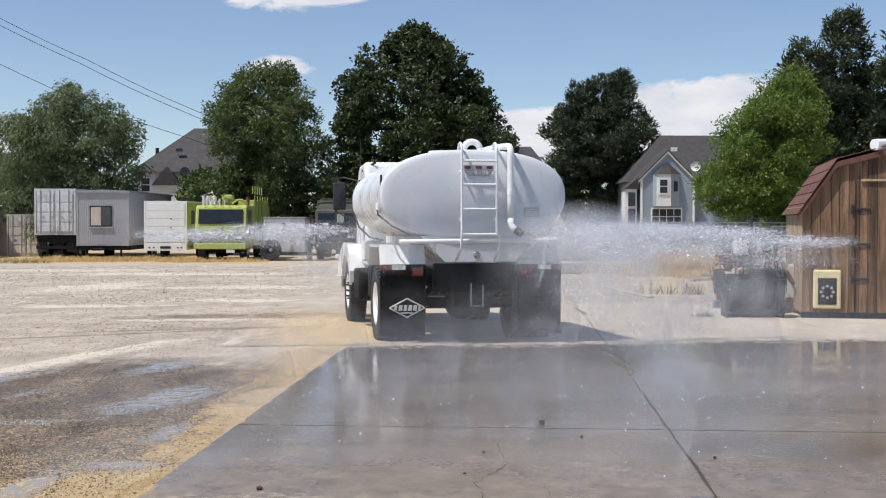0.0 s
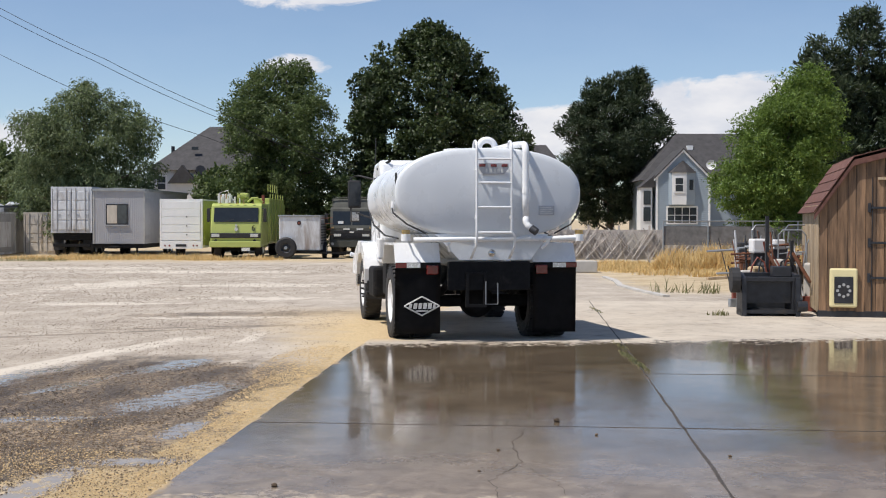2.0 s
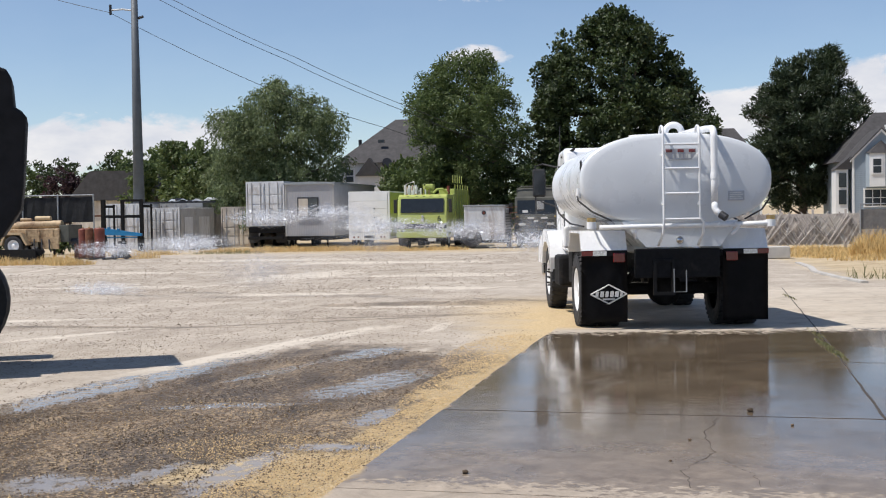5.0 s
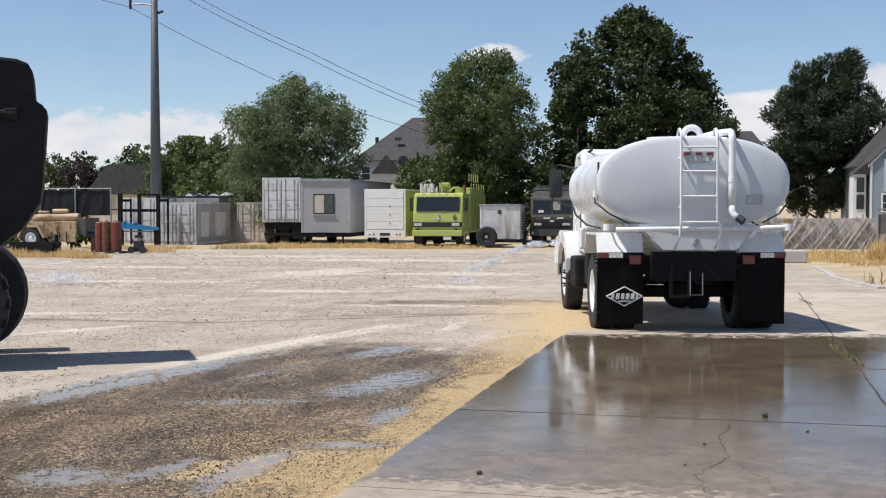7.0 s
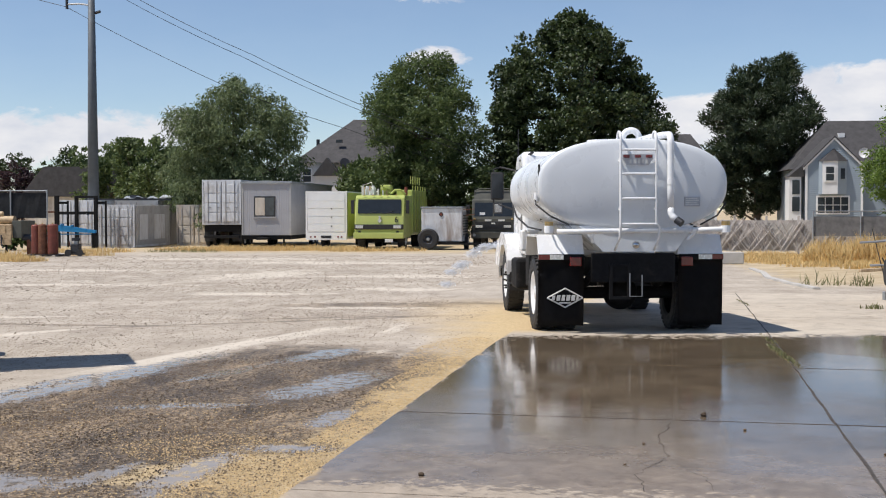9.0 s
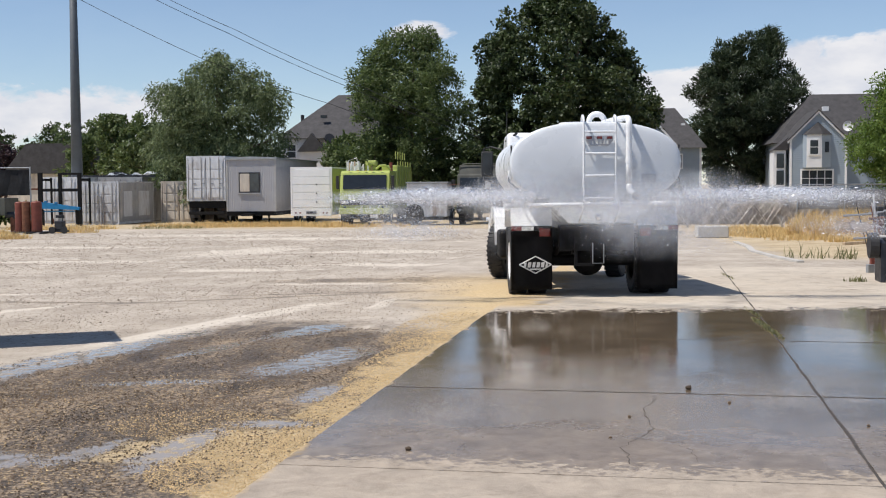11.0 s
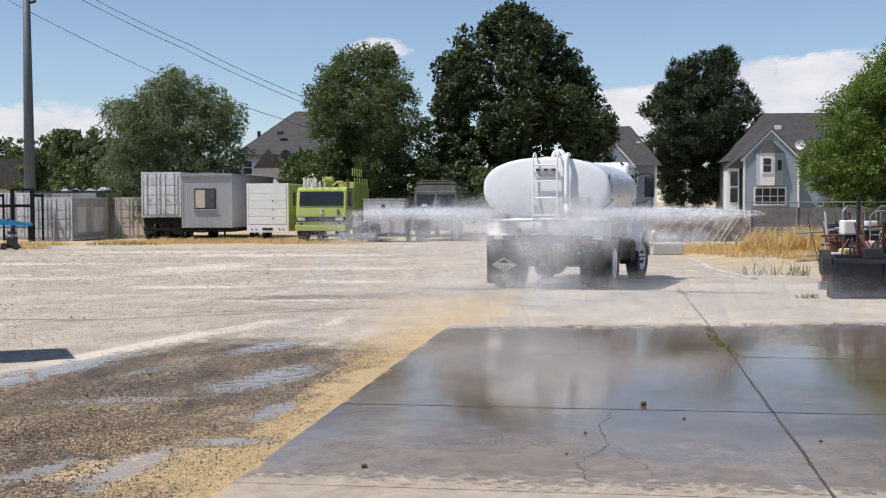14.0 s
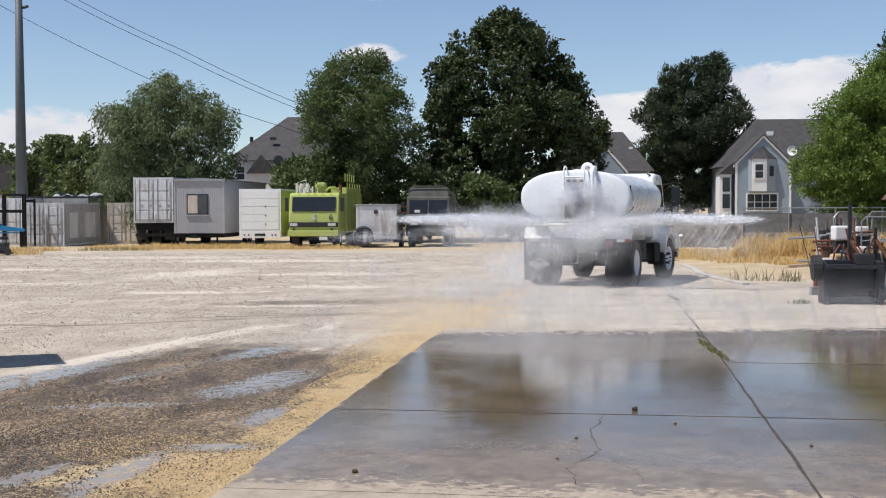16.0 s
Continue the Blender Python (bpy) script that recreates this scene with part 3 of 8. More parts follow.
        # dirt and straw at the lot's far side
        rim = math_node(nt, "MULTIPLY", math_node(nt, "SUBTRACT", math_node(nt, "ADD", Y, math_node(nt, "MULTIPLY", wob, 14)), 57.0), 0.25, clamp=True)
        right = math_node(nt, "MULTIPLY", math_node(nt, "MULTIPLY", math_node(nt, "SUBTRACT", math_node(nt, "ADD", X, math_node(nt, "MULTIPLY", wob, 3)), 4.6), 1.0, clamp=True),
                          math_node(nt, "MULTIPLY", math_node(nt, "SUBTRACT", Y, 28.0), 0.4, clamp=True))
        col = mix_rgb(nt, math_node(nt, "MULTIPLY", math_node(nt, "MAXIMUM", rim, right), 0.75), col, ramp(nt, mid, ((0.35, (0.36, 0.26, 0.13)), (0.65, (0.56, 0.45, 0.28)))))
        pud = union([ell(-2.42, 10.9, 0.34, 1.25, -17, 0.55, 5), ell(-2.02, 9.15, 0.15, 0.5, -8, 0.6, 5), ell(-3.0, 13.2, 0.30, 0.9, -20, 0.8, 4),
                     ell(-4.85, 10.6, 0.36, 2.8, -15.5, 0.8, 4), ell(-2.47, 7.15, 0.20, 0.8, -4, 0.6, 5), ell(-2.08, 7.95, 0.42, 0.16, 5, 0.6, 5),
                     ell(-3.5, 6.7, 0.42, 0.30, 0, 0.8, 4), ell(-3.0, 7.0, 0.12, 0.5, -20, 0.7, 4), ell(-3.3, 9.6, 0.7, 0.16, 15, 0.9, 3), ell(-3.6, 11.7, 0.14, 0.8, -18, 0.8, 4)])
        pud = math_node(nt, "MULTIPLY", pud, math_node(nt, "SUBTRACT", 1.0, math_node(nt, "MULTIPLY", math_node(nt, "SUBTRACT", noise_tex(nt, pos, 9.0, 6, 0.75), 0.50), 9.0, clamp=True)))
        col = mix_rgb(nt, math_node(nt, "MULTIPLY", pud, 0.85), col, mix_rgb(nt, mid, (0.22, 0.185, 0.15), (0.36, 0.305, 0.245)))
        rough = mix_val(nt, wetz, 0.9, 0.5)
        rough = mix_val(nt, pud, rough, 0.07)
        bumpk = mix_val(nt, pud, 0.7, 0.012)
    link(nt, col, b.inputs["Base Color"])
    link(nt, rough, b.inputs["Roughness"])
    bn = nt.nodes.new("ShaderNodeBump")
    bn.inputs["Distance"].default_value = 0.02
    link(nt, bumpk, bn.inputs["Strength"])
    link(nt, fine, bn.inputs["Height"])
    rip = nt.nodes.new("ShaderNodeMapping")
    rip.inputs["Scale"].default_value = (1.6, 9.0, 1)
    link(nt, pos, rip.inputs[0])
    wv = nt.nodes.new("ShaderNodeBump")
    wv.inputs["Distance"].default_value = 0.02
    wv.inputs["Strength"].default_value = 0.030 if wet_slab else 0.0
    link(nt, noise_tex(nt, rip.outputs[0], 1.6, 5, 0.6, 0.4), wv.inputs["Height"])
    link(nt, bn.outputs[0], wv.inputs["Normal"])
    link(nt, wv.outputs[0], b.inputs["Normal"])
    return m


M["yard"] = ground_material(False)
M["slab"] = ground_material(True)


def build_ground():
    bm = bmesh.new()
    xs = [-2500, -600, -200, -80, -40, -20, -8, 0, 8, 20, 40, 80, 200, 600, 2500]
    ys = [-2500, -300, -50, 0, 6, 14, 20, 30, 40, 50, 60, 74, 120, 300, 900, 2500]
    grid = [[bm.verts.new((x, y, gz(y) - 0.012)) for x in xs] for y in ys]
    for j in range(len(ys) - 1):
        for i in range(len(xs) - 1):
            bm.faces.new((grid[j][i], grid[j][i + 1], grid[j + 1][i + 1], grid[j + 1][i]))
    tagged(part("ground", bm, "yard"), "dusty tan asphalt yard with puddles and washed sand", "ground", kind="structure")


build_ground()


def build_pad():
    pad = thing("pavement", Matrix.Identity(4), "concrete slab pavement, wet and reflecting near the truck", "pavement", kind="structure")
    cols = (0.0, 3.35, 6.85, 10.3, 13.7, 17.2)
    rows = (-7.2, -3.75, -0.45, 2.28, 5.56, 8.85, 12.2, 15.5, 18.8)
    gap = 0.007
    for i in range(len(cols) - 1):
        for j in range(len(rows) - 1):
            u0, u1, v0, v1 = cols[i] + gap * (i > 0), cols[i + 1] - gap, rows[j] + gap, rows[j + 1] - gap
            bm = bmesh.new()
            top, low = [], []
            n = 4
            cx = pad_xy(0.5 * (u0 + u1), 0.5 * (v0 + v1))
            ring = [(u0 + (u1 - u0) * k / n, v0) for k in range(n)] + [(u1, v0 + (v1 - v0) * k / n) for k in range(n)] + \
                   [(u1 - (u1 - u0) * k / n, v1) for k in range(n)] + [(u0, v1 - (v1 - v0) * k / n) for k in range(n)]
            for uu, vv in ring:
                jig = 0.004 * noise.noise((uu * 9, vv * 9, 3.1))
                p = pad_xy(uu + jig, vv + jig)
                z = gz(p[1])
                top.append(bm.verts.new((p[0], p[1], z)))
                low.append(bm.verts.new((p[0], p[1], z - 0.16)))
            bm.faces.new(top)
            for k in range(len(top)):
                bm.faces.new((low[k], low[(k + 1) % len(top)], top[(k + 1) % len(top)], top[k]))
            part("slab", bm, "slab", pad)


build_pad()


def joint_grime(horizontal, c, a, b2, width):
    """Dark filler in a slab joint: along v at u = c, or along u at v = c."""
    bm = bmesh.new()
    prev = None
    for s in np.linspace(a, b2, 160):
        w = width * (1 + 0.9 * noise.noise((s * 2.1, c, 0.7)))
        o = 0.012 * noise.noise((s * 3.3, c, 5.7))
        p, q = (pad_xy(s, c + o - w), pad_xy(s, c + o + w)) if horizontal else (pad_xy(c + o - w, s), pad_xy(c + o + w, s))
        cur = (bm.verts.new((p[0], p[1], gz(p[1]) + 0.0015)), bm.verts.new((q[0], q[1], gz(q[1]) + 0.0015)))
        if prev:
            bm.faces.new((prev[0], prev[1], cur[1], cur[0]))
        prev = cur
    tagged(part("joint_filler", bm, "joint"), "dark tar filler along a slab joint", "joint filler", kind="structure")


M["joint"] = material("dark_joint_filler", (0.06, 0.05, 0.04), 0.7, 0, 0.4, 20)
joint_grime(False, 3.35, -7.0, 18.8, 0.009)
joint_grime(True, 2.28, 0.02, 10.0, 0.010)
joint_grime(True, 5.56, 3.45, 10.0, 0.010)
joint_grime(True, -0.45, 3.45, 10.0, 0.010)


def crack(points, width):
    bm = bmesh.new()
    prev = None
    rnd = random.Random(4)
    for (u0, v0), (u1, v1) in zip(points, points[1:]):
        for k in range(8):
            f = k / 8
            p = pad_xy(u0 + (u1 - u0) * f + rnd.uniform(-0.02, 0.02), v0 + (v1 - v0) * f)
            w = width * rnd.uniform(0.4, 1.3)
            cur = (bm.verts.new((p[0] - w, p[1], gz(p[1]) + 0.002)), bm.verts.new((p[0] + w, p[1], gz(p[1]) + 0.002)))
            if prev:
                bm.faces.new((prev[0], prev[1], cur[1], cur[0]))
            prev = cur
    tagged(part("slab_crack", bm, "joint"), "fine branching crack in the concrete slab", "crack", kind="structure")


crack(((2.15, 2.2), (2.05, 1.5), (2.12, 0.9), (1.95, 0.3), (2.02, -0.2)), 0.0028)
crack(((2.07, 0.9), (2.35, 0.3), (2.4, -0.1)), 0.0018)

# ---- the water truck: x right, y ahead, origin on the ground under the rear axle ----
def superellipse(a, b, e, n):
    out = []
    for k in range(n):
        t = 2 * math.pi * k / n
        c, s = math.cos(t), math.sin(t)
        out.append((a * math.copysign(abs(c) ** (2 / e), c), b * math.copysign(abs(s) ** (2 / e), s)))
    return out


def wheel(parent, name, m, width, radius, rim_out=True, lugs=False):
    """A wheel on the x axis, its outer side towards +x."""
    w = new(name)
    w.parent, w.matrix_basis = parent, m
    h = width / 2
    bm = lathe_x(bmesh.new(), [(-h * 0.8, radius * 0.58), (-h, radius * 0.64), (-h, radius * 0.88), (-h * 0.86, radius * 0.97), (-h * 0.5, radius),
                               (h * 0.5, radius), (h * 0.86, radius * 0.97), (h, radius * 0.88), (h, radius * 0.64), (h * 0.8, radius * 0.58)], 40)
    for k in range(36):
        a = 2 * math.pi * k / 36
        for s in (-1, 1):
            vs = box(bm, s * h * 0.95, s * h * 0.25, -0.018, 0.018, radius * 0.965, radius * 1.012)
            bmesh.ops.rotate(bm, verts=vs, cent=(0, 0, 0), matrix=Matrix.Rotation(a + (s > 0) * 0.08, 3, "X"))
    part("tyre", bm, "black", w, smooth=False)
    bm = lathe_x(bmesh.new(), [(h * 0.82, radius * 0.60), (h * 0.92, radius * 0.585), (h * 0.86, radius * 0.54), (h * 0.2, radius * 0.50), (h * 0.02, radius * 0.42),
                               (h * 0.25, radius * 0.30), (h * 0.25, radius * 0.21), (h * 0.75, radius * 0.19), (h * 0.80, radius * 0.10), (h * 0.80, 0.001)], 32)
    rim = part("rim", bm, "white", w, "white painted steel rim", smooth=True)
    if lugs:
        for k in range(8):
            a = 2 * math.pi * k / 8
            y, z = radius * 0.26 * math.cos(a), radius * 0.26 * math.sin(a)
            part("lug_nut", cyl(bmesh.new(), (h * 0.24, y, z), (h * 1.05, y, z), 0.016, seg=6), "frame", rim)
    return w


def build_truck():
    tr = thing("water_truck", Matrix.Identity(4), "white water tank truck with rear ladder and spray bar", "truck")
    # tank: superelliptic shell with dished ends
    A, B, CZ = 1.245, 0.595, 1.96
    prof = superellipse(A, B, 2.4, 64)
    bm = bmesh.new()
    rings = []
    ends = [(-0.965 + 0.085 * k * k, k) for k in (0.0, 0.25, 0.5, 0.72, 0.88, 0.96)] + [(-0.868, 0.99), (-0.85, 1.0)]
    for y, k in ends + [(-0.835, 1.004), (-0.81, 1.0), (0.2, 1.0), (1.2, 1.0), (2.38, 1.0), (2.40, 1.004), (2.42, 1.0), (2.45, 0.985), (2.47, 0.9), (2.48, 0.5), (2.48, 0.0)]:
        if k == 0.0:
            rings.append([bm.verts.new((0, y, CZ))])
        else:
            rings.append([bm.verts.new((p[0] * k, y, CZ + p[1] * k)) for p in prof])
    for a, b in zip(rings, rings[1:]):
        n = 64
        for i in range(n):
            q = [a[i % len(a)], a[(i + 1) % n % len(a)], b[(i + 1) % n % len(b)], b[i % len(b)]]
            q = list(dict.fromkeys(q))
            bm.faces.new(q)
    bmesh.ops.recalc_face_normals(bm, faces=bm.faces)
    tank = part("tank", bm, "tank", tr, "white oval steel water tank", smooth=True)
    # weld bands
    for y in (0.25, 1.35):
        bm = bmesh.new()
        o = superellipse(A + 0.006, B + 0.006, 2.4, 64)
        i_ = superellipse(A - 0.01, B - 0.01, 2.4, 64)
        for k in range(64):
            f, g = o[k], o[(k + 1) % 64]
            q = [bm.verts.new((f[0], y, CZ + f[1])), bm.verts.new((g[0], y, CZ + g[1])), bm.verts.new((g[0], y + 0.03, CZ + g[1])), bm.verts.new((f[0], y + 0.03, CZ + f[1]))]
            bm.faces.new(q)
        part("weld_band", bm, "tank", tank)
    # manhole on the tank's top
    bm = prism(bmesh.new(), [(-0.62, 2.46), (-0.50, 2.545), (0.30, 2.545), (0.42, 2.46)], "y", -0.55, 1.1)
    part("top_tray", bm, "tank", tank)
    bm = cyl(bmesh.new(), (-0.12, 0.45, 2.5), (-0.12, 0.45, 2.62), 0.26, seg=24)
    part("manhole", bm, "white", tank)
    # sump under the rear of the tank
    bm = prism(bmesh.new(), [(-0.72, 1.42), (-0.40, 1.08), (0.56, 1.08), (0.80, 1.42)], "y", -0.88, 2.2)
    part("sump", bm, "tank", tr)
    bm = lathe_x(bmesh.new(), [(-0.05, 0.045), (0.0, 0.05), (0.02, 0.04), (0.03, 0.001)], 14)
    bmesh.ops.rotate(bm, verts=bm.verts, matrix=Matrix.Rotation(radians(-90), 3, "Z"))
    bmesh.ops.translate(bm, verts=bm.verts, vec=(0.03, -0.90, 1.17))
    part("drain_plug", bm, "chrome", tr, smooth=True)
    # ladder
    lad = new("ladder")
    lad.parent = tr
    for x in (-0.20, 0.265):
        pts = [(x, -0.90, 1.10), (x + 0.05, -0.99, 1.26), (x + 0.05, -1.04, 1.40), (x, -1.04, 1.46), (x, -1.04, 2.50)] if x > 0 else \
              [(x - 0.05, -0.90, 1.10), (x, -0.99, 1.26), (x, -1.04, 1.40), (x, -1.04, 1.46), (x, -1.04, 2.50)]
        pts += arc((x, -0.92, 2.52), 0.12, 180, 20, (0, 1, 0), (0, 0, 1), 7)
        pts += [(x, -0.76, 2.44), (x, -0.74, 2.38)]
        part("rail", tube(bmesh.new(), pts, 0.017, 8), "white", lad, smooth=True)
    for z in (1.44, 1.77, 2.09, 2.40):
        part("rung", cyl(bmesh.new(), (-0.20, -1.04, z), (0.265, -1.04, z), 0.015, seg=8), "white", lad)
    for x in (-0.20, 0.265):
        for z in (1.62, 2.25):
            part("bracket", bx(x - 0.012, x + 0.012, -1.04, -0.945, z, z + 0.03), "white", lad)
    # marker lamp plate
    bm = prism(bmesh.new(), [(-0.165, 2.345), (-0.165, 2.285), (-0.11, 2.205), (0.175, 2.205), (0.235, 2.285), (0.235, 2.345)], "y", -0.985, -0.962)
    plate = part("lamp_plate", bm, "grey_plate", tr, "grey plate with three red marker lamps")
    for x in (-0.115, 0.035, 0.18):
        part("marker_lamp", bx(x - 0.04, x + 0.04, -1.0, -0.984, 2.298, 2.335, bevel=0.006), "red_lens", plate)
    for x, w in ((-0.06, 0.025), (-0.005, 0.04), (0.05, 0.03), (0.10, 0.035), (0.15, 0.03)):
        part("faded_mark", bx(x - w / 2, x + w / 2, -0.9885, -0.984, 2.225, 2.275), "pale_mark", plate)
    # data plate
    dp = part("data_plate", bx(0.655, 0.865, -0.945, -0.915, 1.67, 1.795, bevel=0.004), "grey_plate", tr, "small embossed data plate")
    for i in range(4):
        part("print_line", bx(0.675, 0.845 - 0.02 * (i % 2), -0.948, -0.944, 1.69 + i * 0.025, 1.702 + i * 0.025), "pale_mark", dp)
    # fill pipe and gooseneck
    pts = [(0.45, -1.05, 1.62), (0.45, -1.05, 1.9), (0.45, -1.05, 2.46)] + arc((0.45, -0.93, 2.48), 0.12, 180, 90, (0, 1, 0), (0, 0, 1), 5)
    pts += [(0.42, -0.72, 2.61), (0.33, -0.50, 2.60), (0.24, -0.26, 2.58)]
    fill = part("fill_pipe", tube(bmesh.new(), pts, 0.045, 14), "white", tr, "white fill pipe over the tank", smooth=True)
    pts = [(0.45, -1.05, 1.66), (0.45, -1.06, 1.58)] + [(0.47, -1.08, 1.53), (0.52, -1.12, 1.49)]
    part("elbow", tube(bmesh.new(), pts, 0.044, 12), "white", fill, smooth=True)
    part("coupling", cyl(bmesh.new(), (0.51, -1.11, 1.495), (0.57, -1.16, 1.445), 0.05, seg=14), "charcoal", fill, "dark metal hose coupling")
    part("collar", cyl(bmesh.new(), (0.45, -1.05, 1.95), (0.45, -1.05, 2.02), 0.051, seg=14), "white", fill)
    pts = [(0.22, -0.24, 2.40), (0.22, -0.24, 2.58)] + arc((0.11, -0.20, 2.60), 0.11, 0, 195, (1, -0.1, 0), (0, 0, 1), 12)
    part("gooseneck", tube(bmesh.new(), pts, 0.045, 12), "white", fill, smooth=True)
    for p in ((0.30, -0.52), (0.20, -0.40)):
        part("pipe_support", cyl(bmesh.new(), (p[0], p[1], 2.44), (p[0], p[1], 2.6), 0.02, seg=8), "white", fill)
    # spray bar
    bar = part("spray_bar", tube(bmesh.new(), [(-1.02, -0.97, 1.345), (-0.45, -0.97, 1.35), (0.82, -0.97, 1.36)], 0.033, 12), "white", tr, "white spray bar pipe", smooth=True)
    part("riser", tube(bmesh.new(), [(-0.52, -0.97, 1.35), (-0.56, -0.96, 1.28), (-0.54, -0.92, 1.2)], 0.02, 8), "white", bar)
    part("riser", tube(bmesh.new(), [(0.80, -0.97, 1.36), (0.76, -0.97, 1.30), (0.70, -0.93, 1.24)], 0.022, 8), "white", bar)
    part("side_pipe", tube(bmesh.new(), [(0.74, -0.97, 1.36), (1.16, -0.95, 1.37), (1.22, -0.95, 1.39)], 0.036, 12), "white", bar, smooth=True)
    for s in (-1, 1):
        nz = part("nozzle", cyl(bmesh.new(), (s * 1.20 if s > 0 else -1.12, -0.95, 1.33), (s * 1.20 if s > 0 else -1.12, -0.95, 1.42), 0.062, seg=16), "white", bar, "white nozzle body with brass cap")
        part("nozzle_cap", cyl(bmesh.new(), (s * 1.20 if s > 0 else -1.12, -0.95, 1.42), (s * 1.20 if s > 0 else -1.12, -0.95, 1.475), 0.055, seg=16), "brass", nz)
    # air hoses along the tank's sides
    for s in (-1, 1):
        pts = [(s * 1.25, -0.55, 1.78), (s * 1.26, -0.72, 1.70), (s * 1.1, -0.9, 1.55), (s * 0.86, -0.97, 1.43)]
        part("hose", tube(bmesh.new(), pts, 0.012, 6), "black", tr)
        part("hose_clip", cyl(bmesh.new(), (s * 1.235, -0.58, 1.72), (s * 1.235, -0.58, 1.86), 0.03, seg=10), "white", tr)
        part("side_lamp", bx(s * 1.225 - 0.012, s * 1.225 + 0.012, -0.80, -0.77, 1.95, 2.22), "black", tr)
        pts = [(s * 1.22, 2.3, 1.74), (s * 1.24, 1.6, 1.55), (s * 1.2, 0.6, 1.40), (s * 1.12, -0.2, 1.36)]
        part("hose", tube(bmesh.new(), pts, 0.014, 6), "black", tr)
    # chassis
    for x in (-0.42, 0.42):
        part("chassis_rail", bx(x - 0.04, x + 0.04, -0.85, 5.0, 0.72, 0.98, bevel=0.01), "frame", tr)
    part("rear_crossmember", bx(-0.55, 0.55, -0.90, -0.80, 0.68, 1.06, bevel=0.012), "frame", tr)
    bm = bmesh.new()
    for a in ((-0.32, -0.28, 0.46, 0.92), (-0.08, -0.04, 0.46, 0.92)):
        box(bm, a[0], a[1], -0.93, -0.86, a[2], a[3])
    box(bm, -0.28, -0.08, -0.93, -0.86, 0.46, 0.50)
    box(bm, -0.28, -0.08, -0.93, -0.86, 0.88, 0.92)
    part("tow_hitch", bm, "frame", tr)
    part("step_outline", tube(bmesh.new(), [(-0.06, -0.95, 0.80), (-0.06, -0.95, 0.50), (0.10, -0.95, 0.50), (0.10, -0.95, 0.78)], 0.008, 6), "galv", tr)
    part("pump", cyl(bmesh.new(), (-0.1, 1.1, 0.72), (0.35, 1.1, 0.72), 0.19, seg=18), "frame", tr)
    part("rear_axle", cyl(bmesh.new(), (-1.0, 0, 0.5), (1.0, 0, 0.5), 0.085, seg=14), "frame", tr)
    bm = bmesh.new()
    bmesh.ops.create_uvsphere(bm, u_segments=18, v_segments=10, radius=0.24)
    bmesh.ops.translate(bm, verts=bm.verts, vec=(0, 0, 0.5))
    part("differential", bm, "frame", tr, smooth=True)
    part("front_axle", cyl(bmesh.new(), (-0.95, 3.75, 0.46), (0.95, 3.75, 0.46), 0.07, seg=12), "frame", tr)
    part("drive_shaft", cyl(bmesh.new(), (0, 0.2, 0.55), (0, 3.0, 0.72), 0.05, seg=10), "frame", tr)
    for s in (-1, 1):
        part("leaf_spring", tube(bmesh.new(), [(s * 0.5, -0.62, 0.78), (s * 0.5, 0, 0.60), (s * 0.5, 0.62, 0.78)], 0.05, 8), "frame", tr)
        part("air_tank", cyl(bmesh.new(), (s * 0.75, 0.9, 0.72), (s * 0.75, 1.6, 0.72), 0.13, seg=16), "frame", tr)
        bm = bx(s * 1.10 - 0.13, s * 1.10 + 0.13, 1.75, 2.45, 0.45, 0.92, bevel=0.05)
        part("fuel_tank", bm, "frame", tr)
        part("step", bx(s * 1.12 - 0.12, s * 1.12 + 0.12, 2.55, 2.95, 0.46, 0.50, bevel=0.01), "frame", tr)
        part("side_box", bx(s * 1.05 - 0.12, s * 1.05 + 0.12, 0.72, 1.1, 0.55, 1.05, bevel=0.02), "frame", tr)
    # rear fenders
    for s in (-1, 1):
        a, b = (-1.225, -0.62) if s < 0 else (0.64, 1.235)
        outer = [(-0.70, 1.03), (-0.55, 1.30), (0.50, 1.30), (0.66, 1.00), (0.62, 1.00), (0.48, 1.27), (-0.53, 1.27), (-0.67, 1.03)]
        part("fender", prism(bmesh.new(), outer, "x", a, b), "white", tr)
        bm = bx(a, b, -0.72, -0.70, 0.965, 1.045, bevel=0.006)
        lb = part("lamp_bar", bm, "frame", tr, "black tail lamp bar")
        o = a if s < 0 else b
        part("tail_reflector", bx(min(o, o - s * 0.15), max(o, o - s * 0.15), -0.733, -0.722, 0.975, 1.037), "red_lens", lb, "red reflector")
        part("white_reflector", bx(min(o - s * 0.15, o - s * 0.33), max(o - s * 0.15, o - s * 0.33), -0.733, -0.722, 0.975, 1.037), "reflect", lb, "silver reflector")
        i_ = o - s * 0.49
        part("tail_lamp", bx(i_ - 0.08, i_ + 0.08, -0.76, -0.715, 0.885, 1.01, bevel=0.012), "red_lens", lb, "red tail lamp")
        # mud flap with a slight curl
        bm = bmesh.new()
        cols, rws = 8, 10
        gr = []
        for j in range(rws + 1):
            row = []
            for i in range(cols + 1):
                x = a + (b - a) * i / cols
                z = 0.965 - (0.965 - 0.10) * j / rws
                y = -0.705 + 0.012 * math.sin(i * 0.9 + j * 0.3) + 0.05 * (j / rws) ** 2
                row.append(bm.verts.new((x, y, z)))
            gr.append(row)
        for j in range(rws):
            for i in range(cols):
                bm.faces.new((gr[j][i], gr[j + 1][i], gr[j + 1][i + 1], gr[j][i + 1]))
        bmesh.ops.solidify(bm, geom=bm.faces[:], thickness=0.012)
        flap = part("mud_flap", bm, "flap", tr, "black rubber mud flap", smooth=True)
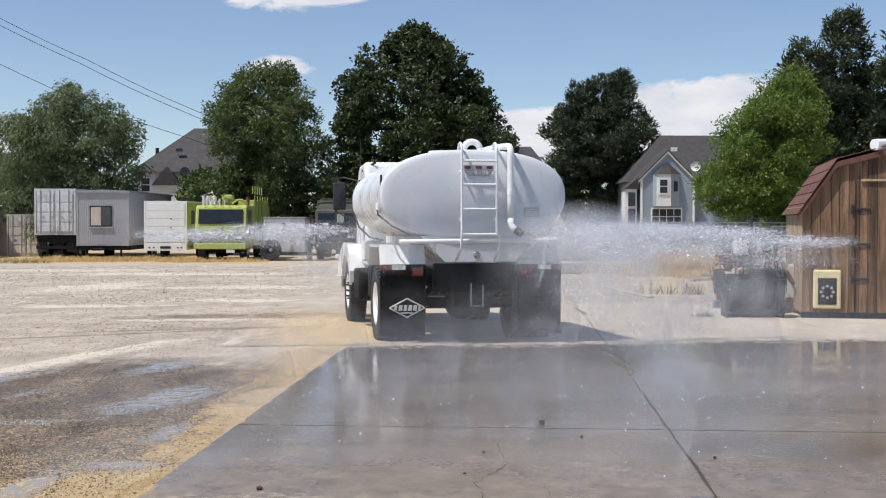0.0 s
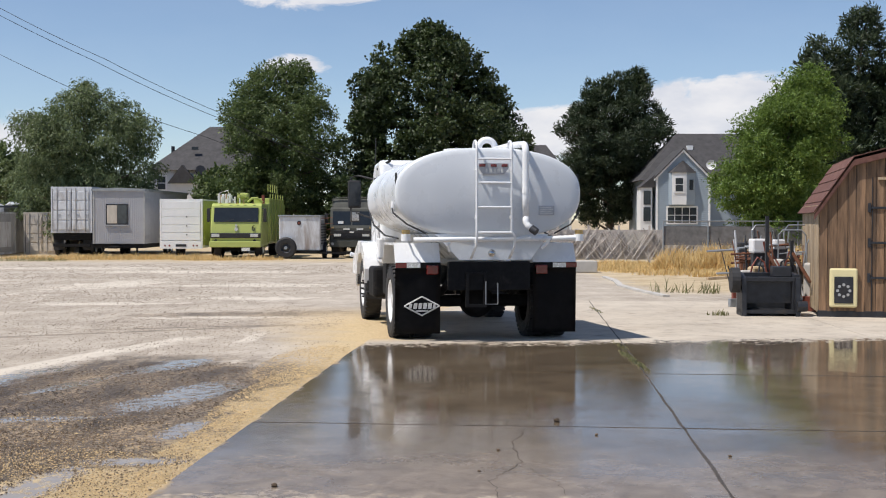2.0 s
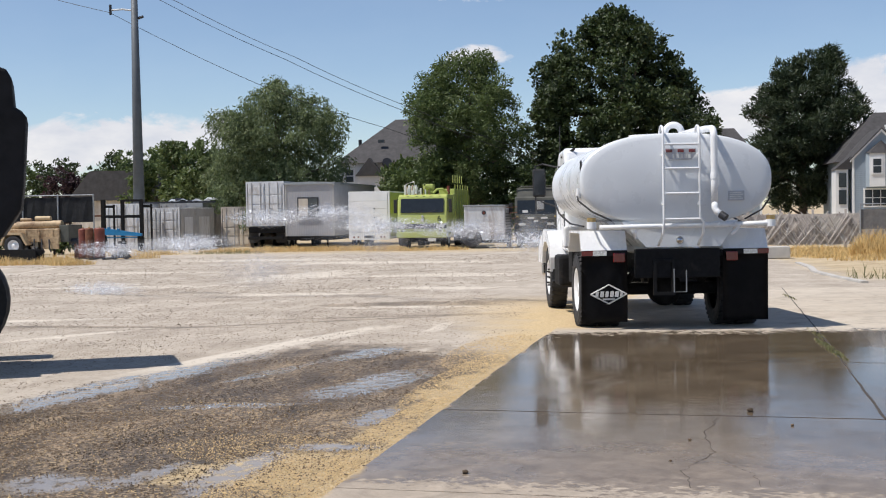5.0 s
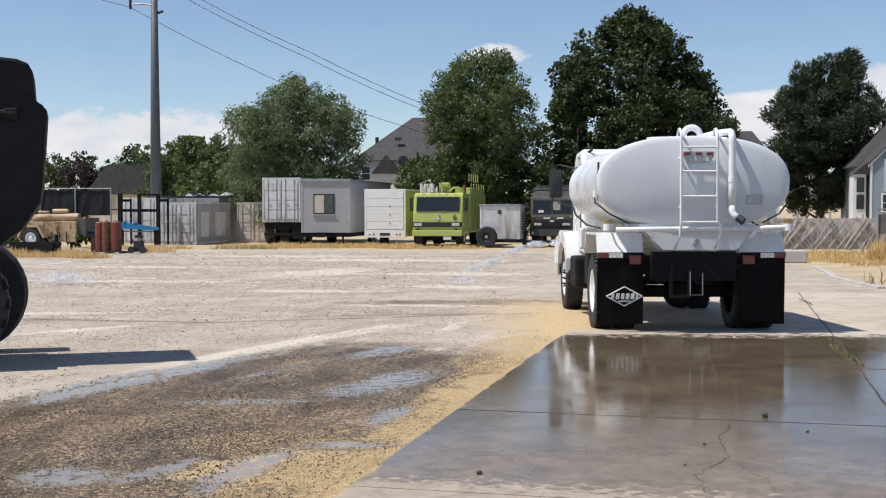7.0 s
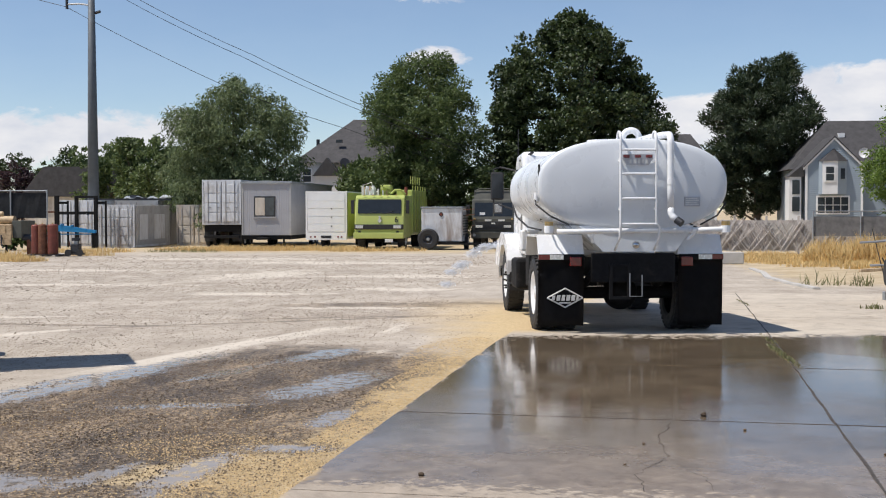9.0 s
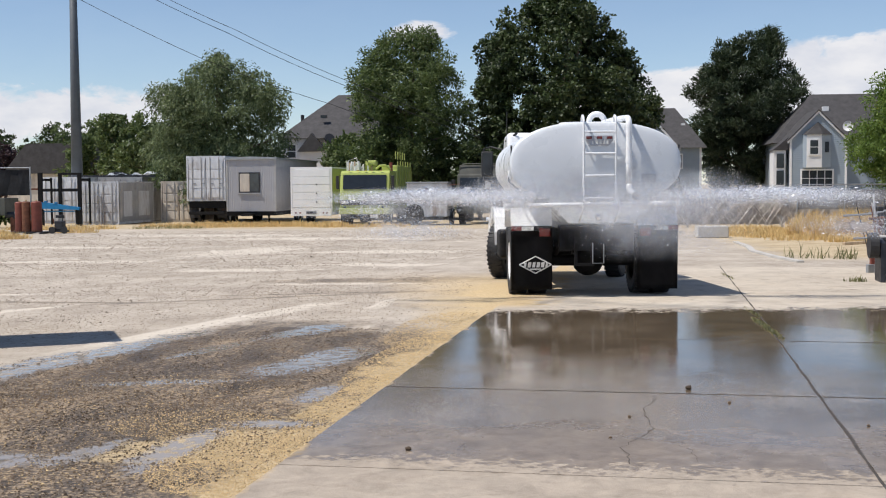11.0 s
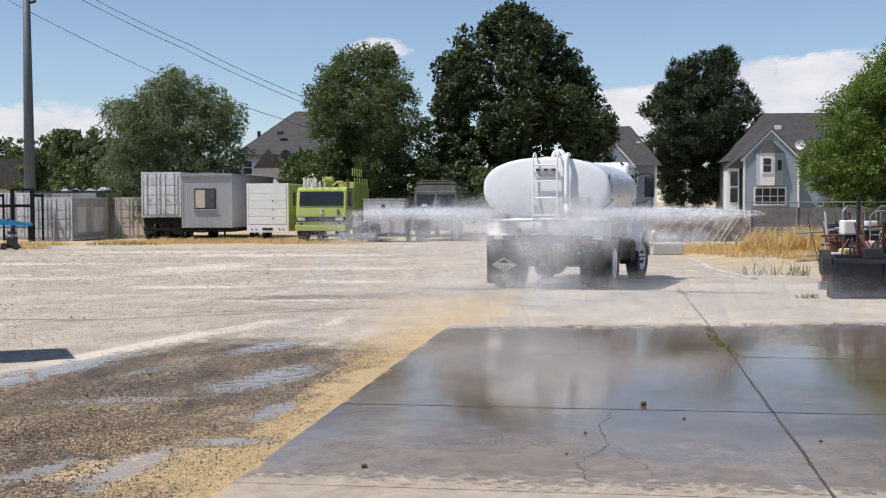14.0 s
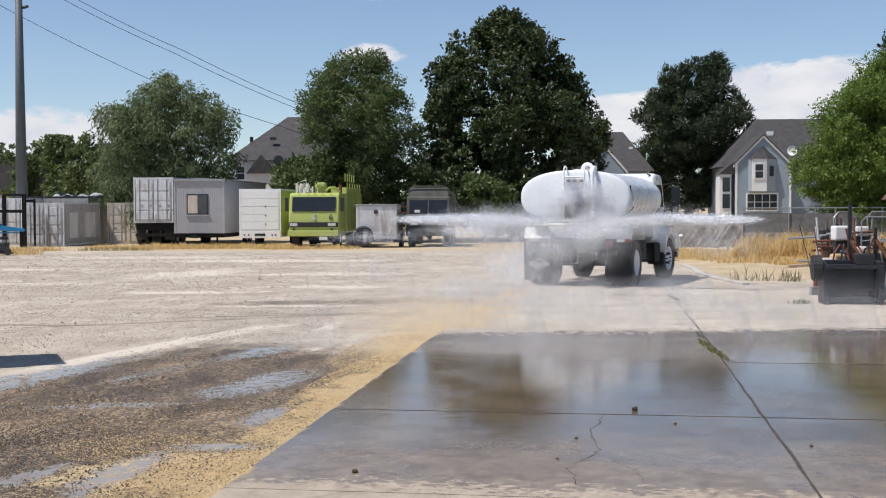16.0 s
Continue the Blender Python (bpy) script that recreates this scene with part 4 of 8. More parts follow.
        if s < 0:
            cx, cz, hw, hh = -0.87, 0.47, 0.235, 0.125
            for k in (1.0,):
                d = [(cx - hw, cz), (cx, cz + hh), (cx + hw, cz), (cx, cz - hh)]
                for p, q in zip(d, d[1:] + d[:1]):
                    bm = cyl(bmesh.new(), (p[0], -0.700, p[1]), (q[0], -0.700, q[1]), 0.011, seg=6)
                    part("badge_outline", bm, "pale_mark", flap)
            for x, w, h in ((-1.03, 0.035, 0.06), (-0.965, 0.045, 0.075), (-0.90, 0.04, 0.075), (-0.835, 0.045, 0.075), (-0.77, 0.045, 0.075), (-0.71, 0.03, 0.06)):
                bm = prism(bmesh.new(), [(x - w / 2, cz - h / 2), (x + w / 2, cz - h / 2), (x + w / 2 + 0.012, cz + h / 2), (x - w / 2 + 0.012, cz + h / 2)], "y", -0.722, -0.695)
                part("badge_bar", bm, "pale_mark", flap)
            part("badge_bar", bx(cx - 0.08, cx + 0.08, -0.717, -0.69, cz - 0.075, cz - 0.055), "pale_mark", flap)
    # wheels
    for s in (-1, 1):
        turn = 0 if s > 0 else 180
        wheel(tr, "rear_wheel", pose(s * 1.08, 0, 0.5, 0, 0, turn), 0.26, 0.5)
        wheel(tr, "rear_wheel", pose(s * 0.78, 0, 0.5, 0, 0, turn), 0.26, 0.5)
    fl = wheel(tr, "front_wheel", pose(-1.05, 3.75, 0.5, 0, 0, 180), 0.28, 0.5, lugs=True)
    fr = wheel(tr, "front_wheel", pose(1.05, 3.75, 0.5), 0.28, 0.5, lugs=True)
    # cab
    cabp = [(2.60, 0.95), (2.60, 2.30), (2.68, 2.52), (2.85, 2.60), (3.45, 2.58), (3.62, 2.48), (4.02, 1.72), (4.05, 0.95)]
    bm = prism(bmesh.new(), cabp, "x", -1.02, 1.02)
    bmesh.ops.bevel(bm, geom=[e for e in bm.edges if abs(e.verts[0].co.x - e.verts[1].co.x) < 0.01], offset=0.07, segments=3, affect="EDGES", profile=0.5)
    cab = part("cab", bm, "white", tr, "white truck cab", smooth=False)
    for s in (-1, 1):
        x0, x1 = sorted((s * 1.018, s * 1.026))
        part("side_window", prism(bmesh.new(), [(2.92, 1.78), (2.92, 2.32), (3.50, 2.34), (3.80, 1.78)], "x", x0, x1), "glass", cab)
        x0, x1 = sorted((s * 1.018, s * 1.03))
        part("door_seam", bx(x0, x1, 2.74, 2.755, 1.05, 2.36), "black", cab)
        part("door_seam", bx(x0, x1, 3.86, 3.872, 1.05, 1.75), "black", cab)
        part("door_handle", bx(x0 - 0.01, x1 + 0.01, 2.80, 2.92, 1.52, 1.55, bevel=0.006), "chrome", cab)
        part("rear_quarter_window", bx(s * 0.45 - 0.28, s * 0.45 + 0.28, 2.588, 2.598, 1.95, 2.28), "glass", cab)
        # mirror
        mir = part("mirror", bx(s * 1.30 - 0.11, s * 1.30 + 0.11, 3.90, 3.98, 1.85, 2.32, bevel=0.03), "black", cab, "large black door mirror")
        part("mirror_glass", bx(s * 1.30 - 0.09, s * 1.30 + 0.09, 3.893, 3.90, 1.88, 2.29), "glass", mir)
        part("convex_mirror", bx(s * 1.29 - 0.08, s * 1.29 + 0.08, 3.90, 3.98, 1.62, 1.80, bevel=0.02), "black", mir)
        part("convex_glass", bx(s * 1.29 - 0.06, s * 1.29 + 0.06, 3.893, 3.90, 1.64, 1.78), "chrome", mir)
        part("mirror_arm", tube(bmesh.new(), [(s * 1.0, 3.72, 2.33), (s * 1.24, 3.92, 2.40), (s * 1.36, 3.94, 2.37), (s * 1.36, 3.94, 1.8), (s * 1.02, 3.8, 1.68)], 0.016, 8), "black", mir)
        # visor-like roof lamp strip
        part("roof_strip", cyl(bmesh.new(), (s * 0.86, 2.66, 2.58), (s * 1.02, 2.98, 2.46), 0.022, seg=8), "black", cab)
    part("windscreen", prism(bmesh.new(), [(3.635, 2.42), (3.645, 2.43), (3.99, 1.78), (3.975, 1.77)], "x", -0.9, 0.9), "glass", cab)
    part("antenna", cyl(bmesh.new(), (-0.95, 3.9, 1.9), (-0.93, 4.0, 3.05), 0.007, seg=6), "black", cab)
    # bonnet and front fenders
    bm = prism(bmesh.new(), [(4.02, 0.9), (4.02, 1.70), (4.6, 1.62), (5.02, 1.48), (5.12, 1.2), (5.12, 0.8)], "x", -0.72, 0.72)
    bmesh.ops.bevel(bm, geom=[e for e in bm.edges if abs(e.verts[0].co.x - e.verts[1].co.x) < 0.01], offset=0.09, segments=3, affect="EDGES", profile=0.5)
    part("bonnet", bm, "white", tr, smooth=False)
    part("grille", bx(-0.5, 0.5, 5.12, 5.15, 0.9, 1.4, bevel=0.02), "chrome", tr)
    part("bumper", bx(-1.15, 1.15, 5.12, 5.26, 0.48, 0.78, bevel=0.03), "chrome", tr)
    for s in (-1, 1):
        outer = [(3.12, 0.62), (3.10, 0.85), (3.22, 1.12), (3.48, 1.27), (4.1, 1.30), (4.6, 1.15), (5.05, 0.95), (5.1, 0.72), (4.4, 0.72), (4.30, 0.92), (4.05, 1.08), (3.7, 1.10), (3.42, 1.0), (3.22, 0.82), (3.18, 0.62)]
        x0, x1 = sorted((s * 0.70, s * 1.22))
        part("front_fender", prism(bmesh.new(), outer, "x", x0, x1), "white", tr)
        part("headlamp", bx(s * 0.92 - 0.14, s * 0.92 + 0.14, 5.05, 5.125, 0.98, 1.14, bevel=0.02), "chrome", tr)
        part("side_nozzle", tube(bmesh.new(), [(s * 0.7, 5.18, 1.0), (s * 1.1, 5.22, 1.02), (s * 1.25, 5.2, 1.05)], 0.04, 10), "white", tr)
    for s in (-1, 1):
        part("mud_guard", bx(s * 0.98 - 0.2, s * 0.98 + 0.2, 3.08, 3.10, 0.36, 0.66), "black", tr)
        part("exhaust_box", bx(s * 0.95 - 0.14, s * 0.95 + 0.14, 2.3, 2.6, 1.02, 1.35, bevel=0.03), "white", tr)
    return tr, fl, fr


TRUCK, WHEEL_FL, WHEEL_FR = build_truck()

# ---- parked things along the far side of the yard ----
def corrugated(bm, x0, x1, y, z0, z1, pitch=0.28, depth=0.035, axis="x"):
    """A corrugated sheet along x at y (or along y at x when axis is y)."""
    n = max(2, int(round((x1 - x0) / pitch)))
    pts = []
    for k in range(n):
        a = x0 + (x1 - x0) * k / n
        w = (x1 - x0) / n
        pts += [(a, 0), (a + w * 0.35, 0), (a + w * 0.5, depth), (a + w * 0.85, depth)]
    pts.append((x1, 0))
    rows = []
    for z in (z0, z1):
        rows.append([bm.verts.new((p[0], y + p[1], z) if axis == "x" else (y - p[1], p[0], z)) for p in pts])
    for i in range(len(pts) - 1):
        bm.faces.new((rows[0][i], rows[0][i + 1], rows[1][i + 1], rows[1][i]))


def container(name, m, w, l, h, mat, label, base=0.0, doors=True, side_mat=None, category="container", legs=False):
    """A steel box with its door end towards -y; x from 0 to w."""
    c = thing(name, m, label, category)
    bm = bx(0.02, w - 0.02, 0.05, l, base + 0.05, base + h - 0.02)
    body = part("body", bm, mat, c)
    for x in (0.0, w - 0.10):
        for y in (0.0, l - 0.10):
            part("corner_post", bx(x, x + 0.10, y, y + 0.10, base, base + h, bevel=0.01), mat, c)
    for z in (base, base + h - 0.12):
        part("end_rail", bx(0.10, w - 0.10, 0.0, 0.09, z, z + 0.12), mat, c)
    for x in (0.0, w - 0.06):
        part("top_rail", bx(x, x + 0.06, 0.1, l - 0.1, base + h - 0.08, base + h), mat, c)
        part("bottom_rail", bx(x, x + 0.06, 0.1, l - 0.1, base, base + 0.14), mat, c)
    bm = bmesh.new()
    corrugated(bm, 0.12, l - 0.12, w + 0.012, base + 0.14, base + h - 0.08, 0.28, 0.03, "y")
    part("side_sheet", bm, side_mat or mat, c)
    bm = bmesh.new()
    corrugated(bm, 0.12, l - 0.12, 0.0, base + 0.14, base + h - 0.08, 0.28, -0.03, "y")
    part("side_sheet", bm, mat, c)
    if doors:
        for k in range(2):
            x0 = 0.11 + k * (w - 0.22) / 2
            x1 = x0 + (w - 0.22) / 2 - 0.015
            d = part("door", bx(x0, x1, -0.012, 0.05, base + 0.13, base + h - 0.13, bevel=0.008), mat, c)
            n = 4
            for i in range(n):
                z0 = base + 0.2 + i * (h - 0.4) / n
                part("door_panel", bx(x0 + 0.06, x1 - 0.06, -0.045, -0.011, z0, z0 + (h - 0.4) / n - 0.08, bevel=0.02), mat, d)
            part("gasket", bx(x0 - 0.006, x0 + 0.022, -0.016, 0.03, base + 0.14, base + h - 0.14), "black", d)
            for f in (0.25, 0.75):
                x = x0 + (x1 - x0) * f
                bar = part("lock_bar", cyl(bmesh.new(), (x, -0.055, base + 0.08), (x, -0.055, base + h - 0.08), 0.028, seg=8), "cont_grey", d)
                part("handle", bx(x - 0.02, x + 0.22, -0.075, -0.05, base + 1.05, base + 1.09), "galv", d)
    return c


def trailer_wheels(c, xs, ys, r, z):
    for x, s in xs:
        for y in ys:
            wheel(c, "wheel", pose(x, y, z, 0, 0, 0 if s > 0 else 180), 0.24, r)


g72, g67, g60 = gz(72), gz(67), gz(60)
# long white trailer box on a chassis
c = container("box_trailer", pose(-23.70, 72, g72), 2.45, 13.0, 2.75, "cont_white", "long weathered white box trailer on dark chassis", base=1.38, category="trailer")
part("chassis", bx(0.5, 1.95, 0.3, 12.5, 1.05, 1.36), "frame", c)
part("rear_bumper", bx(0.1, 2.35, 0.0, 0.12, 0.55, 0.72, bevel=0.01), "frame", c)
part("mud_flap", bx(0.05, 0.65, 0.35, 0.38, 0.35, 1.25), "black", c)
part("mud_flap", bx(1.8, 2.4, 0.35, 0.38, 0.35, 1.25), "black", c)
part("under_panel", bx(0.1, 2.35, 0.14, 0.3, 0.95, 1.36), "frame", c)
trailer_wheels(c, ((0.15, -1), (2.3, 1)), (1.0, 2.3), 0.5, 0.5)


def build_office():
    o = thing("site_office", pose(-20.75, 70.5, gz(70.5)), "grey panelled portable site office with a small window", "site office")
    part("body", bx(0, 3.02, 0, 11.5, 0.75, 3.86), "unit_grey", o)
    bm = bmesh.new()
    corrugated(bm, 0.04, 2.98, -0.004, 0.78, 3.72, 0.11, -0.006, "x")
    part("front_sheet", bm, "unit_grey", o)
    part("roof", prism(bmesh.new(), [(-0.08, 3.84), (3.10, 3.84), (3.10, 3.96), (1.5, 4.02), (-0.08, 3.96)], "y", -0.1, 11.6), "galv", o, "thin grey metal roof")
    for x in (0.0, 2.94):
        part("corner_trim", bx(x - 0.01, x + 0.09, -0.03, 0.05, 0.75, 3.84), "cont_grey", o)
    part("skirt", bx(0.05, 2.97, 0.05, 11.4, 0.5, 0.75), "frame", o)
    w = part("window", bx(0.76, 2.06, -0.05, 0.02, 1.86, 3.08), "charcoal", o, "dark-framed window")
    part("pane", bx(0.84, 1.42, -0.058, -0.049, 1.94, 3.0), "cont_tan", w, "drawn pale blind behind glass")
    part("pane", bx(1.45, 1.98, -0.058, -0.049, 1.94, 3.0), "pane", w)
    part("sill", bx(0.70, 2.12, -0.10, 0.0, 1.80, 1.86), "unit_grey", w)
    for x in (0.5, 2.5):
        part("jack", cyl(bmesh.new(), (x, 0.3, 0), (x, 0.3, 0.55), 0.06, seg=8), "frame", o)
    part("drawbar", bx(1.2, 1.7, -1.2, 0.2, 0.5, 0.62), "frame", o)
    trailer_wheels(o, ((0.15, -1), (2.87, 1)), (6.0, 7.0), 0.4, 0.4)


build_office()
c = container("cargo_trailer", pose(-16.25, 68, gz(68)), 2.42, 6.5, 2.75, "trim", "white roll-door cargo trailer with lime side", base=0.55, doors=False, side_mat="lime", category="trailer")
for i in range(5):
    part("door_slat", bx(0.12, 2.30, -0.02, 0.045, 0.98 + i * 0.44, 0.98 + i * 0.44 + 0.425, bevel=0.012), "trim", c)
part("sill_panel", bx(0.05, 2.37, -0.015, 0.06, 0.5, 0.93, bevel=0.01), "trim", c)
for x in (0.3, 0.55, 1.9, 2.1):
    part("tail_lamp", cyl(bmesh.new(), (x, -0.03, 0.68), (x, -0.01, 0.68), 0.05, seg=10), "red_lens", c)
part("plate_holder", bx(0.9, 1.5, -0.03, -0.012, 0.62, 0.76), "charcoal", c)
for i in range(3):
    part("door_stud", cyl(bmesh.new(), (1.52, -0.04, 1.3 + i * 0.5), (1.52, -0.015, 1.3 + i * 0.5), 0.04, seg=8), "charcoal", c)
trailer_wheels(c, ((0.15, -1), (2.27, 1)), (4.2, 5.1), 0.38, 0.38)


def build_fire_truck():
    f = thing("fire_truck", pose(-13.0, 66, gz(66)), "lime yellow airport fire truck parked nose forward", "fire truck")
    prof = [(0.0, 0.62), (-0.05, 1.2), (0.02, 1.85), (0.30, 2.88), (0.5, 3.02), (2.6, 3.02), (2.6, 0.62)]
    bm = prism(bmesh.new(), prof, "x", 0.0, 2.78)
    bmesh.ops.bevel(bm, geom=[e for e in bm.edges if abs(e.verts[0].co.x - e.verts[1].co.x) < 0.01], offset=0.07, segments=2, affect="EDGES", profile=0.5)
    cab = part("cab", bm, "lime", f)
    part("windscreen", prism(bmesh.new(), [(0.03, 2.0), (0.235, 2.78), (0.215, 2.79), (0.0, 2.0)], "x", 0.18, 2.60), "glass", cab)
    part("wiper", cyl(bmesh.new(), (0.7, -0.0, 2.0), (1.3, 0.03, 2.15), 0.015, seg=6), "black", cab)
    part("wiper", cyl(bmesh.new(), (1.7, -0.0, 2.0), (2.2, 0.03, 2.15), 0.015, seg=6), "black", cab)
    part("grille_bar", bx(0.02, 2.76, -0.14, 0.02, 1.12, 1.40, bevel=0.03), "black", cab)
    for x in (0.30, 2.42):
        part("headlamp", bx(x - 0.22, x + 0.22, -0.165, -0.13, 1.18, 1.36, bevel=0.01), "chrome", cab)
        part("fog_lamp", cyl(bmesh.new(), (x, -0.09, 0.98), (x, -0.03, 0.98), 0.08, seg=12), "charcoal", cab)
    part("bumper", bx(-0.02, 2.8, -0.25, 0.05, 0.62, 0.95, bevel=0.04), "lime", f)
    part("number_plate", bx(1.75, 2.2, -0.27, -0.25, 0.42, 0.6), "reflect", f, "pale registration plate")
    part("emblem", prism(bmesh.new(), [(1.3, 1.60), (1.42, 1.48), (1.54, 1.60), (1.42, 1.76)], "y", -0.06, -0.0), "chrome", cab)
    part("crest_bar", bx(1.36, 1.48, -0.05, 0.0, 1.76, 1.86), "chrome", cab)
    cu = bpy.data.curves.new("numeral", "FONT")
    cu.body, cu.size, cu.extrude, cu.align_x = "6", 0.46, 0.008, "CENTER"
    num = new("numeral", cu)
    num.parent, num.matrix_basis = cab, pose(2.36, -0.045, 1.52, 87, 0, 0)
    cu.materials.append(M["black"])
    tagged(num, "black painted numeral six")
    # body and turret deck
    part("body", bx(0.04, 2.80, 2.65, 9.4, 0.75, 3.05, bevel=0.05), "lime", f)
    part("rear_box", bx(1.9, 2.82, 2.9, 8.8, 3.0, 3.35, bevel=0.04), "lime", f)
    rngf = random.Random(9)
    for i in range(16):
        x, y, w = rngf.uniform(0.2, 1.25), rngf.uniform(0.9, 1.7), rngf.uniform(0.07, 0.15)
        part("hose_fitting", bx(x, x + w, y, y + w, 3.0, 3.2 + rngf.uniform(0.0, 0.38), bevel=0.02), ("trim", "pale_mark", "tan_paint", "trim")[i % 4], f)
    part("deck_hose", tube(bmesh.new(), [(1.9, 1.0, 3.1), (2.1, 1.0, 3.3), (2.4, 1.1, 3.32), (2.65, 1.3, 3.1)], 0.07, 8), "lime", f)
    for i in range(6):
        part("side_rib", bx(2.80, 2.84, 3.0 + i * 1.05, 3.08 + i * 1.05, 0.9, 3.6), "lime", f)
    for i in range(5):
        part("rail_post", cyl(bmesh.new(), (2.72, 2.9 + i * 0.9, 3.7), (2.72, 2.9 + i * 0.9, 4.15), 0.025, seg=6), "lime", f)
    tur = part("roof_turret", cyl(bmesh.new(), (1.6, 1.5, 3.0), (1.6, 1.5, 3.3), 0.22, seg=16), "lime", f, "lime roof water cannon")
    part("barrel", cyl(bmesh.new(), (1.6, 1.5, 3.35), (1.45, 0.5, 3.42), 0.11, 0.08, seg=12), "lime", tur)
    part("valve_body", bx(1.35, 1.85, 1.3, 1.9, 3.3, 3.62, bevel=0.08), "lime", tur)
    part("red_valve", cyl(bmesh.new(), (2.62, 1.8, 3.02), (2.62, 1.8, 3.5), 0.09, seg=10), "rust_red", f)
    for i in range(9):
        x = 0.45 + 0.16 * i
        part("roof_fitting", cyl(bmesh.new(), (x, 1.2 + 0.13 * (i % 3), 3.0), (x + 0.05 * (i % 2), 1.2, 3.18 + 0.13 * (i * 7 % 4)), 0.045, seg=7), ("cont_white", "tan_paint", "lime")[i % 3], f)
    part("roof_rack", tube(bmesh.new(), [(0.35, 0.9, 3.0), (0.35, 0.9, 3.6), (0.8, 0.9, 3.75), (0.8, 2.0, 3.0)], 0.03, 6), "cont_white", f)
    for x in (0.5, 1.0, 1.4, 1.8, 2.3):
        part("marker_lamp", bx(x - 0.05, x + 0.05, 0.28, 0.36, 3.0, 3.06), "brass", cab)
    for s, x in ((-1, -0.16), (1, 2.94)):
        part("mirror", bx(x - 0.09, x + 0.09, 0.25, 0.32, 2.0, 2.75, bevel=0.02), "black", cab)
        part("mirror_arm", cyl(bmesh.new(), (x, 0.3, 2.7), (1.39 + s * 1.3, 0.45, 2.8), 0.02, seg=6), "black", cab)
    for x, s in ((0.28, -1), (2.52, 1)):
        for y in (1.1, 6.2, 7.6):
            wheel(f, "wheel", pose(x, y, 0.56, 0, 0, 0 if s > 0 else 180), 0.42, 0.56)
    part("axle_beam", bx(0.4, 2.4, 0.9, 1.3, 0.4, 0.7), "frame", f)
    part("underbody", bx(0.4, 2.4, 0.3, 9.0, 0.55, 0.8), "frame", f)


build_fire_truck()


def build_generator():
    g = thing("generator_trailer", pose(-9.25, 66, gz(66)), "pale grey enclosed generator trailer with drawbar", "trailer")
    part("body", bx(0, 2.25, 0.0, 3.4, 0.45, 2.30, bevel=0.04), "cont_white", g)
    part("roof", bx(-0.05, 2.30, -0.06, 3.5, 2.30, 2.38, bevel=0.01), "galv", g)
    part("gauge", cyl(bmesh.new(), (1.1, -0.03, 1.95), (1.1, 0.0, 1.95), 0.12, seg=18), "charcoal", g, "round dark gauge")
    part("gauge_face", cyl(bmesh.new(), (1.1, -0.035, 1.95), (1.1, -0.02, 1.95), 0.07, seg=14), "rust_red", g)
    part("louvre_panel", bx(2.24, 2.27, 0.3, 3.0, 0.7, 2.1), "cont_grey", g)
    for i in range(8):
        part("louvre", bx(2.26, 2.30, 0.4, 2.9, 0.8 + i * 0.15, 0.86 + i * 0.15), "charcoal", g)
    part("chassis", bx(0.2, 2.1, -0.2, 3.2, 0.30, 0.45), "frame", g)
    spare = part("spare_tyre", lathe_x(bmesh.new(), [(-0.13, 0.28), (-0.14, 0.5), (-0.08, 0.58), (0.08, 0.58), (0.14, 0.5), (0.13, 0.28)], 32), "black", g, "worn black tyre leaning on the trailer")
    spare.matrix_basis = pose(0.42, -0.28, 0.60, 0, 0, -90)
    hub = part("spare_hub", lathe_x(bmesh.new(), [(0.10, 0.28), (0.05, 0.20), (0.09, 0.10), (0.09, 0.001)], 20), "charcoal", spare)
    part("hub_cap", cyl(bmesh.new(), (0.08, 0, 0), (0.12, 0, 0), 0.09, seg=12), "galv", spare)
    wheel(g, "wheel", pose(0.05, 1.9, 0.44, 0, 0, 180), 0.24, 0.44)
    wheel(g, "wheel", pose(2.30, 1.9, 0.44), 0.24, 0.44)
    part("drawbar", bx(2.2, 4.0, -0.2, -0.08, 0.28, 0.38), "frame", g)
    for i in range(4):
        part("rail", cyl(bmesh.new(), (2.3 + 0.15 * i, 0.2, 2.2 - 0.3 * i), (2.9, 0.5, 2.25 - 0.3 * i), 0.02, seg=6), "rust", g)


build_generator()


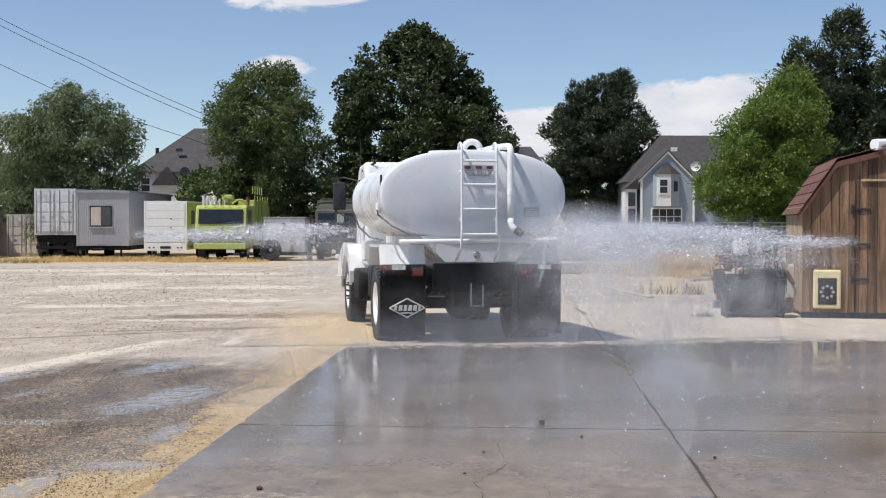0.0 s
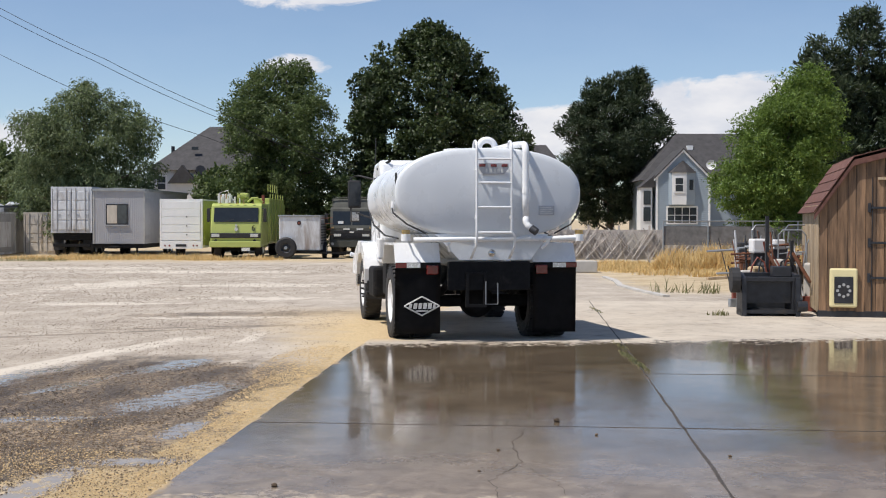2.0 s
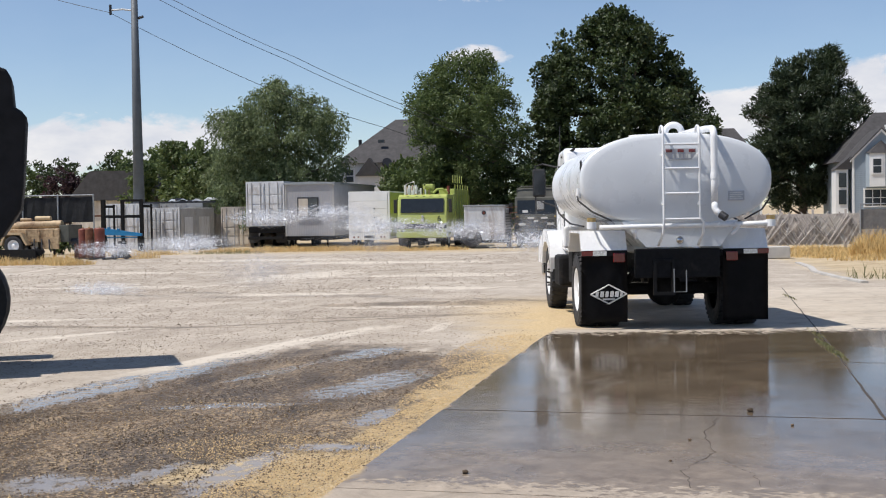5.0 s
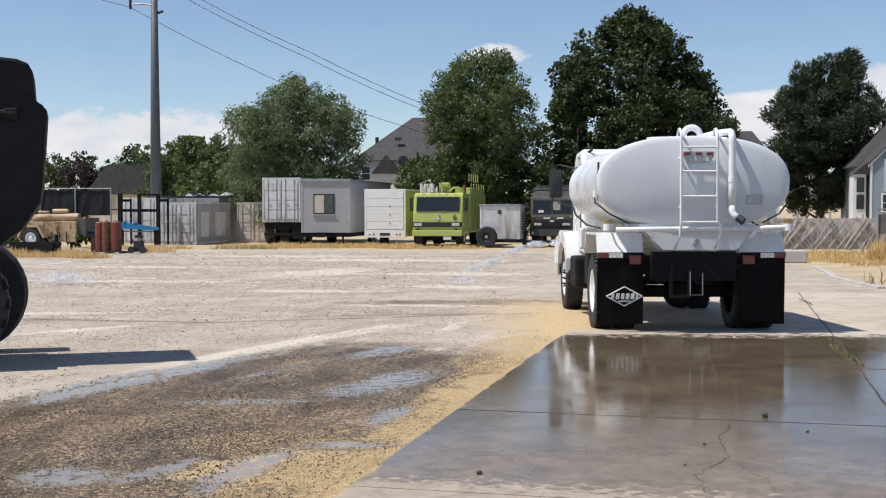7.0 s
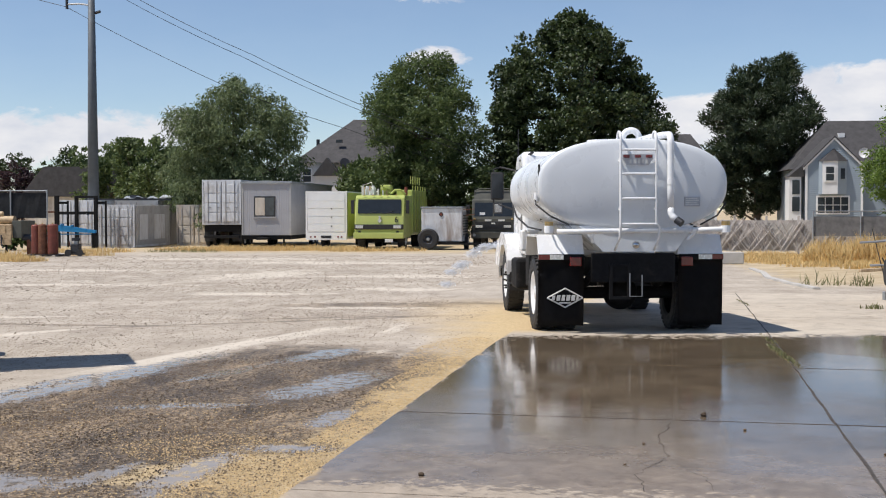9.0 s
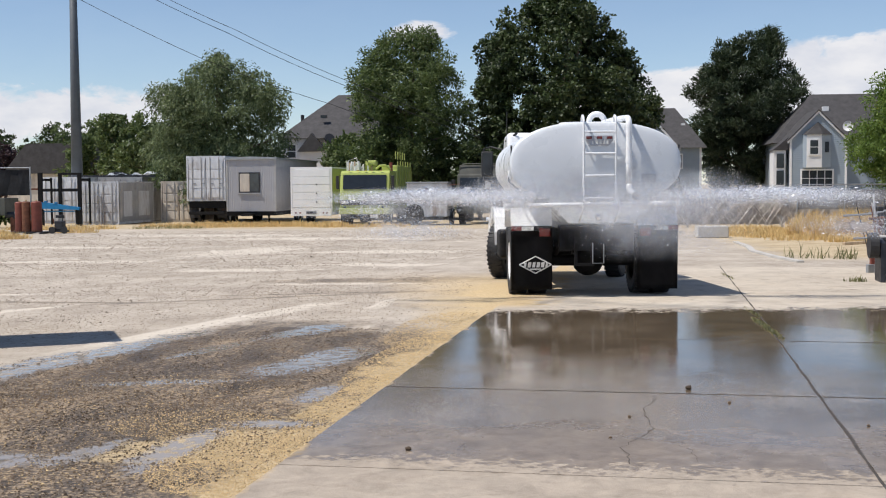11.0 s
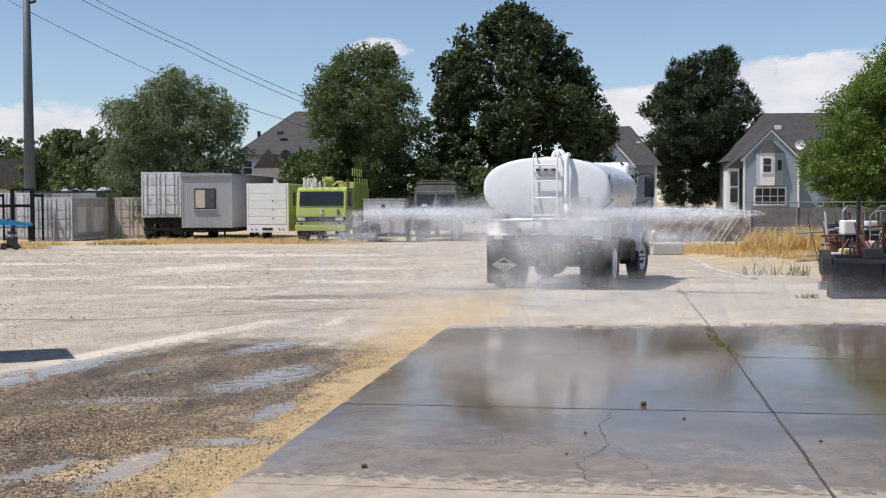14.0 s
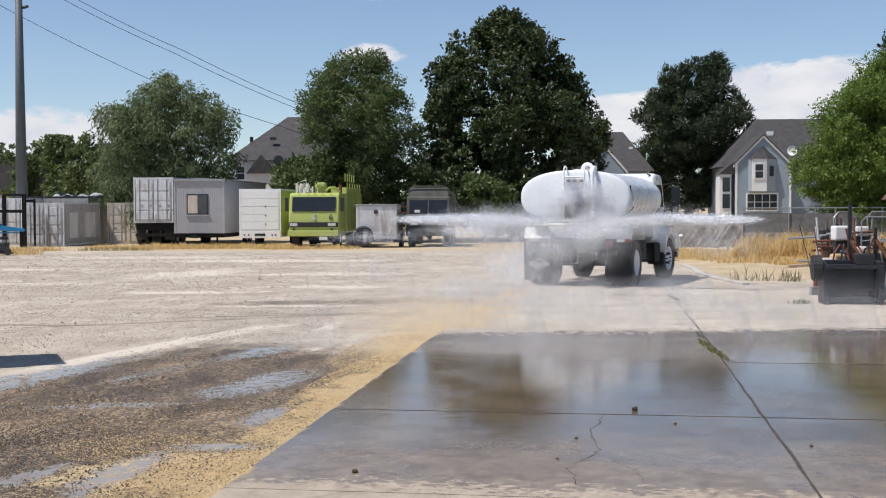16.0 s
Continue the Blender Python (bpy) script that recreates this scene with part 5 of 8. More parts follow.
def build_army_truck():
    a = thing("cargo_truck", pose(-6.65, 68, gz(68)), "dark olive cab-over cargo truck, dusty", "truck")
    prof = [(0.0, 0.75), (-0.04, 1.7), (0.22, 2.75), (0.35, 2.85), (1.9, 2.85), (1.9, 0.75)]
    bm = prism(bmesh.new(), prof, "x", 0.0, 2.44)
    bmesh.ops.bevel(bm, geom=[e for e in bm.edges if abs(e.verts[0].co.x - e.verts[1].co.x) < 0.01], offset=0.05, segments=2, affect="EDGES", profile=0.5)
    cab = part("cab", bm, "olive", a)
    for x0, x1 in ((0.15, 1.18), (1.26, 2.3)):
        part("windscreen", prism(bmesh.new(), [(0.02, 1.85), (0.20, 2.62), (0.18, 2.63), (-0.01, 1.85)], "x", x0, x1), "glass", cab)
    part("grille", bx(0.2, 2.24, -0.07, 0.0, 1.08, 1.55, bevel=0.02), "black", cab)
    for x in (0.42, 2.02):
        part("headlamp", bx(x - 0.2, x + 0.2, -0.1, -0.06, 1.22, 1.36), "chrome", cab)
    part("badge", bx(1.1, 1.34, -0.08, -0.06, 1.4, 1.5), "reflect", cab)
    for x in (0.75, 1.5):
        part("plate", bx(x, x + 0.36, -0.085, -0.06, 1.58, 1.68), "pale_mark", cab, "pale stencilled plate")
    for i in range(5):
        part("grille_slat", bx(0.28, 2.16, -0.085, -0.065, 1.11 + i * 0.07, 1.135 + i * 0.07), "charcoal", cab)
    for x in (0.16, 2.28):
        part("tow_shackle", cyl(bmesh.new(), (x, -0.30, 0.8), (x, -0.24, 0.8), 0.08, seg=12), "galv", a)
        part("marker_lamp", bx(x - 0.06, x + 0.06, -0.09, -0.04, 1.66, 1.76), "brass", cab)
    part("roof_rail", tube(bmesh.new(), [(0.1, 0.6, 2.85), (0.1, 0.6, 3.3), (0.4, 0.6, 3.42), (2.05, 0.6, 3.42), (2.34, 0.6, 3.3), (2.34, 0.6, 2.85)], 0.03, 7), "olive", a)
    part("papers", bx(0.45, 0.75, -0.02, 0.0, 1.93, 2.08), "trim", cab, "white paper behind the windscreen")
    part("bumper", bx(-0.02, 2.46, -0.25, -0.02, 0.62, 0.98, bevel=0.02), "olive", a)
    part("roof_hatch", prism(bmesh.new(), [(0.5, 2.85), (0.7, 3.35), (1.9, 3.35), (1.9, 2.85)], "x", 0.1, 2.3), "olive", a)
    part("cargo_bed", bx(0.02, 2.42, 2.1, 6.8, 1.2, 2.2, bevel=0.02), "olive", a)
    for i in range(5):
        part("bow", tube(bmesh.new(), [(0.05, 2.2 + i * 1.1, 2.2), (0.05, 2.2 + i * 1.1, 3.0), (0.5, 2.2 + i * 1.1, 3.3), (1.95, 2.2 + i * 1.1, 3.3), (2.4, 2.2 + i * 1.1, 3.0), (2.4, 2.2 + i * 1.1, 2.2)], 0.03, 6), "olive", a)
    for s, x in ((-1, -0.22), (1, 2.66)):
        part("mirror", bx(x - 0.1, x + 0.1, 0.1, 0.16, 1.9, 2.5, bevel=0.02), "black", cab)
        part("mirror_arm", cyl(bmesh.new(), (x, 0.15, 2.4), (1.22 + s * 1.2, 0.3, 2.5), 0.02, seg=6), "black", cab)
    for x, s in ((0.22, -1), (2.22, 1)):
        for y in (0.95, 4.6, 5.9):
            wheel(a, "wheel", pose(x, y, 0.55, 0, 0, 0 if s > 0 else 180), 0.38, 0.55)
    part("underbody", bx(0.5, 1.95, 0.3, 6.6, 0.6, 1.2), "frame", a)


build_army_truck()
ca = container("shipping_container", pose(-29.70, 70, gz(70)), 2.44, 6.1, 2.59, "cont_white", "white steel shipping container with grey side", side_mat="cont_grey")
for y0, y1 in ((0.8, 2.2), (3.3, 5.2)):
    part("repaint_patch", bx(2.452, 2.46, y0, y1, 0.45, 2.0), "cont_white", ca)
container("shipping_container", pose(-26.75, 76.0, gz(76)), 2.44, 6.1, 2.65, "cont_tan", "rust-stained tan shipping container with closed doors")
container("shipping_container", pose(-34.0, 74.0, gz(74)), 2.5, 6.1, 2.95, "cont_white", "weathered pale shipping container behind the rack")
container("shipping_container", pose(-31.35, 77.0, gz(77)), 3.0, 6.1, 2.95, "cont_grey", "weathered grey shipping container, scrap on its roof")


def build_rack():
    r = thing("steel_rack", pose(-31.4, 68, gz(68)), "black steel storage rack of heavy posts and beams", "rack")
    for x, w, h in ((0.0, 0.24, 3.10), (1.25, 0.18, 2.95), (2.42, 0.20, 2.95)):
        part("post", bx(x, x + w, 0.0, 0.2, 0.0, h, bevel=0.012), "frame", r)
    part("beam", bx(0.24, 2.42, 0.02, 0.18, 1.98, 2.16), "frame", r)
    part("beam", bx(1.25, 2.62, -0.01, 0.19, 2.95, 3.08), "frame", r)
    part("beam", bx(-1.2, 0.0, 0.04, 0.14, 2.08, 2.18), "rust", r)
    for x in (0.05, 2.44):
        part("side_beam", bx(x, x + 0.1, 0.2, 1.6, 2.6, 2.75), "frame", r)
        part("post", bx(x, x + 0.1, 1.6, 1.7, 0.0, 2.8), "frame", r)
    b = thing("blue_boom", pose(-31.0, 67.2, gz(67.2)), "long bright blue steel boom on dark legs", "boom")
    part("beam", prism(bmesh.new(), [(0.0, 1.00), (0.0, 1.28), (0.34, 1.36), (2.45, 1.06), (2.45, 0.90)], "y", 0.0, 0.2), "blue_paint", b)
    for x, z in ((0.02, 1.28), (0.34, 1.35), (0.95, 1.26)):
        part("clamp", bx(x, x + 0.14, -0.02, 0.2, z, z + 0.10, bevel=0.01), "blue_paint", b)
    part("lower_bar", bx(0.02, 2.3, 0.05, 0.14, 0.80, 0.86), "blue_paint", b)
    for x in (0.16, 2.2, 2.46):
        part("leg", bx(x, x + 0.12, 0.04, 0.16, 0.0, 0.92), "frame", b)


build_rack()


def build_barrels():
    for x, y, r, h, mt, lb in ((-24.42, 51.0, 0.20, 1.32, "rust_red", "tall dull red gas cylinder"), (-24.07, 50.9, 0.185, 1.34, "rust", "tall rust-brown gas cylinder"),
                               (-23.64, 51.0, 0.235, 1.34, "rust_red", "wide dark red gas cylinder")):
        d = thing("gas_cylinder", pose(x, y, gz(51) + 0.09), lb + " upright on a dark pallet", "gas cylinder", group="gas cylinders")
        bm = bmesh.new()
        for z0, z1, r0, r1 in ((0, 0.03, r * 0.92, r), (0.03, h - 0.06, r, r), (h - 0.06, h - 0.02, r, r * 0.86), (h - 0.02, h, r * 0.86, r * 0.4)):
            cyl(bm, (0, 0, z0), (0, 0, z1), r0, r1, seg=22, caps=z0 == 0 or z1 == h)
        part("body", bm, mt, d, smooth=False)
        part("foot_ring", cyl(bmesh.new(), (0, 0, 0.02), (0, 0, 0.07), r + 0.006, seg=22), "rust", d)
        part("valve", cyl(bmesh.new(), (0, 0, h - 0.01), (0, 0, h + 0.05), 0.035, seg=10), "brass", d)
    p = thing("pallet", pose(-24.05, 51.05, gz(51)) @ Matrix.Diagonal((1.3, 1.1, 1, 1)), "dark stained timber pallet under gas cylinders", "pallet")
    for i in range(5):
        part("deck_board", bx(-0.62, 0.66, -0.42 + i * 0.18, -0.28 + i * 0.18, 0.055, 0.085), "charcoal", p)
    for x in (-0.6, 0.0, 0.54):
        part("bearer", bx(x, x + 0.1, -0.42, 0.44, 0.0, 0.055), "charcoal", p)
    e = thing("small_engine", pose(-22.65, 51.2, gz(51.2)) @ Matrix.Scale(1.1, 4), "small grimy black engine on a wheeled skid", "engine")
    part("skid", bx(-0.28, 0.26, -0.22, 0.25, 0.06, 0.12), "charcoal", e)
    part("block", bx(-0.18, 0.16, -0.16, 0.18, 0.12, 0.50, bevel=0.03), "charcoal", e)
    part("air_filter", cyl(bmesh.new(), (0.0, 0, 0.62), (0.0, 0, 0.74), 0.17, seg=18), "charcoal", e)
    part("intake", cyl(bmesh.new(), (0.0, 0, 0.50), (0.0, 0, 0.62), 0.08, seg=12), "galv", e)
    part("flywheel", cyl(bmesh.new(), (0.02, -0.20, 0.32), (0.02, -0.15, 0.32), 0.14, seg=18), "charcoal", e)
    part("exhaust", tube(bmesh.new(), [(-0.18, 0, 0.38), (-0.27, 0, 0.42), (-0.29, 0, 0.60)], 0.03, 8), "rust", e)
    for x in (-0.24, 0.25):
        part("wheel", cyl(bmesh.new(), (x, -0.26, 0.14), (x, -0.18, 0.14), 0.14, seg=16), "black", e)


build_barrels()


def build_tan_trailer():
    t = thing("equipment_trailer", pose(-29.85, 53.0, gz(53)) @ Matrix.Scale(1.08, 4), "tan and brown camouflage trailer carrying long rolls, dusty", "trailer")
    part("body", bx(0.55, 2.95, 0.2, 1.7, 0.72, 1.30, bevel=0.03), "camo", t)
    for i in range(4):
        part("body_rib", bx(0.75 + i * 0.62, 0.80 + i * 0.62, 0.17, 0.2, 0.74, 1.28), "camo", t)
    part("long_roll", cyl(bmesh.new(), (0.85, 0.5, 1.46), (2.95, 0.5, 1.50), 0.17, seg=20), "camo", t)
    part("long_roll", cyl(bmesh.new(), (0.2, 0.9, 1.42), (1.3, 0.9, 1.42), 0.15, seg=18), "camo", t)
    part("top_roll", cyl(bmesh.new(), (1.72, 0.5, 1.76), (2.42, 0.5, 1.76), 0.10, seg=16), "tan_paint", t)
    part("top_roll", cyl(bmesh.new(), (1.0, 0.55, 1.72), (1.5, 0.55, 1.70), 0.07, seg=14), "camo", t)
    part("mud_guard", prism(bmesh.new(), [(0.30, 0.62), (0.52, 1.16), (1.32, 1.16), (1.62, 0.62), (1.52, 0.60), (1.26, 1.06), (0.58, 1.06), (0.40, 0.60)], "y", -0.12, 0.3), "tan_paint", t)
    wheel(t, "wheel", pose(0.95, 0.02, 0.58, 0, 0, -90), 0.28, 0.44)
    wheel(t, "wheel", pose(0.95, 1.75, 0.58, 0, 0, 90), 0.28, 0.44)
    part("axle", cyl(bmesh.new(), (0.95, 0.0, 0.58), (0.95, 1.7, 0.58), 0.06, seg=10), "frame", t)
    part("rear_box", bx(2.9, 3.35, 0.3, 1.6, 0.72, 1.46, bevel=0.02), "olive", t)
    part("tail_panel", bx(2.2, 2.95, 0.12, 0.19, 0.42, 0.95, bevel=0.01), "camo", t)
    for x in (0.4, 2.6):
        part("stand", bx(x, x + 0.08, 0.3, 0.38, 0.0, 0.74), "frame", t)
    for i in range(3):
        part("hose", tube(bmesh.new(), [(1.8 + 0.35 * i, 0.15, 0.85), (1.9 + 0.35 * i, -0.05, 0.5), (2.1 + 0.3 * i, -0.1, 0.30)], 0.035, 6), "black", t)
    k = thing("steel_skid", pose(-29.0, 49.6, gz(49.6)), "long black steel skid lying in dry grass", "skid")
    part("side_beam", bx(0.0, 3.0, 0.0, 0.10, 0.0, 0.52, bevel=0.015), "frame", k)
    part("side_beam", bx(0.0, 3.0, 0.7, 0.80, 0.0, 0.48, bevel=0.015), "frame", k)
    for x in (0.3, 1.4, 2.6):
        part("cross_beam", bx(x, x + 0.12, 0.1, 0.7, 0.2, 0.4), "frame", k)
    part("tow_eye", cyl(bmesh.new(), (0.9, -0.04, 0.36), (0.9, 0.0, 0.36), 0.07, seg=12), "galv", k)
    for i, (x, z, r) in enumerate(((-26.0, 0.50, 0.15), (-25.6, 0.42, 0.12), (-25.25, 0.16, 0.10))):
        q = thing("steel_drum_pipe", pose(x, 53.6, gz(53.6)), "short dark pipe section on rusty stand", "pipe", group="pipe sections")
        part("pipe", cyl(bmesh.new(), (-0.35, 0, z + 0.3), (0.3, 0.1, z + 0.3), r, seg=14), "charcoal" if i < 2 else "rust", q)
        part("stand", bx(-0.1, 0.1, -0.05, 0.12, 0.0, z + 0.3 - r * 0.6), "rust", q)


build_tan_trailer()


def build_roof_junk():
    j = thing("sheet_metal_pile", pose(-30.9, 77.6, gz(77) + 2.95), "bent bright sheet metal lying on the container roof", "scrap")
    rng = random.Random(12)
    for i in range(8):
        x, y, a = rng.uniform(0.0, 2.3), rng.uniform(-0.3, 1.2), rng.uniform(-0.5, 0.5)
        bm = prism(bmesh.new(), [(-0.35, 0.0), (0.0, 0.16 + 0.1 * rng.random()), (0.4, 0.05), (0.38, 0.02), (0.0, 0.12), (-0.33, -0.02)], "y", 0.0, 0.6)
        bmesh.ops.rotate(bm, verts=bm.verts, matrix=Matrix.Rotation(a, 3, "Z"))
        bmesh.ops.translate(bm, verts=bm.verts, vec=(x, y, 0.04 + 0.02 * i))
        part("sheet", bm, "bright_sheet" if i % 3 else "charcoal", j)
    part("timber", bx(-2.6, 3.4, -0.45, -0.3, 0.0, 0.13), "charcoal", j)


build_roof_junk()


def build_left_fence():
    f = thing("screen_fence", pose(-40.0, 63, gz(63)), "dark screen-cloth fence on steel posts", "fence")
    for i in range(6):
        x = i * 2.1
        part("post", cyl(bmesh.new(), (x, 0, 0), (x, 0, 3.3), 0.045, seg=8), "galv", f)
        if i < 5:
            bm = bmesh.new()
            n = 6
            for k in range(n):
                a, b = x + 2.1 * k / n, x + 2.1 * (k + 1) / n
                s0, s1 = 0.03 * math.sin(k * 1.9 + i), 0.03 * math.sin((k + 1) * 1.9 + i)
                q = [bm.verts.new(p) for p in ((a, 0.05 + s0, 1.75), (b, 0.05 + s1, 1.75), (b, 0.05 - s1, 3.15 - 0.03 * (k % 2)), (a, 0.05 - s0, 3.15))]
                bm.faces.new(q)
            bmesh.ops.solidify(bm, geom=bm.faces[:], thickness=0.01)
            part("screen_panel", bm, "dark_mesh", f)
    part("top_rail", cyl(bmesh.new(), (0, 0, 3.25), (10.5, 0, 3.25), 0.03, seg=8), "galv", f)


build_left_fence()


def build_pole():
    p = thing("utility_pole", pose(-31.95, 75, gz(75)), "tall tapered grey steel utility pole with side arm", "utility pole")
    part("shaft", cyl(bmesh.new(), (0, 0, 0), (0, 0, 19.5), 0.40, 0.17, seg=20), "pole_steel", p, smooth=True)
    arm = part("arm", tube(bmesh.new(), [(0, 0, 15.5), (-0.8, 0, 15.62), (-1.7, 0, 15.6)], 0.06, 8), "galv", p)
    part("insulator", cyl(bmesh.new(), (-1.65, 0, 15.3), (-1.65, 0, 15.95), 0.09, seg=10), "charcoal", arm)
    part("insulator", cyl(bmesh.new(), (0.25, 0, 15.0), (0.6, 0, 15.1), 0.09, seg=10), "charcoal", p)
    lines = (((-46.0, 75, 18.4), (-33.65, 75, 14.75), (-23.7, 76, 9.75), (-15.8, 78, 6.9), (-6, 80, 3.6)),
             ((-44.0, 74, 21.8), (-30.05, 75, 15.35), (-22.2, 76, 11.45), (-14.3, 77, 7.85), (-6, 78, 4.6)),
             ((-43.0, 74, 21.9), (-29.0, 75, 15.25), (-21.6, 76, 11.6), (-14.0, 77, 8.1), (-6, 78, 5.0)))
    for k, pts in enumerate(lines):
        w = thing("power_line", Matrix.Identity(4), "thin dark overhead cable running past the pole", "cable", group="overhead cables")
        out = []
        for a, b in zip(pts, pts[1:]):
            for i in range(6):
                f = i / 6
                out.append(Vector(a).lerp(Vector(b), f) - Vector((0, 0, 0.12 * 4 * f * (1 - f))))
        out.append(Vector(pts[-1]))
        part("cable", tube(bmesh.new(), out, 0.018, 5), "wire", w)


build_pole()

# ---- the machine parked at the near left ----
def build_loader():
    m = thing("wheel_loader", pose(-6.84, 11.0, 0, 0, 0, 27) @ Matrix.Scale(1.05, 4), "dark wheel loader with lugged tyre and grey panel", "loader")
    w = new("front_wheel")
    w.parent, w.matrix_basis = m, pose(-0.14, 0.0, 0.62, 0, 0, -90)
    bm = lathe_x(bmesh.new(), [(-0.2, 0.34), (-0.22, 0.42), (-0.2, 0.55), (-0.14, 0.58), (0.14, 0.58), (0.2, 0.55), (0.22, 0.42), (0.2, 0.34)], 40)
    for k in range(20):
        for s in (-1, 1):
            vs = box(bm, *sorted((s * 0.21, s * 0.01)), -0.045, 0.045, 0.55, 0.625)
            bmesh.ops.rotate(bm, verts=vs, cent=(0, 0, 0), matrix=Matrix.Rotation(2 * math.pi * (k + 0.5 * (s > 0)) / 20, 3, "X"))
    part("tyre", bm, "black", w, "deeply lugged black tyre")
    bm = lathe_x(bmesh.new(), [(0.19, 0.35), (0.20, 0.32), (0.10, 0.30), (0.06, 0.12), (0.10, 0.10), (0.10, 0.001)], 28)
    part("rim", bm, "galv", w, smooth=True)
    out = [(-1.6, 1.02), (-0.05, 1.02), (0.33, 1.12), (0.60, 1.32), (0.77, 1.58), (0.80, 1.80), (0.845, 2.48), (0.80, 2.54), (0.735, 2.58), (0.715, 2.86), (0.67, 2.94), (0.57, 2.98), (0.0, 3.03), (-1.6, 3.05)]
    bm = prism(bmesh.new(), out, "y", 0.15, 1.1)
    bmesh.ops.bevel(bm, geom=[e for e in bm.edges if abs(e.verts[0].co.y - e.verts[1].co.y) < 0.01], offset=0.03, segments=2, affect="EDGES", profile=0.5)
    body = part("hood", bm, "flap", m, "black moulded rear hood")
    part("hood_rib", cyl(bmesh.new(), (-1.2, 0.12, 2.50), (0.55, 0.12, 2.44), 0.04, seg=10), "flap", body)
    part("latch", bx(0.45, 0.58, 0.09, 0.16, 2.38, 2.5, bevel=0.02), "flap", body)
    pan = [(-1.6, 0.66), (-0.06, 0.68), (0.04, 1.0), (0.08, 1.25), (0.09, 1.8), (0.02, 1.98), (-0.1, 2.06), (-1.6, 2.1)]
    part("side_panel", prism(bmesh.new(), pan, "y", 0.0, 0.16), "galv", m, "grey painted side panel")
    part("chassis", bx(-1.7, 0.25, 0.3, 1.2, 0.45, 1.05, bevel=0.03), "frame", m)
    w2 = new("far_wheel")
    w2.parent, w2.matrix_basis = m, pose(0.0, 1.5, 0.62, 0, 0, 90)
    bm = lathe_x(bmesh.new(), [(-0.2, 0.34), (-0.22, 0.42), (-0.2, 0.58), (-0.14, 0.61), (0.14, 0.61), (0.2, 0.58), (0.22, 0.42), (0.2, 0.34)], 30)
    part("tyre", bm, "black", w2)


build_loader()

# ---- the right-hand side: barn, attachments, fence, houses ----
def build_barn():
    b = thing("barn_shed", pose(6.41, 20.9, gz(20.9), 0, 0, -12), "weathered brown gambrel-roofed wooden shed", "shed")
    W, D, eave, brk, top = 3.3, 3.4, 1.93, (0.55, 2.72), 3.0
    # gable front made of boards, each cut to the roof line

    def roof_z(x):
        x = min(x, W - x)
        return eave + (brk[1] - eave) * x / brk[0] if x < brk[0] else brk[1] + (top - brk[1]) * (x - brk[0]) / (W / 2 - brk[0])
    x, k = 0.0, 0
    while x < W - 0.01:
        w = min(0.135 + 0.02 * ((k * 7) % 3), W - x)
        bm = bmesh.new()
        a, c = x + 0.004, x + w - 0.004
        p = [(a, 0.10), (c, 0.10), (c, roof_z(c) - 0.02), (a, roof_z(a) - 0.02)]
        off = 0.004 * ((k * 5) % 3)
        prism(bm, p, "y", -0.022 - off, 0.0)
        part("board", bm, "barn_wood", b)
        x += w
        k += 1
    part("inner_wall", prism(bmesh.new(), [(0.02, 0.1), (W - 0.02, 0.1), (W - 0.02, eave - 0.03), (W - brk[0], brk[1] - 0.04), (W / 2, top - 0.04), (brk[0], brk[1] - 0.04), (0.02, eave - 0.03)], "y", 0.003, 0.05), "charcoal", b)
    part("skid", bx(-0.02, W + 0.02, -0.03, 0.08, -0.03, 0.11, bevel=0.01), "charcoal", b, "dark timber skid")
    # side boards
    y, k = 0.0, 0
    while y < D:
        w = min(0.15, D - y)
        part("side_board", bx(-0.025 - 0.004 * (k % 2), -0.002, y + 0.003, y + w - 0.003, 0.08, eave), "pale_wood", b)
        part("side_board", bx(W + 0.002, W + 0.025, y + 0.003, y + w - 0.003, 0.08, eave), "pale_wood", b)
        y += w
        k += 1
    part("back_wall", prism(bmesh.new(), [(0, 0.1), (W, 0.1), (W, eave), (W - brk[0], brk[1]), (W / 2, top), (brk[0], brk[1]), (0, eave)], "y", D - 0.05, D), "barn_wood", b)
    # roof in courses of shingles
    segs = (((-0.10, eave - 0.14), (brk[0], brk[1] + 0.03)), ((brk[0], brk[1] + 0.03), (W / 2, top + 0.03)))
    for mirror in (0, 1):
        for (x0, z0), (x1, z1) in segs:
            n = 5
            for i in range(n):
                a, c = i / n, (i + 1) / n + 0.02
                xa, za, xc, zc = x0 + (x1 - x0) * a, z0 + (z1 - z0) * a, x0 + (x1 - x0) * c, z0 + (z1 - z0) * c
                nx, nz = -(z1 - z0), x1 - x0
                L = math.hypot(nx, nz)
                nx, nz = nx / L, nz / L
                q = [(xa + nx * 0.022, za + nz * 0.022), (xc + nx * 0.006, zc + nz * 0.006), (xc, zc), (xa, za)]
                if mirror:
                    q = [(W - p[0], p[1]) for p in q]
                part("shingle_course", prism(bmesh.new(), q, "y", -0.12, D + 0.1), "barn_roof", b)
    part("ridge_cap", cyl(bmesh.new(), (W / 2 - 0.5, -0.1, top - 0.02), (W / 2 + 0.2, 0.5, top + 0.02), 0.10, seg=12), "trim", b, "white weathered ridge flashing")
    for x0, z0, x1, z1 in ((-0.10, eave - 0.14, brk[0], brk[1]), (brk[0], brk[1], W / 2, top)):
        part("barge_board", prism(bmesh.new(), [(x0, z0 - 0.02), (x0, z0 - 0.12), (x1, z1 - 0.12), (x1, z1 - 0.02)], "y", -0.11, -0.075), "barn_roof", b)
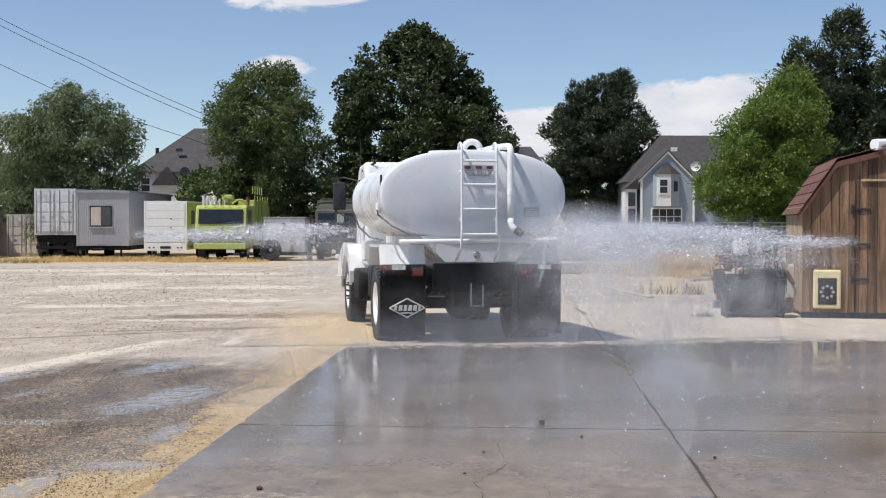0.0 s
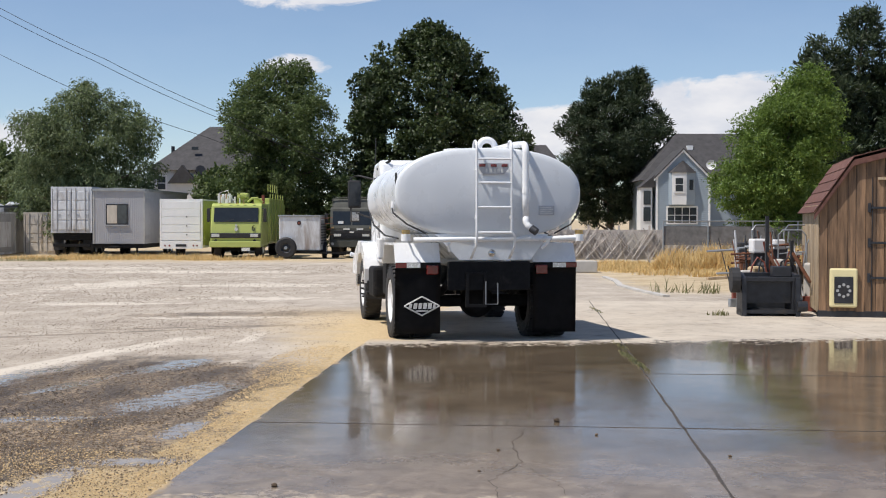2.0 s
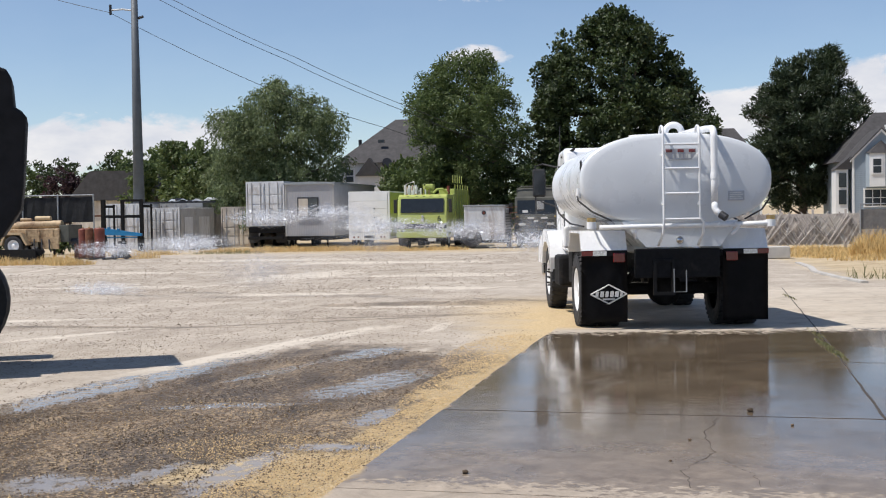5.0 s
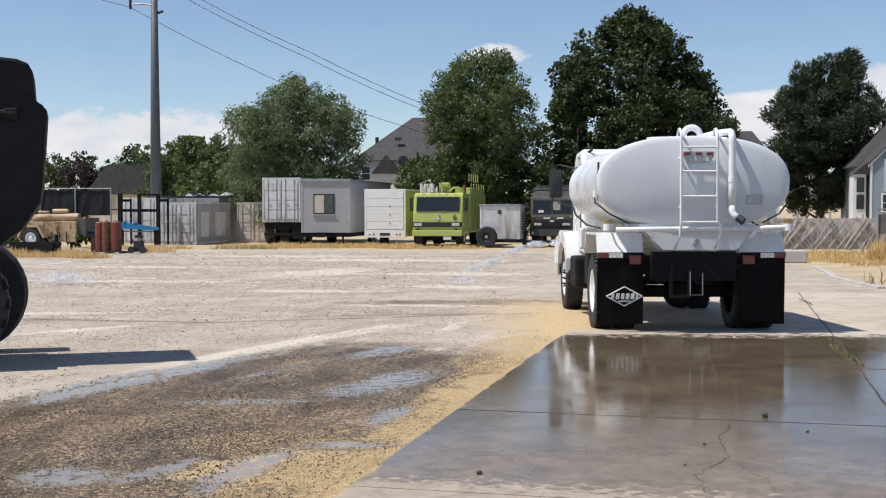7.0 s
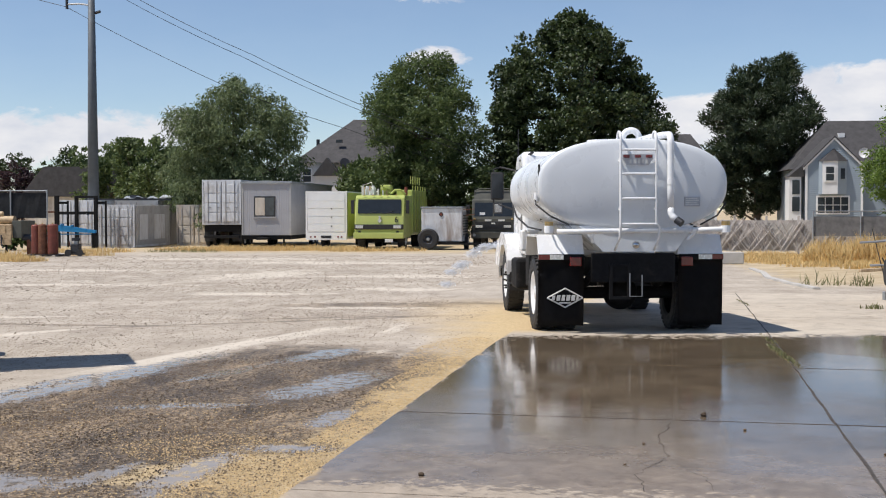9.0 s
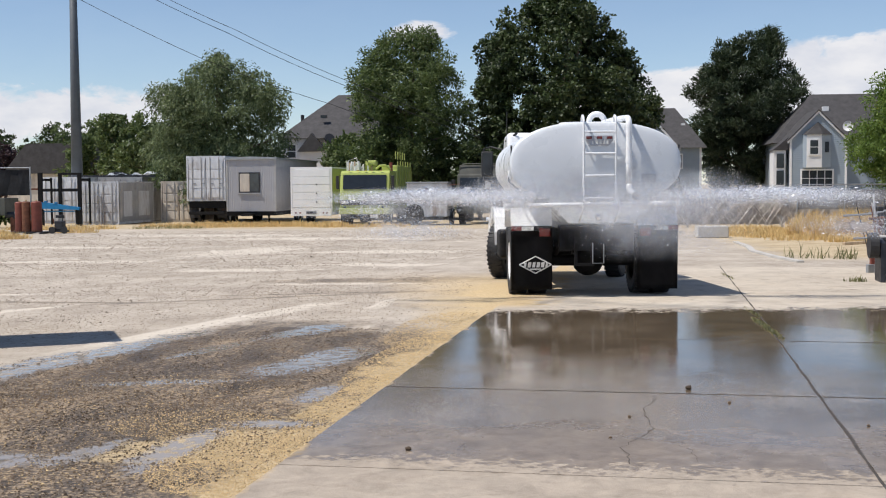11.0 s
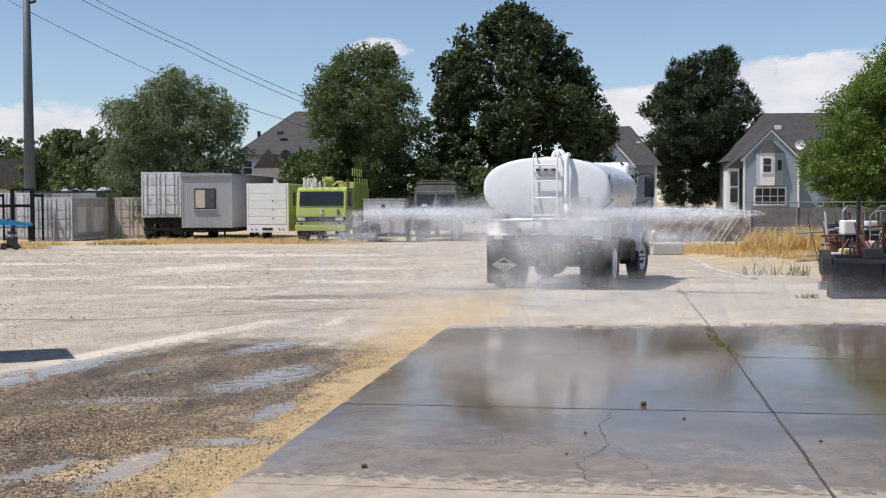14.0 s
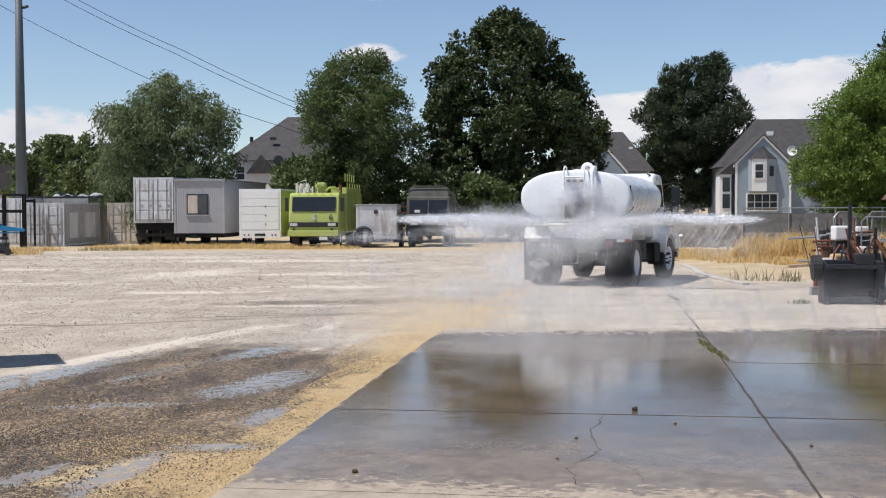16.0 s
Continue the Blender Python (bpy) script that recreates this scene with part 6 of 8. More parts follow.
    # strap hinges and door edge
    for z in (0.68, 1.28, 1.88):
        h = part("hinge", bx(0.83, 1.10, -0.05, -0.034, z - 0.02, z + 0.02, bevel=0.006), "charcoal", b, "black strap hinge")
        part("hinge_plate", bx(0.79, 0.84, -0.052, -0.034, z - 0.08, z + 0.08, bevel=0.004), "charcoal", h)
    part("door_gap", bx(0.855, 0.868, -0.038, -0.028, 0.12, 2.4), "charcoal", b)
    part("header_trim", bx(0.95, 2.4, -0.06, -0.03, 2.36, 2.40), "pale_wood", b)
    # cream fan housing set in the wall
    v = part("vent_housing", bx(0.17, 0.63, -0.10, -0.02, 0.17, 0.84, bevel=0.03), "cream", b, "cream square fan housing")
    part("vent_face", bx(0.245, 0.555, -0.112, -0.098, 0.24, 0.70, bevel=0.01), "charcoal", v)
    for k in range(8):
        a = 2 * math.pi * k / 8
        part("vent_blade", cyl(bmesh.new(), (0.40 + 0.10 * math.cos(a), -0.114, 0.46 + 0.10 * math.sin(a)), (0.40 + 0.10 * math.cos(a), -0.108, 0.46 + 0.10 * math.sin(a)), 0.026, seg=10), "cont_grey", v)
    part("hub", cyl(bmesh.new(), (0.40, -0.12, 0.46), (0.40, -0.108, 0.46), 0.05, seg=14), "black", v)


build_barn()


def build_attachments():
    k = thing("loader_bucket", pose(5.10, 21.0, gz(21), 0, 0, -4) @ Matrix.Diagonal((1.22, 1, 1, 1)), "black steel loader bucket lying on the slab", "bucket")
    part("back_plate", bx(0, 0.80, 0.45, 0.5, 0.0, 0.74, bevel=0.01), "charcoal", k)
    for x in (0.0, 0.75):
        part("side_plate", prism(bmesh.new(), [(-0.1, 0.0), (0.5, 0.0), (0.5, 0.74), (0.25, 0.74), (-0.05, 0.66)], "x", x, x + 0.06), "charcoal", k)
    part("floor_plate", bx(0, 0.80, -0.05, 0.5, 0.05, 0.11), "charcoal", k)
    part("top_bar", bx(-0.02, 0.82, 0.0, 0.14, 0.60, 0.68, bevel=0.01), "charcoal", k)
    part("mid_panel", bx(0.06, 0.75, 0.10, 0.14, 0.22, 0.60), "charcoal", k)
    part("hitch_box", bx(0.44, 0.70, 0.02, 0.3, 0.68, 0.86, bevel=0.015), "charcoal", k)
    part("rubber_tyre", cyl(bmesh.new(), (-0.14, 0.1, 0.62), (-0.02, 0.1, 0.62), 0.22, seg=20), "black", k)
    s = thing("sweeper_head", pose(5.97, 21.0, gz(21)), "dark steel machine part with small wheels", "machine part")
    part("body", bx(0, 0.16, -0.05, 0.6, 0.06, 0.72, bevel=0.01), "charcoal", s)
    part("pin", cyl(bmesh.new(), (0.05, -0.15, 0.18), (0.22, -0.15, 0.18), 0.09, seg=12), "charcoal", s)
    part("shaft", cyl(bmesh.new(), (0.12, -0.1, 0.30), (0.2, 0.4, 0.5), 0.05, seg=8), "galv", s)
    # pile of frames, pipes and rusty parts
    rng = random.Random(5)
    cols = ("charcoal", "galv", "cont_white", "charcoal", "rust", "rust_red")
    for i in range(64):
        x, y = 5.75 + rng.random() * 1.1, 22.3 + rng.random() * 2.4
        q = thing("scrap_bar", pose(x, y, gz(y)), "scrap steel bar leaning in a pile", "scrap", group="scrap pile")
        lean = (rng.uniform(-0.35, 0.35), rng.uniform(-0.2, 0.3))
        h = rng.uniform(0.5, 1.5)
        part("bar", cyl(bmesh.new(), (0, 0, 0), (lean[0], lean[1], h), rng.uniform(0.008, 0.022), seg=7), cols[i % 6], q)
        if i % 3 == 0:
            part("cross_piece", cyl(bmesh.new(), (lean[0] * 0.8 - 0.3, lean[1] * 0.8, h * 0.8), (lean[0] * 0.8 + 0.35, lean[1] * 0.8, h * 0.83), 0.025, seg=6), cols[(i + 1) % 6], q)
    for i in range(9):
        x, y = 6.0 + rng.random() * 0.7, 22.4 + rng.random() * 2.0
        q = thing("scrap_beam", pose(x, y, gz(y), 0, 0, rng.uniform(0, 180)), "rusty scrap beam lying across the pile", "scrap", group="scrap beams")
        part("beam", bx(-0.6, 0.6, -0.05, 0.05, 0.0, 0.1 + 0.5 * rng.random(), bevel=0.01), cols[(i * 2 + 1) % 6], q)
    for x, y, z, r in ((5.95, 23.2, 0.98, 0.13), (6.4, 23.4, 1.05, 0.09)):
        q = thing("plastic_tank", pose(x, y, gz(y)), "small white plastic tank among scrap", "tank")
        bm = bx(-1.2 * r, 1.1 * r, -r, r, z + 0.08, z + 0.08 + 2.1 * r, bevel=0.25 * r)
        bmesh.ops.rotate(bm, verts=bm.verts, cent=(0, 0, z + 0.08), matrix=Matrix.Rotation(0.12, 3, "Z"))
        part("shell", bm, "siding_white", q)
        part("cap", cyl(bmesh.new(), (-0.5 * r, 0, z + 0.06 + 2.1 * r), (-0.5 * r, 0, z + 0.12 + 2.1 * r), 0.3 * r, seg=12), "charcoal", q)
        part("stand", bx(-0.12, 0.12, -0.1, 0.1, 0, z + 0.08), "charcoal", q)
    for i, (x, y) in enumerate(((5.80, 22.0), (5.85, 22.2), (6.25, 22.0), (6.4, 22.5))):
        q = thing("mast", pose(x, y, gz(y)), "dark upright steel mast section", "mast", group="mast sections")
        part("upright", bx(-0.03, 0.03, -0.03, 0.03, 0, 1.75 - 0.22 * i, bevel=0.006), "charcoal", q)
        part("strut", cyl(bmesh.new(), (0, 0, 1.1), (0.28, -0.2, 0.55), 0.03, seg=7), "rust", q)

    # tubular frames, coiled hoses, pale castings and boards round the pile
    for x, y, w, h, z in ((6.25, 22.9, 0.5, 0.45, 1.05), (6.55, 23.6, 0.7, 0.6, 1.0), (6.0, 23.9, 0.45, 0.5, 1.1), (6.7, 22.6, 0.35, 0.8, 0.6)):
        q = thing("tube_frame", pose(x, y, gz(y), 0, 0, rng.uniform(-30, 30)), "bent grey tubular frame standing in the pile", "frame", group="tube frames")
        part("hoop", tube(bmesh.new(), [(0, 0, 0), (0, 0, z + h * 0.8), (0.08, 0, z + h), (w - 0.08, 0.05, z + h), (w, 0.05, z + h * 0.8), (w, 0.05, 0)], 0.014, 7), "galv", q)
        part("cross_tube", cyl(bmesh.new(), (0, 0, z), (w, 0.05, z + 0.05), 0.011, seg=7), "galv", q)
        part("cross_tube", cyl(bmesh.new(), (0, 0, z * 0.6), (w, 0.05, z * 0.5), 0.011, seg=7), "charcoal", q)
    for i in range(5):
        x, y = 5.45 + 0.22 * i, 21.9 + 0.25 * (i % 2)
        q = thing("hose_coil", pose(x, y, gz(y), 0, 0, 40 * i), "loose loop of reddish hydraulic hose", "hose", group="hose loops")
        part("hose", tube(bmesh.new(), [(0, 0, 0.55), (0.06, 0, 0.85), (0.16, 0.03, 1.0), (0.28, 0.03, 0.92), (0.33, 0, 0.7), (0.3, 0, 0.5), (0.22, 0, 0.0)], 0.017, 7), ("rust_red", "charcoal", "rust")[i % 3], q)
    for i in range(7):
        x, y = 5.55 + 0.2 * i, 22.5 + 0.15 * (i % 3)
        q = thing("casting", pose(x, y, gz(y), 0, 0, 25 * i), "pale dusty steel casting in the scrap pile", "scrap", group="castings")
        part("lump", bx(-0.12, 0.12, -0.1, 0.1, 0.0, 0.75 + 0.07 * (i * 5 % 4), bevel=0.045), ("concrete_wall", "tan_paint", "charcoal")[i % 3], q)
    q = thing("timber_beam", pose(7.9, 36.0, gz(36) + 0.05, 0, -3, 12), "long sun-bleached board lying on the ground", "timber")
    part("board", bx(-0.2, 2.6, -0.09, 0.09, 0.0, 0.09, bevel=0.01), "pale_wood", q)
    q = thing("engine_block", pose(10.9, 44.0, gz(44)), "black engine with bright chrome cover in the grass", "engine")
    part("block", bx(-0.35, 0.35, -0.25, 0.3, 0.45, 1.10, bevel=0.05), "charcoal", q)
    part("cover", cyl(bmesh.new(), (-0.12, -0.30, 0.90), (0.15, -0.30, 0.90), 0.10, seg=14), "chrome", q)
    part("pulley", cyl(bmesh.new(), (-0.2, -0.32, 0.66), (-0.2, -0.26, 0.66), 0.10, seg=14), "galv", q)
    part("stand", bx(-0.3, 0.3, -0.2, 0.25, 0.0, 0.45), "rust", q)
    q = thing("harrow_frame", pose(11.6, 43.0, gz(43), 0, 0, 6), "dark rusty harrow frame with tines in the grass", "harrow")
    for z in (0.35, 0.72):
        part("rail", bx(-0.9, 1.6, -0.04, 0.04, z, z + 0.07), "frame", q)
    for i in range(11):
        part("tine", cyl(bmesh.new(), (-0.85 + 0.24 * i, 0, 0.0), (-0.80 + 0.24 * i, 0.02, 0.95 - 0.1 * (i % 3)), 0.03, seg=6), "rust" if i % 2 else "frame", q)


build_attachments()


def build_fence():
    f = thing("lattice_fence", pose(2.4, 59.5, gz(59.5)), "weathered grey lattice fence panels on posts", "fence")
    rng = random.Random(8)
    for i in range(14):
        x = i * 1.5
        part("post", bx(x - 0.05, x + 0.05, -0.05, 0.05, 0, 1.75 + 0.1 * rng.random()), "fence_wood", f)
        bm = bmesh.new()
        for k in range(26):
            a = x + rng.uniform(-0.2, 1.5)
            sgn = 1 if k % 2 else -1
            y = -0.05 - 0.003 * k
            p0, p1 = Vector((a, y, 0.1)), Vector((a + sgn * rng.uniform(0.7, 1.2), y, rng.uniform(1.3, 1.75)))
            cyl(bm, p0, p1, rng.uniform(0.014, 0.024), seg=4)
        tagged(part("lattice_slats", bm, "fence_wood", f), kind="stuff")
        part("backing_panel", bx(x + 0.05, x + 1.45, 0.12, 0.15, 0.15, 1.42 + 0.06 * (i % 3)), "concrete_wall" if i % 3 == 1 else "fence_wood", f)
    w = thing("wall_east", pose(2.0, 66, gz(66)), "low grey boundary wall behind the fence", "wall", kind="structure")
    part("wall_panel", bx(0, 30, 0, 0.2, 0, 1.62), "fence_wood", w)
    c = thing("chain_fence", pose(9.6, 54, gz(54)), "chain-link fence panel with pipe frame", "fence")
    for i in range(6):
        part("post", cyl(bmesh.new(), (i * 2.0, 0, 0), (i * 2.0, 0, 2.0), 0.03, seg=8), "galv", c)
    part("top_rail", cyl(bmesh.new(), (0, 0, 1.98), (10, 0, 1.98), 0.025, seg=8), "galv", c)
    part("screen", bx(0, 10, 0.03, 0.04, 0.9, 1.75), "grey_mesh", c)
    b = thing("concrete_block", pose(4.9, 44, gz(44), 0, 0, 5), "square pale concrete barrier block", "barrier")
    part("block", bx(-0.55, 0.55, 0, 0.6, 0, 0.42, bevel=0.03), "concrete_wall", b)
    k = thing("kerb", Matrix.Identity(4), "low concrete kerb round the dry bed", "kerb", kind="structure")
    pts = ((4.95, 27.4), (4.75, 30.0), (4.7, 33.0), (5.0, 36.0), (5.1, 39.5))
    for a, c2 in zip(pts, pts[1:]):
        bm = bmesh.new()
        d = (Vector(c2) - Vector(a))
        n = Vector((d.y, -d.x)).normalized() * 0.08
        q = []
        for z in (0.0, 0.045):
            for p in (Vector(a) - n, Vector(a) + n, Vector(c2) + n, Vector(c2) - n):
                q.append(bm.verts.new((p[0], p[1], gz(p[1]) + z - 0.01)))
        for fidx in ((3, 2, 1, 0), (4, 5, 6, 7), (0, 1, 5, 4), (1, 2, 6, 5), (2, 3, 7, 6), (3, 0, 4, 7)):
            bm.faces.new([q[i] for i in fidx])
        part("kerb_stone", bm, "concrete_wall", k)


build_fence()


def siding(bm, x0, x1, y, z0, z1, peak=None, step=0.16):
    """Lapped horizontal boards; peak: (x, z) of a gable."""
    z = z0
    zt = peak[1] if peak else z1
    while z < zt - 0.02:
        zz = min(z + step, zt)
        a, b = x0, x1
        if peak and zz > z1:
            k = (zz - z1) / (peak[1] - z1)
            a, b = x0 + (peak[0] - x0) * k, x1 + (peak[0] - x1) * k
        if b - a > 0.05:
            q = [bm.verts.new(p) for p in ((a, y - 0.03, z), (b, y - 0.03, z), (b, y - 0.004, zz), (a, y - 0.004, zz))]
            bm.faces.new(q)
            q2 = [bm.verts.new(p) for p in ((a, y, z), (b, y, z), (b, y - 0.03, z), (a, y - 0.03, z))]
            bm.faces.new(q2)
        z = zz


def house_window(parent, x0, x1, y, z0, z1, cols=1, rows=2):
    w = part("window", bx(x0 - 0.09, x1 + 0.09, y - 0.06, y, z0 - 0.09, z1 + 0.09, bevel=0.01), "trim", parent, "white-framed window")
    for i in range(cols):
        for j in range(rows):
            a, b = x0 + (x1 - x0) * i / cols, x0 + (x1 - x0) * (i + 1) / cols
            c, d = z0 + (z1 - z0) * j / rows, z0 + (z1 - z0) * (j + 1) / rows
            part("pane", bx(a + 0.03, b - 0.03, y - 0.07, y - 0.055, c + 0.03, d - 0.03), "pane", w)
    return w


def build_house_right():
    g = gz(95)
    h = thing("house", pose(0, 95, g), "blue-grey two-storey house with bay window and dark roof", "house")
    zb = -g  # heights below are over the eye's ground
    part("wall", bx(16.4, 20.45, 0, 3.5, 0, 5.1 + zb), "siding_blue", h)
    bm = bmesh.new()
    siding(bm, 16.4, 20.45, 0.0, 0.0, 5.1 + zb, (18.4, 7.0 + zb))
    part("siding", bm, "siding_blue", h)
    part("gable", prism(bmesh.new(), [(16.4, 5.1 + zb), (20.45, 5.1 + zb), (18.4, 7.0 + zb)], "y", 0.0, 3.5), "siding_blue", h)
    for s, x0 in ((1, 16.15), (-1, 20.70)):
        z0, z1 = 4.86 + zb, 7.16 + zb
        q = [(x0, z0), (18.42, z1), (18.42, z1 - 0.26), (x0, z0 - 0.26)]
        part("barge_board", prism(bmesh.new(), q, "y", -0.16, 0.0), "trim", h)
        q = [(x0, z0 + 0.03), (18.42, z1 + 0.03), (18.42, z1 - 0.08), (x0, z0 - 0.08)]
        part("roof", prism(bmesh.new(), q, "y", -0.2, 4.5), "shingle", h)
    for x in (16.3, 20.4):
        part("corner_board", bx(x, x + 0.16, -0.06, 0.05, 0, 5.0 + zb), "trim", h)
    # main block behind with its big roof
    part("wall", bx(16.0, 27.0, 3.4, 12.0, 0, 5.0 + zb), "siding_blue", h)
    bm = bmesh.new()
    v = [bm.verts.new(p) for p in ((15.5, 3.0, 4.75 + zb), (27.5, 3.0, 4.75 + zb), (27.5, 12.4, 4.75 + zb), (15.5, 12.4, 4.75 + zb), (19.3, 7.7, 8.85 + zb), (27.5, 7.7, 8.85 + zb))]
    for fidx in ((0, 1, 5, 4), (2, 3, 4, 5), (3, 0, 4), (1, 2, 5), (3, 2, 1, 0)):
        bm.faces.new([v[i] for i in fidx])
    part("main_roof", bm, "shingle", h)
    part("roof_vent", bx(19.9, 20.4, 6.0, 6.4, 7.4 + zb, 7.75 + zb), "trim", h)
    part("dish_arm", cyl(bmesh.new(), (21.3, 2.9, 5.0 + zb), (21.2, 2.6, 5.9 + zb), 0.04, seg=6), "galv", h)
    bm = lathe_x(bmesh.new(), [(0.10, 0.40), (0.02, 0.2), (0.0, 0.001)], 18)
    bmesh.ops.rotate(bm, verts=bm.verts, matrix=Matrix.Rotation(radians(-115), 3, "Z"))
    bmesh.ops.translate(bm, verts=bm.verts, vec=(21.2, 2.6, 6.0 + zb))
    part("satellite_dish", bm, "trim", h)
    # upper bay with a hipped cap
    part("bay", prism(bmesh.new(), [(17.28, 0.0), (17.28, -0.25), (17.5, -0.55), (18.55, -0.55), (19.35, -0.05), (19.35, 0.0)], "z", 2.75 + zb, 5.25 + zb), "siding_blue", h)
    part("bay_face", bx(17.46, 18.58, -0.60, -0.55, 2.75 + zb, 5.25 + zb), "trim", h)
    house_window(h, 17.68, 18.32, -0.60, 3.75 + zb, 4.85 + zb)
    part("bay_side_pane", bx(18.85, 19.15, -0.40, -0.33, 3.9 + zb, 4.7 + zb), "pane", h)
    bm = bmesh.new()
    v = [bm.verts.new(p) for p in ((17.2, 0.0, 5.25 + zb), (17.4, -0.68, 5.25 + zb), (18.65, -0.68, 5.25 + zb), (19.5, 0.0, 5.25 + zb), (18.4, 0.0, 6.25 + zb))]
    for fidx in ((0, 1, 4), (1, 2, 4), (2, 3, 4), (3, 2, 1, 0)):
        bm.faces.new([v[i] for i in fidx])
    part("bay_roof", bm, "shingle", h)
    house_window(h, 17.20, 19.50, 0.0, 1.30 + zb, 2.55 + zb, 4, 2)
    # bay at the corner
    part("side_bay", bx(15.2, 16.1, 0.6, 2.5, 0, 4.1 + zb), "trim", h)
    part("side_bay_roof", prism(bmesh.new(), [(15.1, 4.1 + zb), (16.3, 4.1 + zb), (16.3, 5.1 + zb)], "y", 0.5, 2.6), "shingle", h)
    for z in (1.45, 2.75):
        part("side_pane", bx(15.42, 15.98, 0.54, 0.6, z + zb, z + 1.1 + zb), "pane", h)


build_house_right()


def build_house_left():
    g = gz(98)
    h = thing("house", pose(0, 98, g), "white-sided house with steep dark shingle roof", "house")
    zb = -g
    part("wall", bx(-24.0, -14.5, 0, 9, 0, 5.7 + zb), "siding_white", h)
    bm = bmesh.new()
    siding(bm, -24.0, -14.5, 0.0, 0.0, 5.7 + zb, step=0.2)
    part("siding", bm, "siding_white", h)
    bm = bmesh.new()
    v = [bm.verts.new(p) for p in ((-24.4, -0.5, 5.5 + zb), (-14.2, -0.5, 5.5 + zb), (-14.2, 9.5, 5.5 + zb), (-24.5, 9.5, 5.5 + zb), (-20.2, 4.5, 9.35 + zb), (-16.5, 4.5, 9.35 + zb))]
    for fidx in ((0, 1, 5, 4), (2, 3, 4, 5), (3, 0, 4), (1, 2, 5), (3, 2, 1, 0)):
        bm.faces.new([v[i] for i in fidx])
    part("roof", bm, "shingle", h)
    part("roof_window", bx(-21.0, -20.5, 0.9, 1.2, 7.2 + zb, 7.45 + zb), "pane", h)
    part("chimney_pipe", cyl(bmesh.new(), (-23.0, 3.0, 5.5 + zb), (-23.0, 3.0, 7.6 + zb), 0.15, seg=10), "charcoal", h)
    part("porch_gable", prism(bmesh.new(), [(-22.6, 4.4 + zb), (-20.2, 4.4 + zb), (-21.4, 5.9 + zb)], "y", -0.9, -0.1), "shingle", h)
    part("porch_wall", bx(-22.4, -20.4, -0.7, 0, 0, 4.4 + zb), "siding_white", h)
    house_window(h, -23.6, -22.9, 0, 3.9 + zb, 5.0 + zb)
    part("dish", cyl(bmesh.new(), (-20.0, -0.6, 5.4 + zb), (-19.9, -0.8, 5.5 + zb), 0.4, seg=16), "charcoal", h)


build_house_left()


def build_house_mid():
    g = gz(112)
    h = thing("house", pose(0, 96, -0.4), "blue-grey house with dark roof behind the trees", "house")
    h.scale = (0.87, 0.87, 0.87)
    zb = -g
    part("wall", bx(3.0, 11.2, 0, 8, -0.4, 4.9 + zb), "siding_blue", h)
    part("gable", prism(bmesh.new(), [(5.6, 3.0 + zb), (9.0, 3.0 + zb), (9.0, 5.0 + zb), (7.3, 6.9 + zb), (5.6, 5.0 + zb)], "y", -0.6, 0.2), "siding_blue", h)
    bm = bmesh.new()
    v = [bm.verts.new(p) for p in ((2.5, -0.5, 4.8 + zb), (11.7, -0.5, 4.8 + zb), (11.7, 8.5, 4.8 + zb), (2.5, 8.5, 4.8 + zb), (5.0, 4, 8.6 + zb), (9.2, 4, 8.6 + zb))]
    for fidx in ((0, 1, 5, 4), (2, 3, 4, 5), (3, 0, 4), (1, 2, 5), (3, 2, 1, 0)):
        bm.faces.new([v[i] for i in fidx])
    part("roof", bm, "shingle", h)
    for a, b in (((5.3, 4.75), (7.3, 7.05)), ((9.3, 4.75), (7.3, 7.05))):
        part("barge_board", prism(bmesh.new(), [(a[0], a[1] + zb), (b[0], b[1] + zb), (b[0], b[1] - 0.25 + zb), (a[0], a[1] - 0.25 + zb)], "y", -0.7, -0.55), "trim", h)
    part("corner_board", bx(11.05, 11.25, -0.05, 0.05, 0, 4.8 + zb), "trim", h)
    house_window(h, 8.9, 9.5, 0, 3.0 + zb, 4.2 + zb)
    part("vent", bx(9.6, 9.95, 2.0, 2.3, 6.8 + zb, 7.1 + zb), "trim", h)
    b = thing("house", pose(-46.2, 101, gz(101)), "low house with dark gabled roof", "house")
    part("wall", bx(-3.1, 3.4, 0, 7, 0, 3.6), "cont_tan", b)
    part("roof", prism(bmesh.new(), [(-3.4, 3.5), (3.6, 3.5), (3.2, 6.1), (-1.2, 6.1)], "y", -0.4, 7.4), "shingle", b)
    c = thing("house", pose(-36, 105, gz(105)), "white-gabled house hidden by leafy trees", "house")
    part("wall", bx(-2.5, 2.5, 0, 6, 0, 4.6), "siding_white", c)
    part("roof", prism(bmesh.new(), [(-3.0, 4.5), (3.0, 4.5), (0, 6.8)], "y", -0.3, 6.3), "shingle", c)
    for s in (-1, 1):
        part("barge_board", prism(bmesh.new(), [(s * 3.1, 4.45), (0, 6.85), (0, 6.6), (s * 3.1, 4.2)], "y", -0.42, -0.3), "trim", c)


build_house_mid()

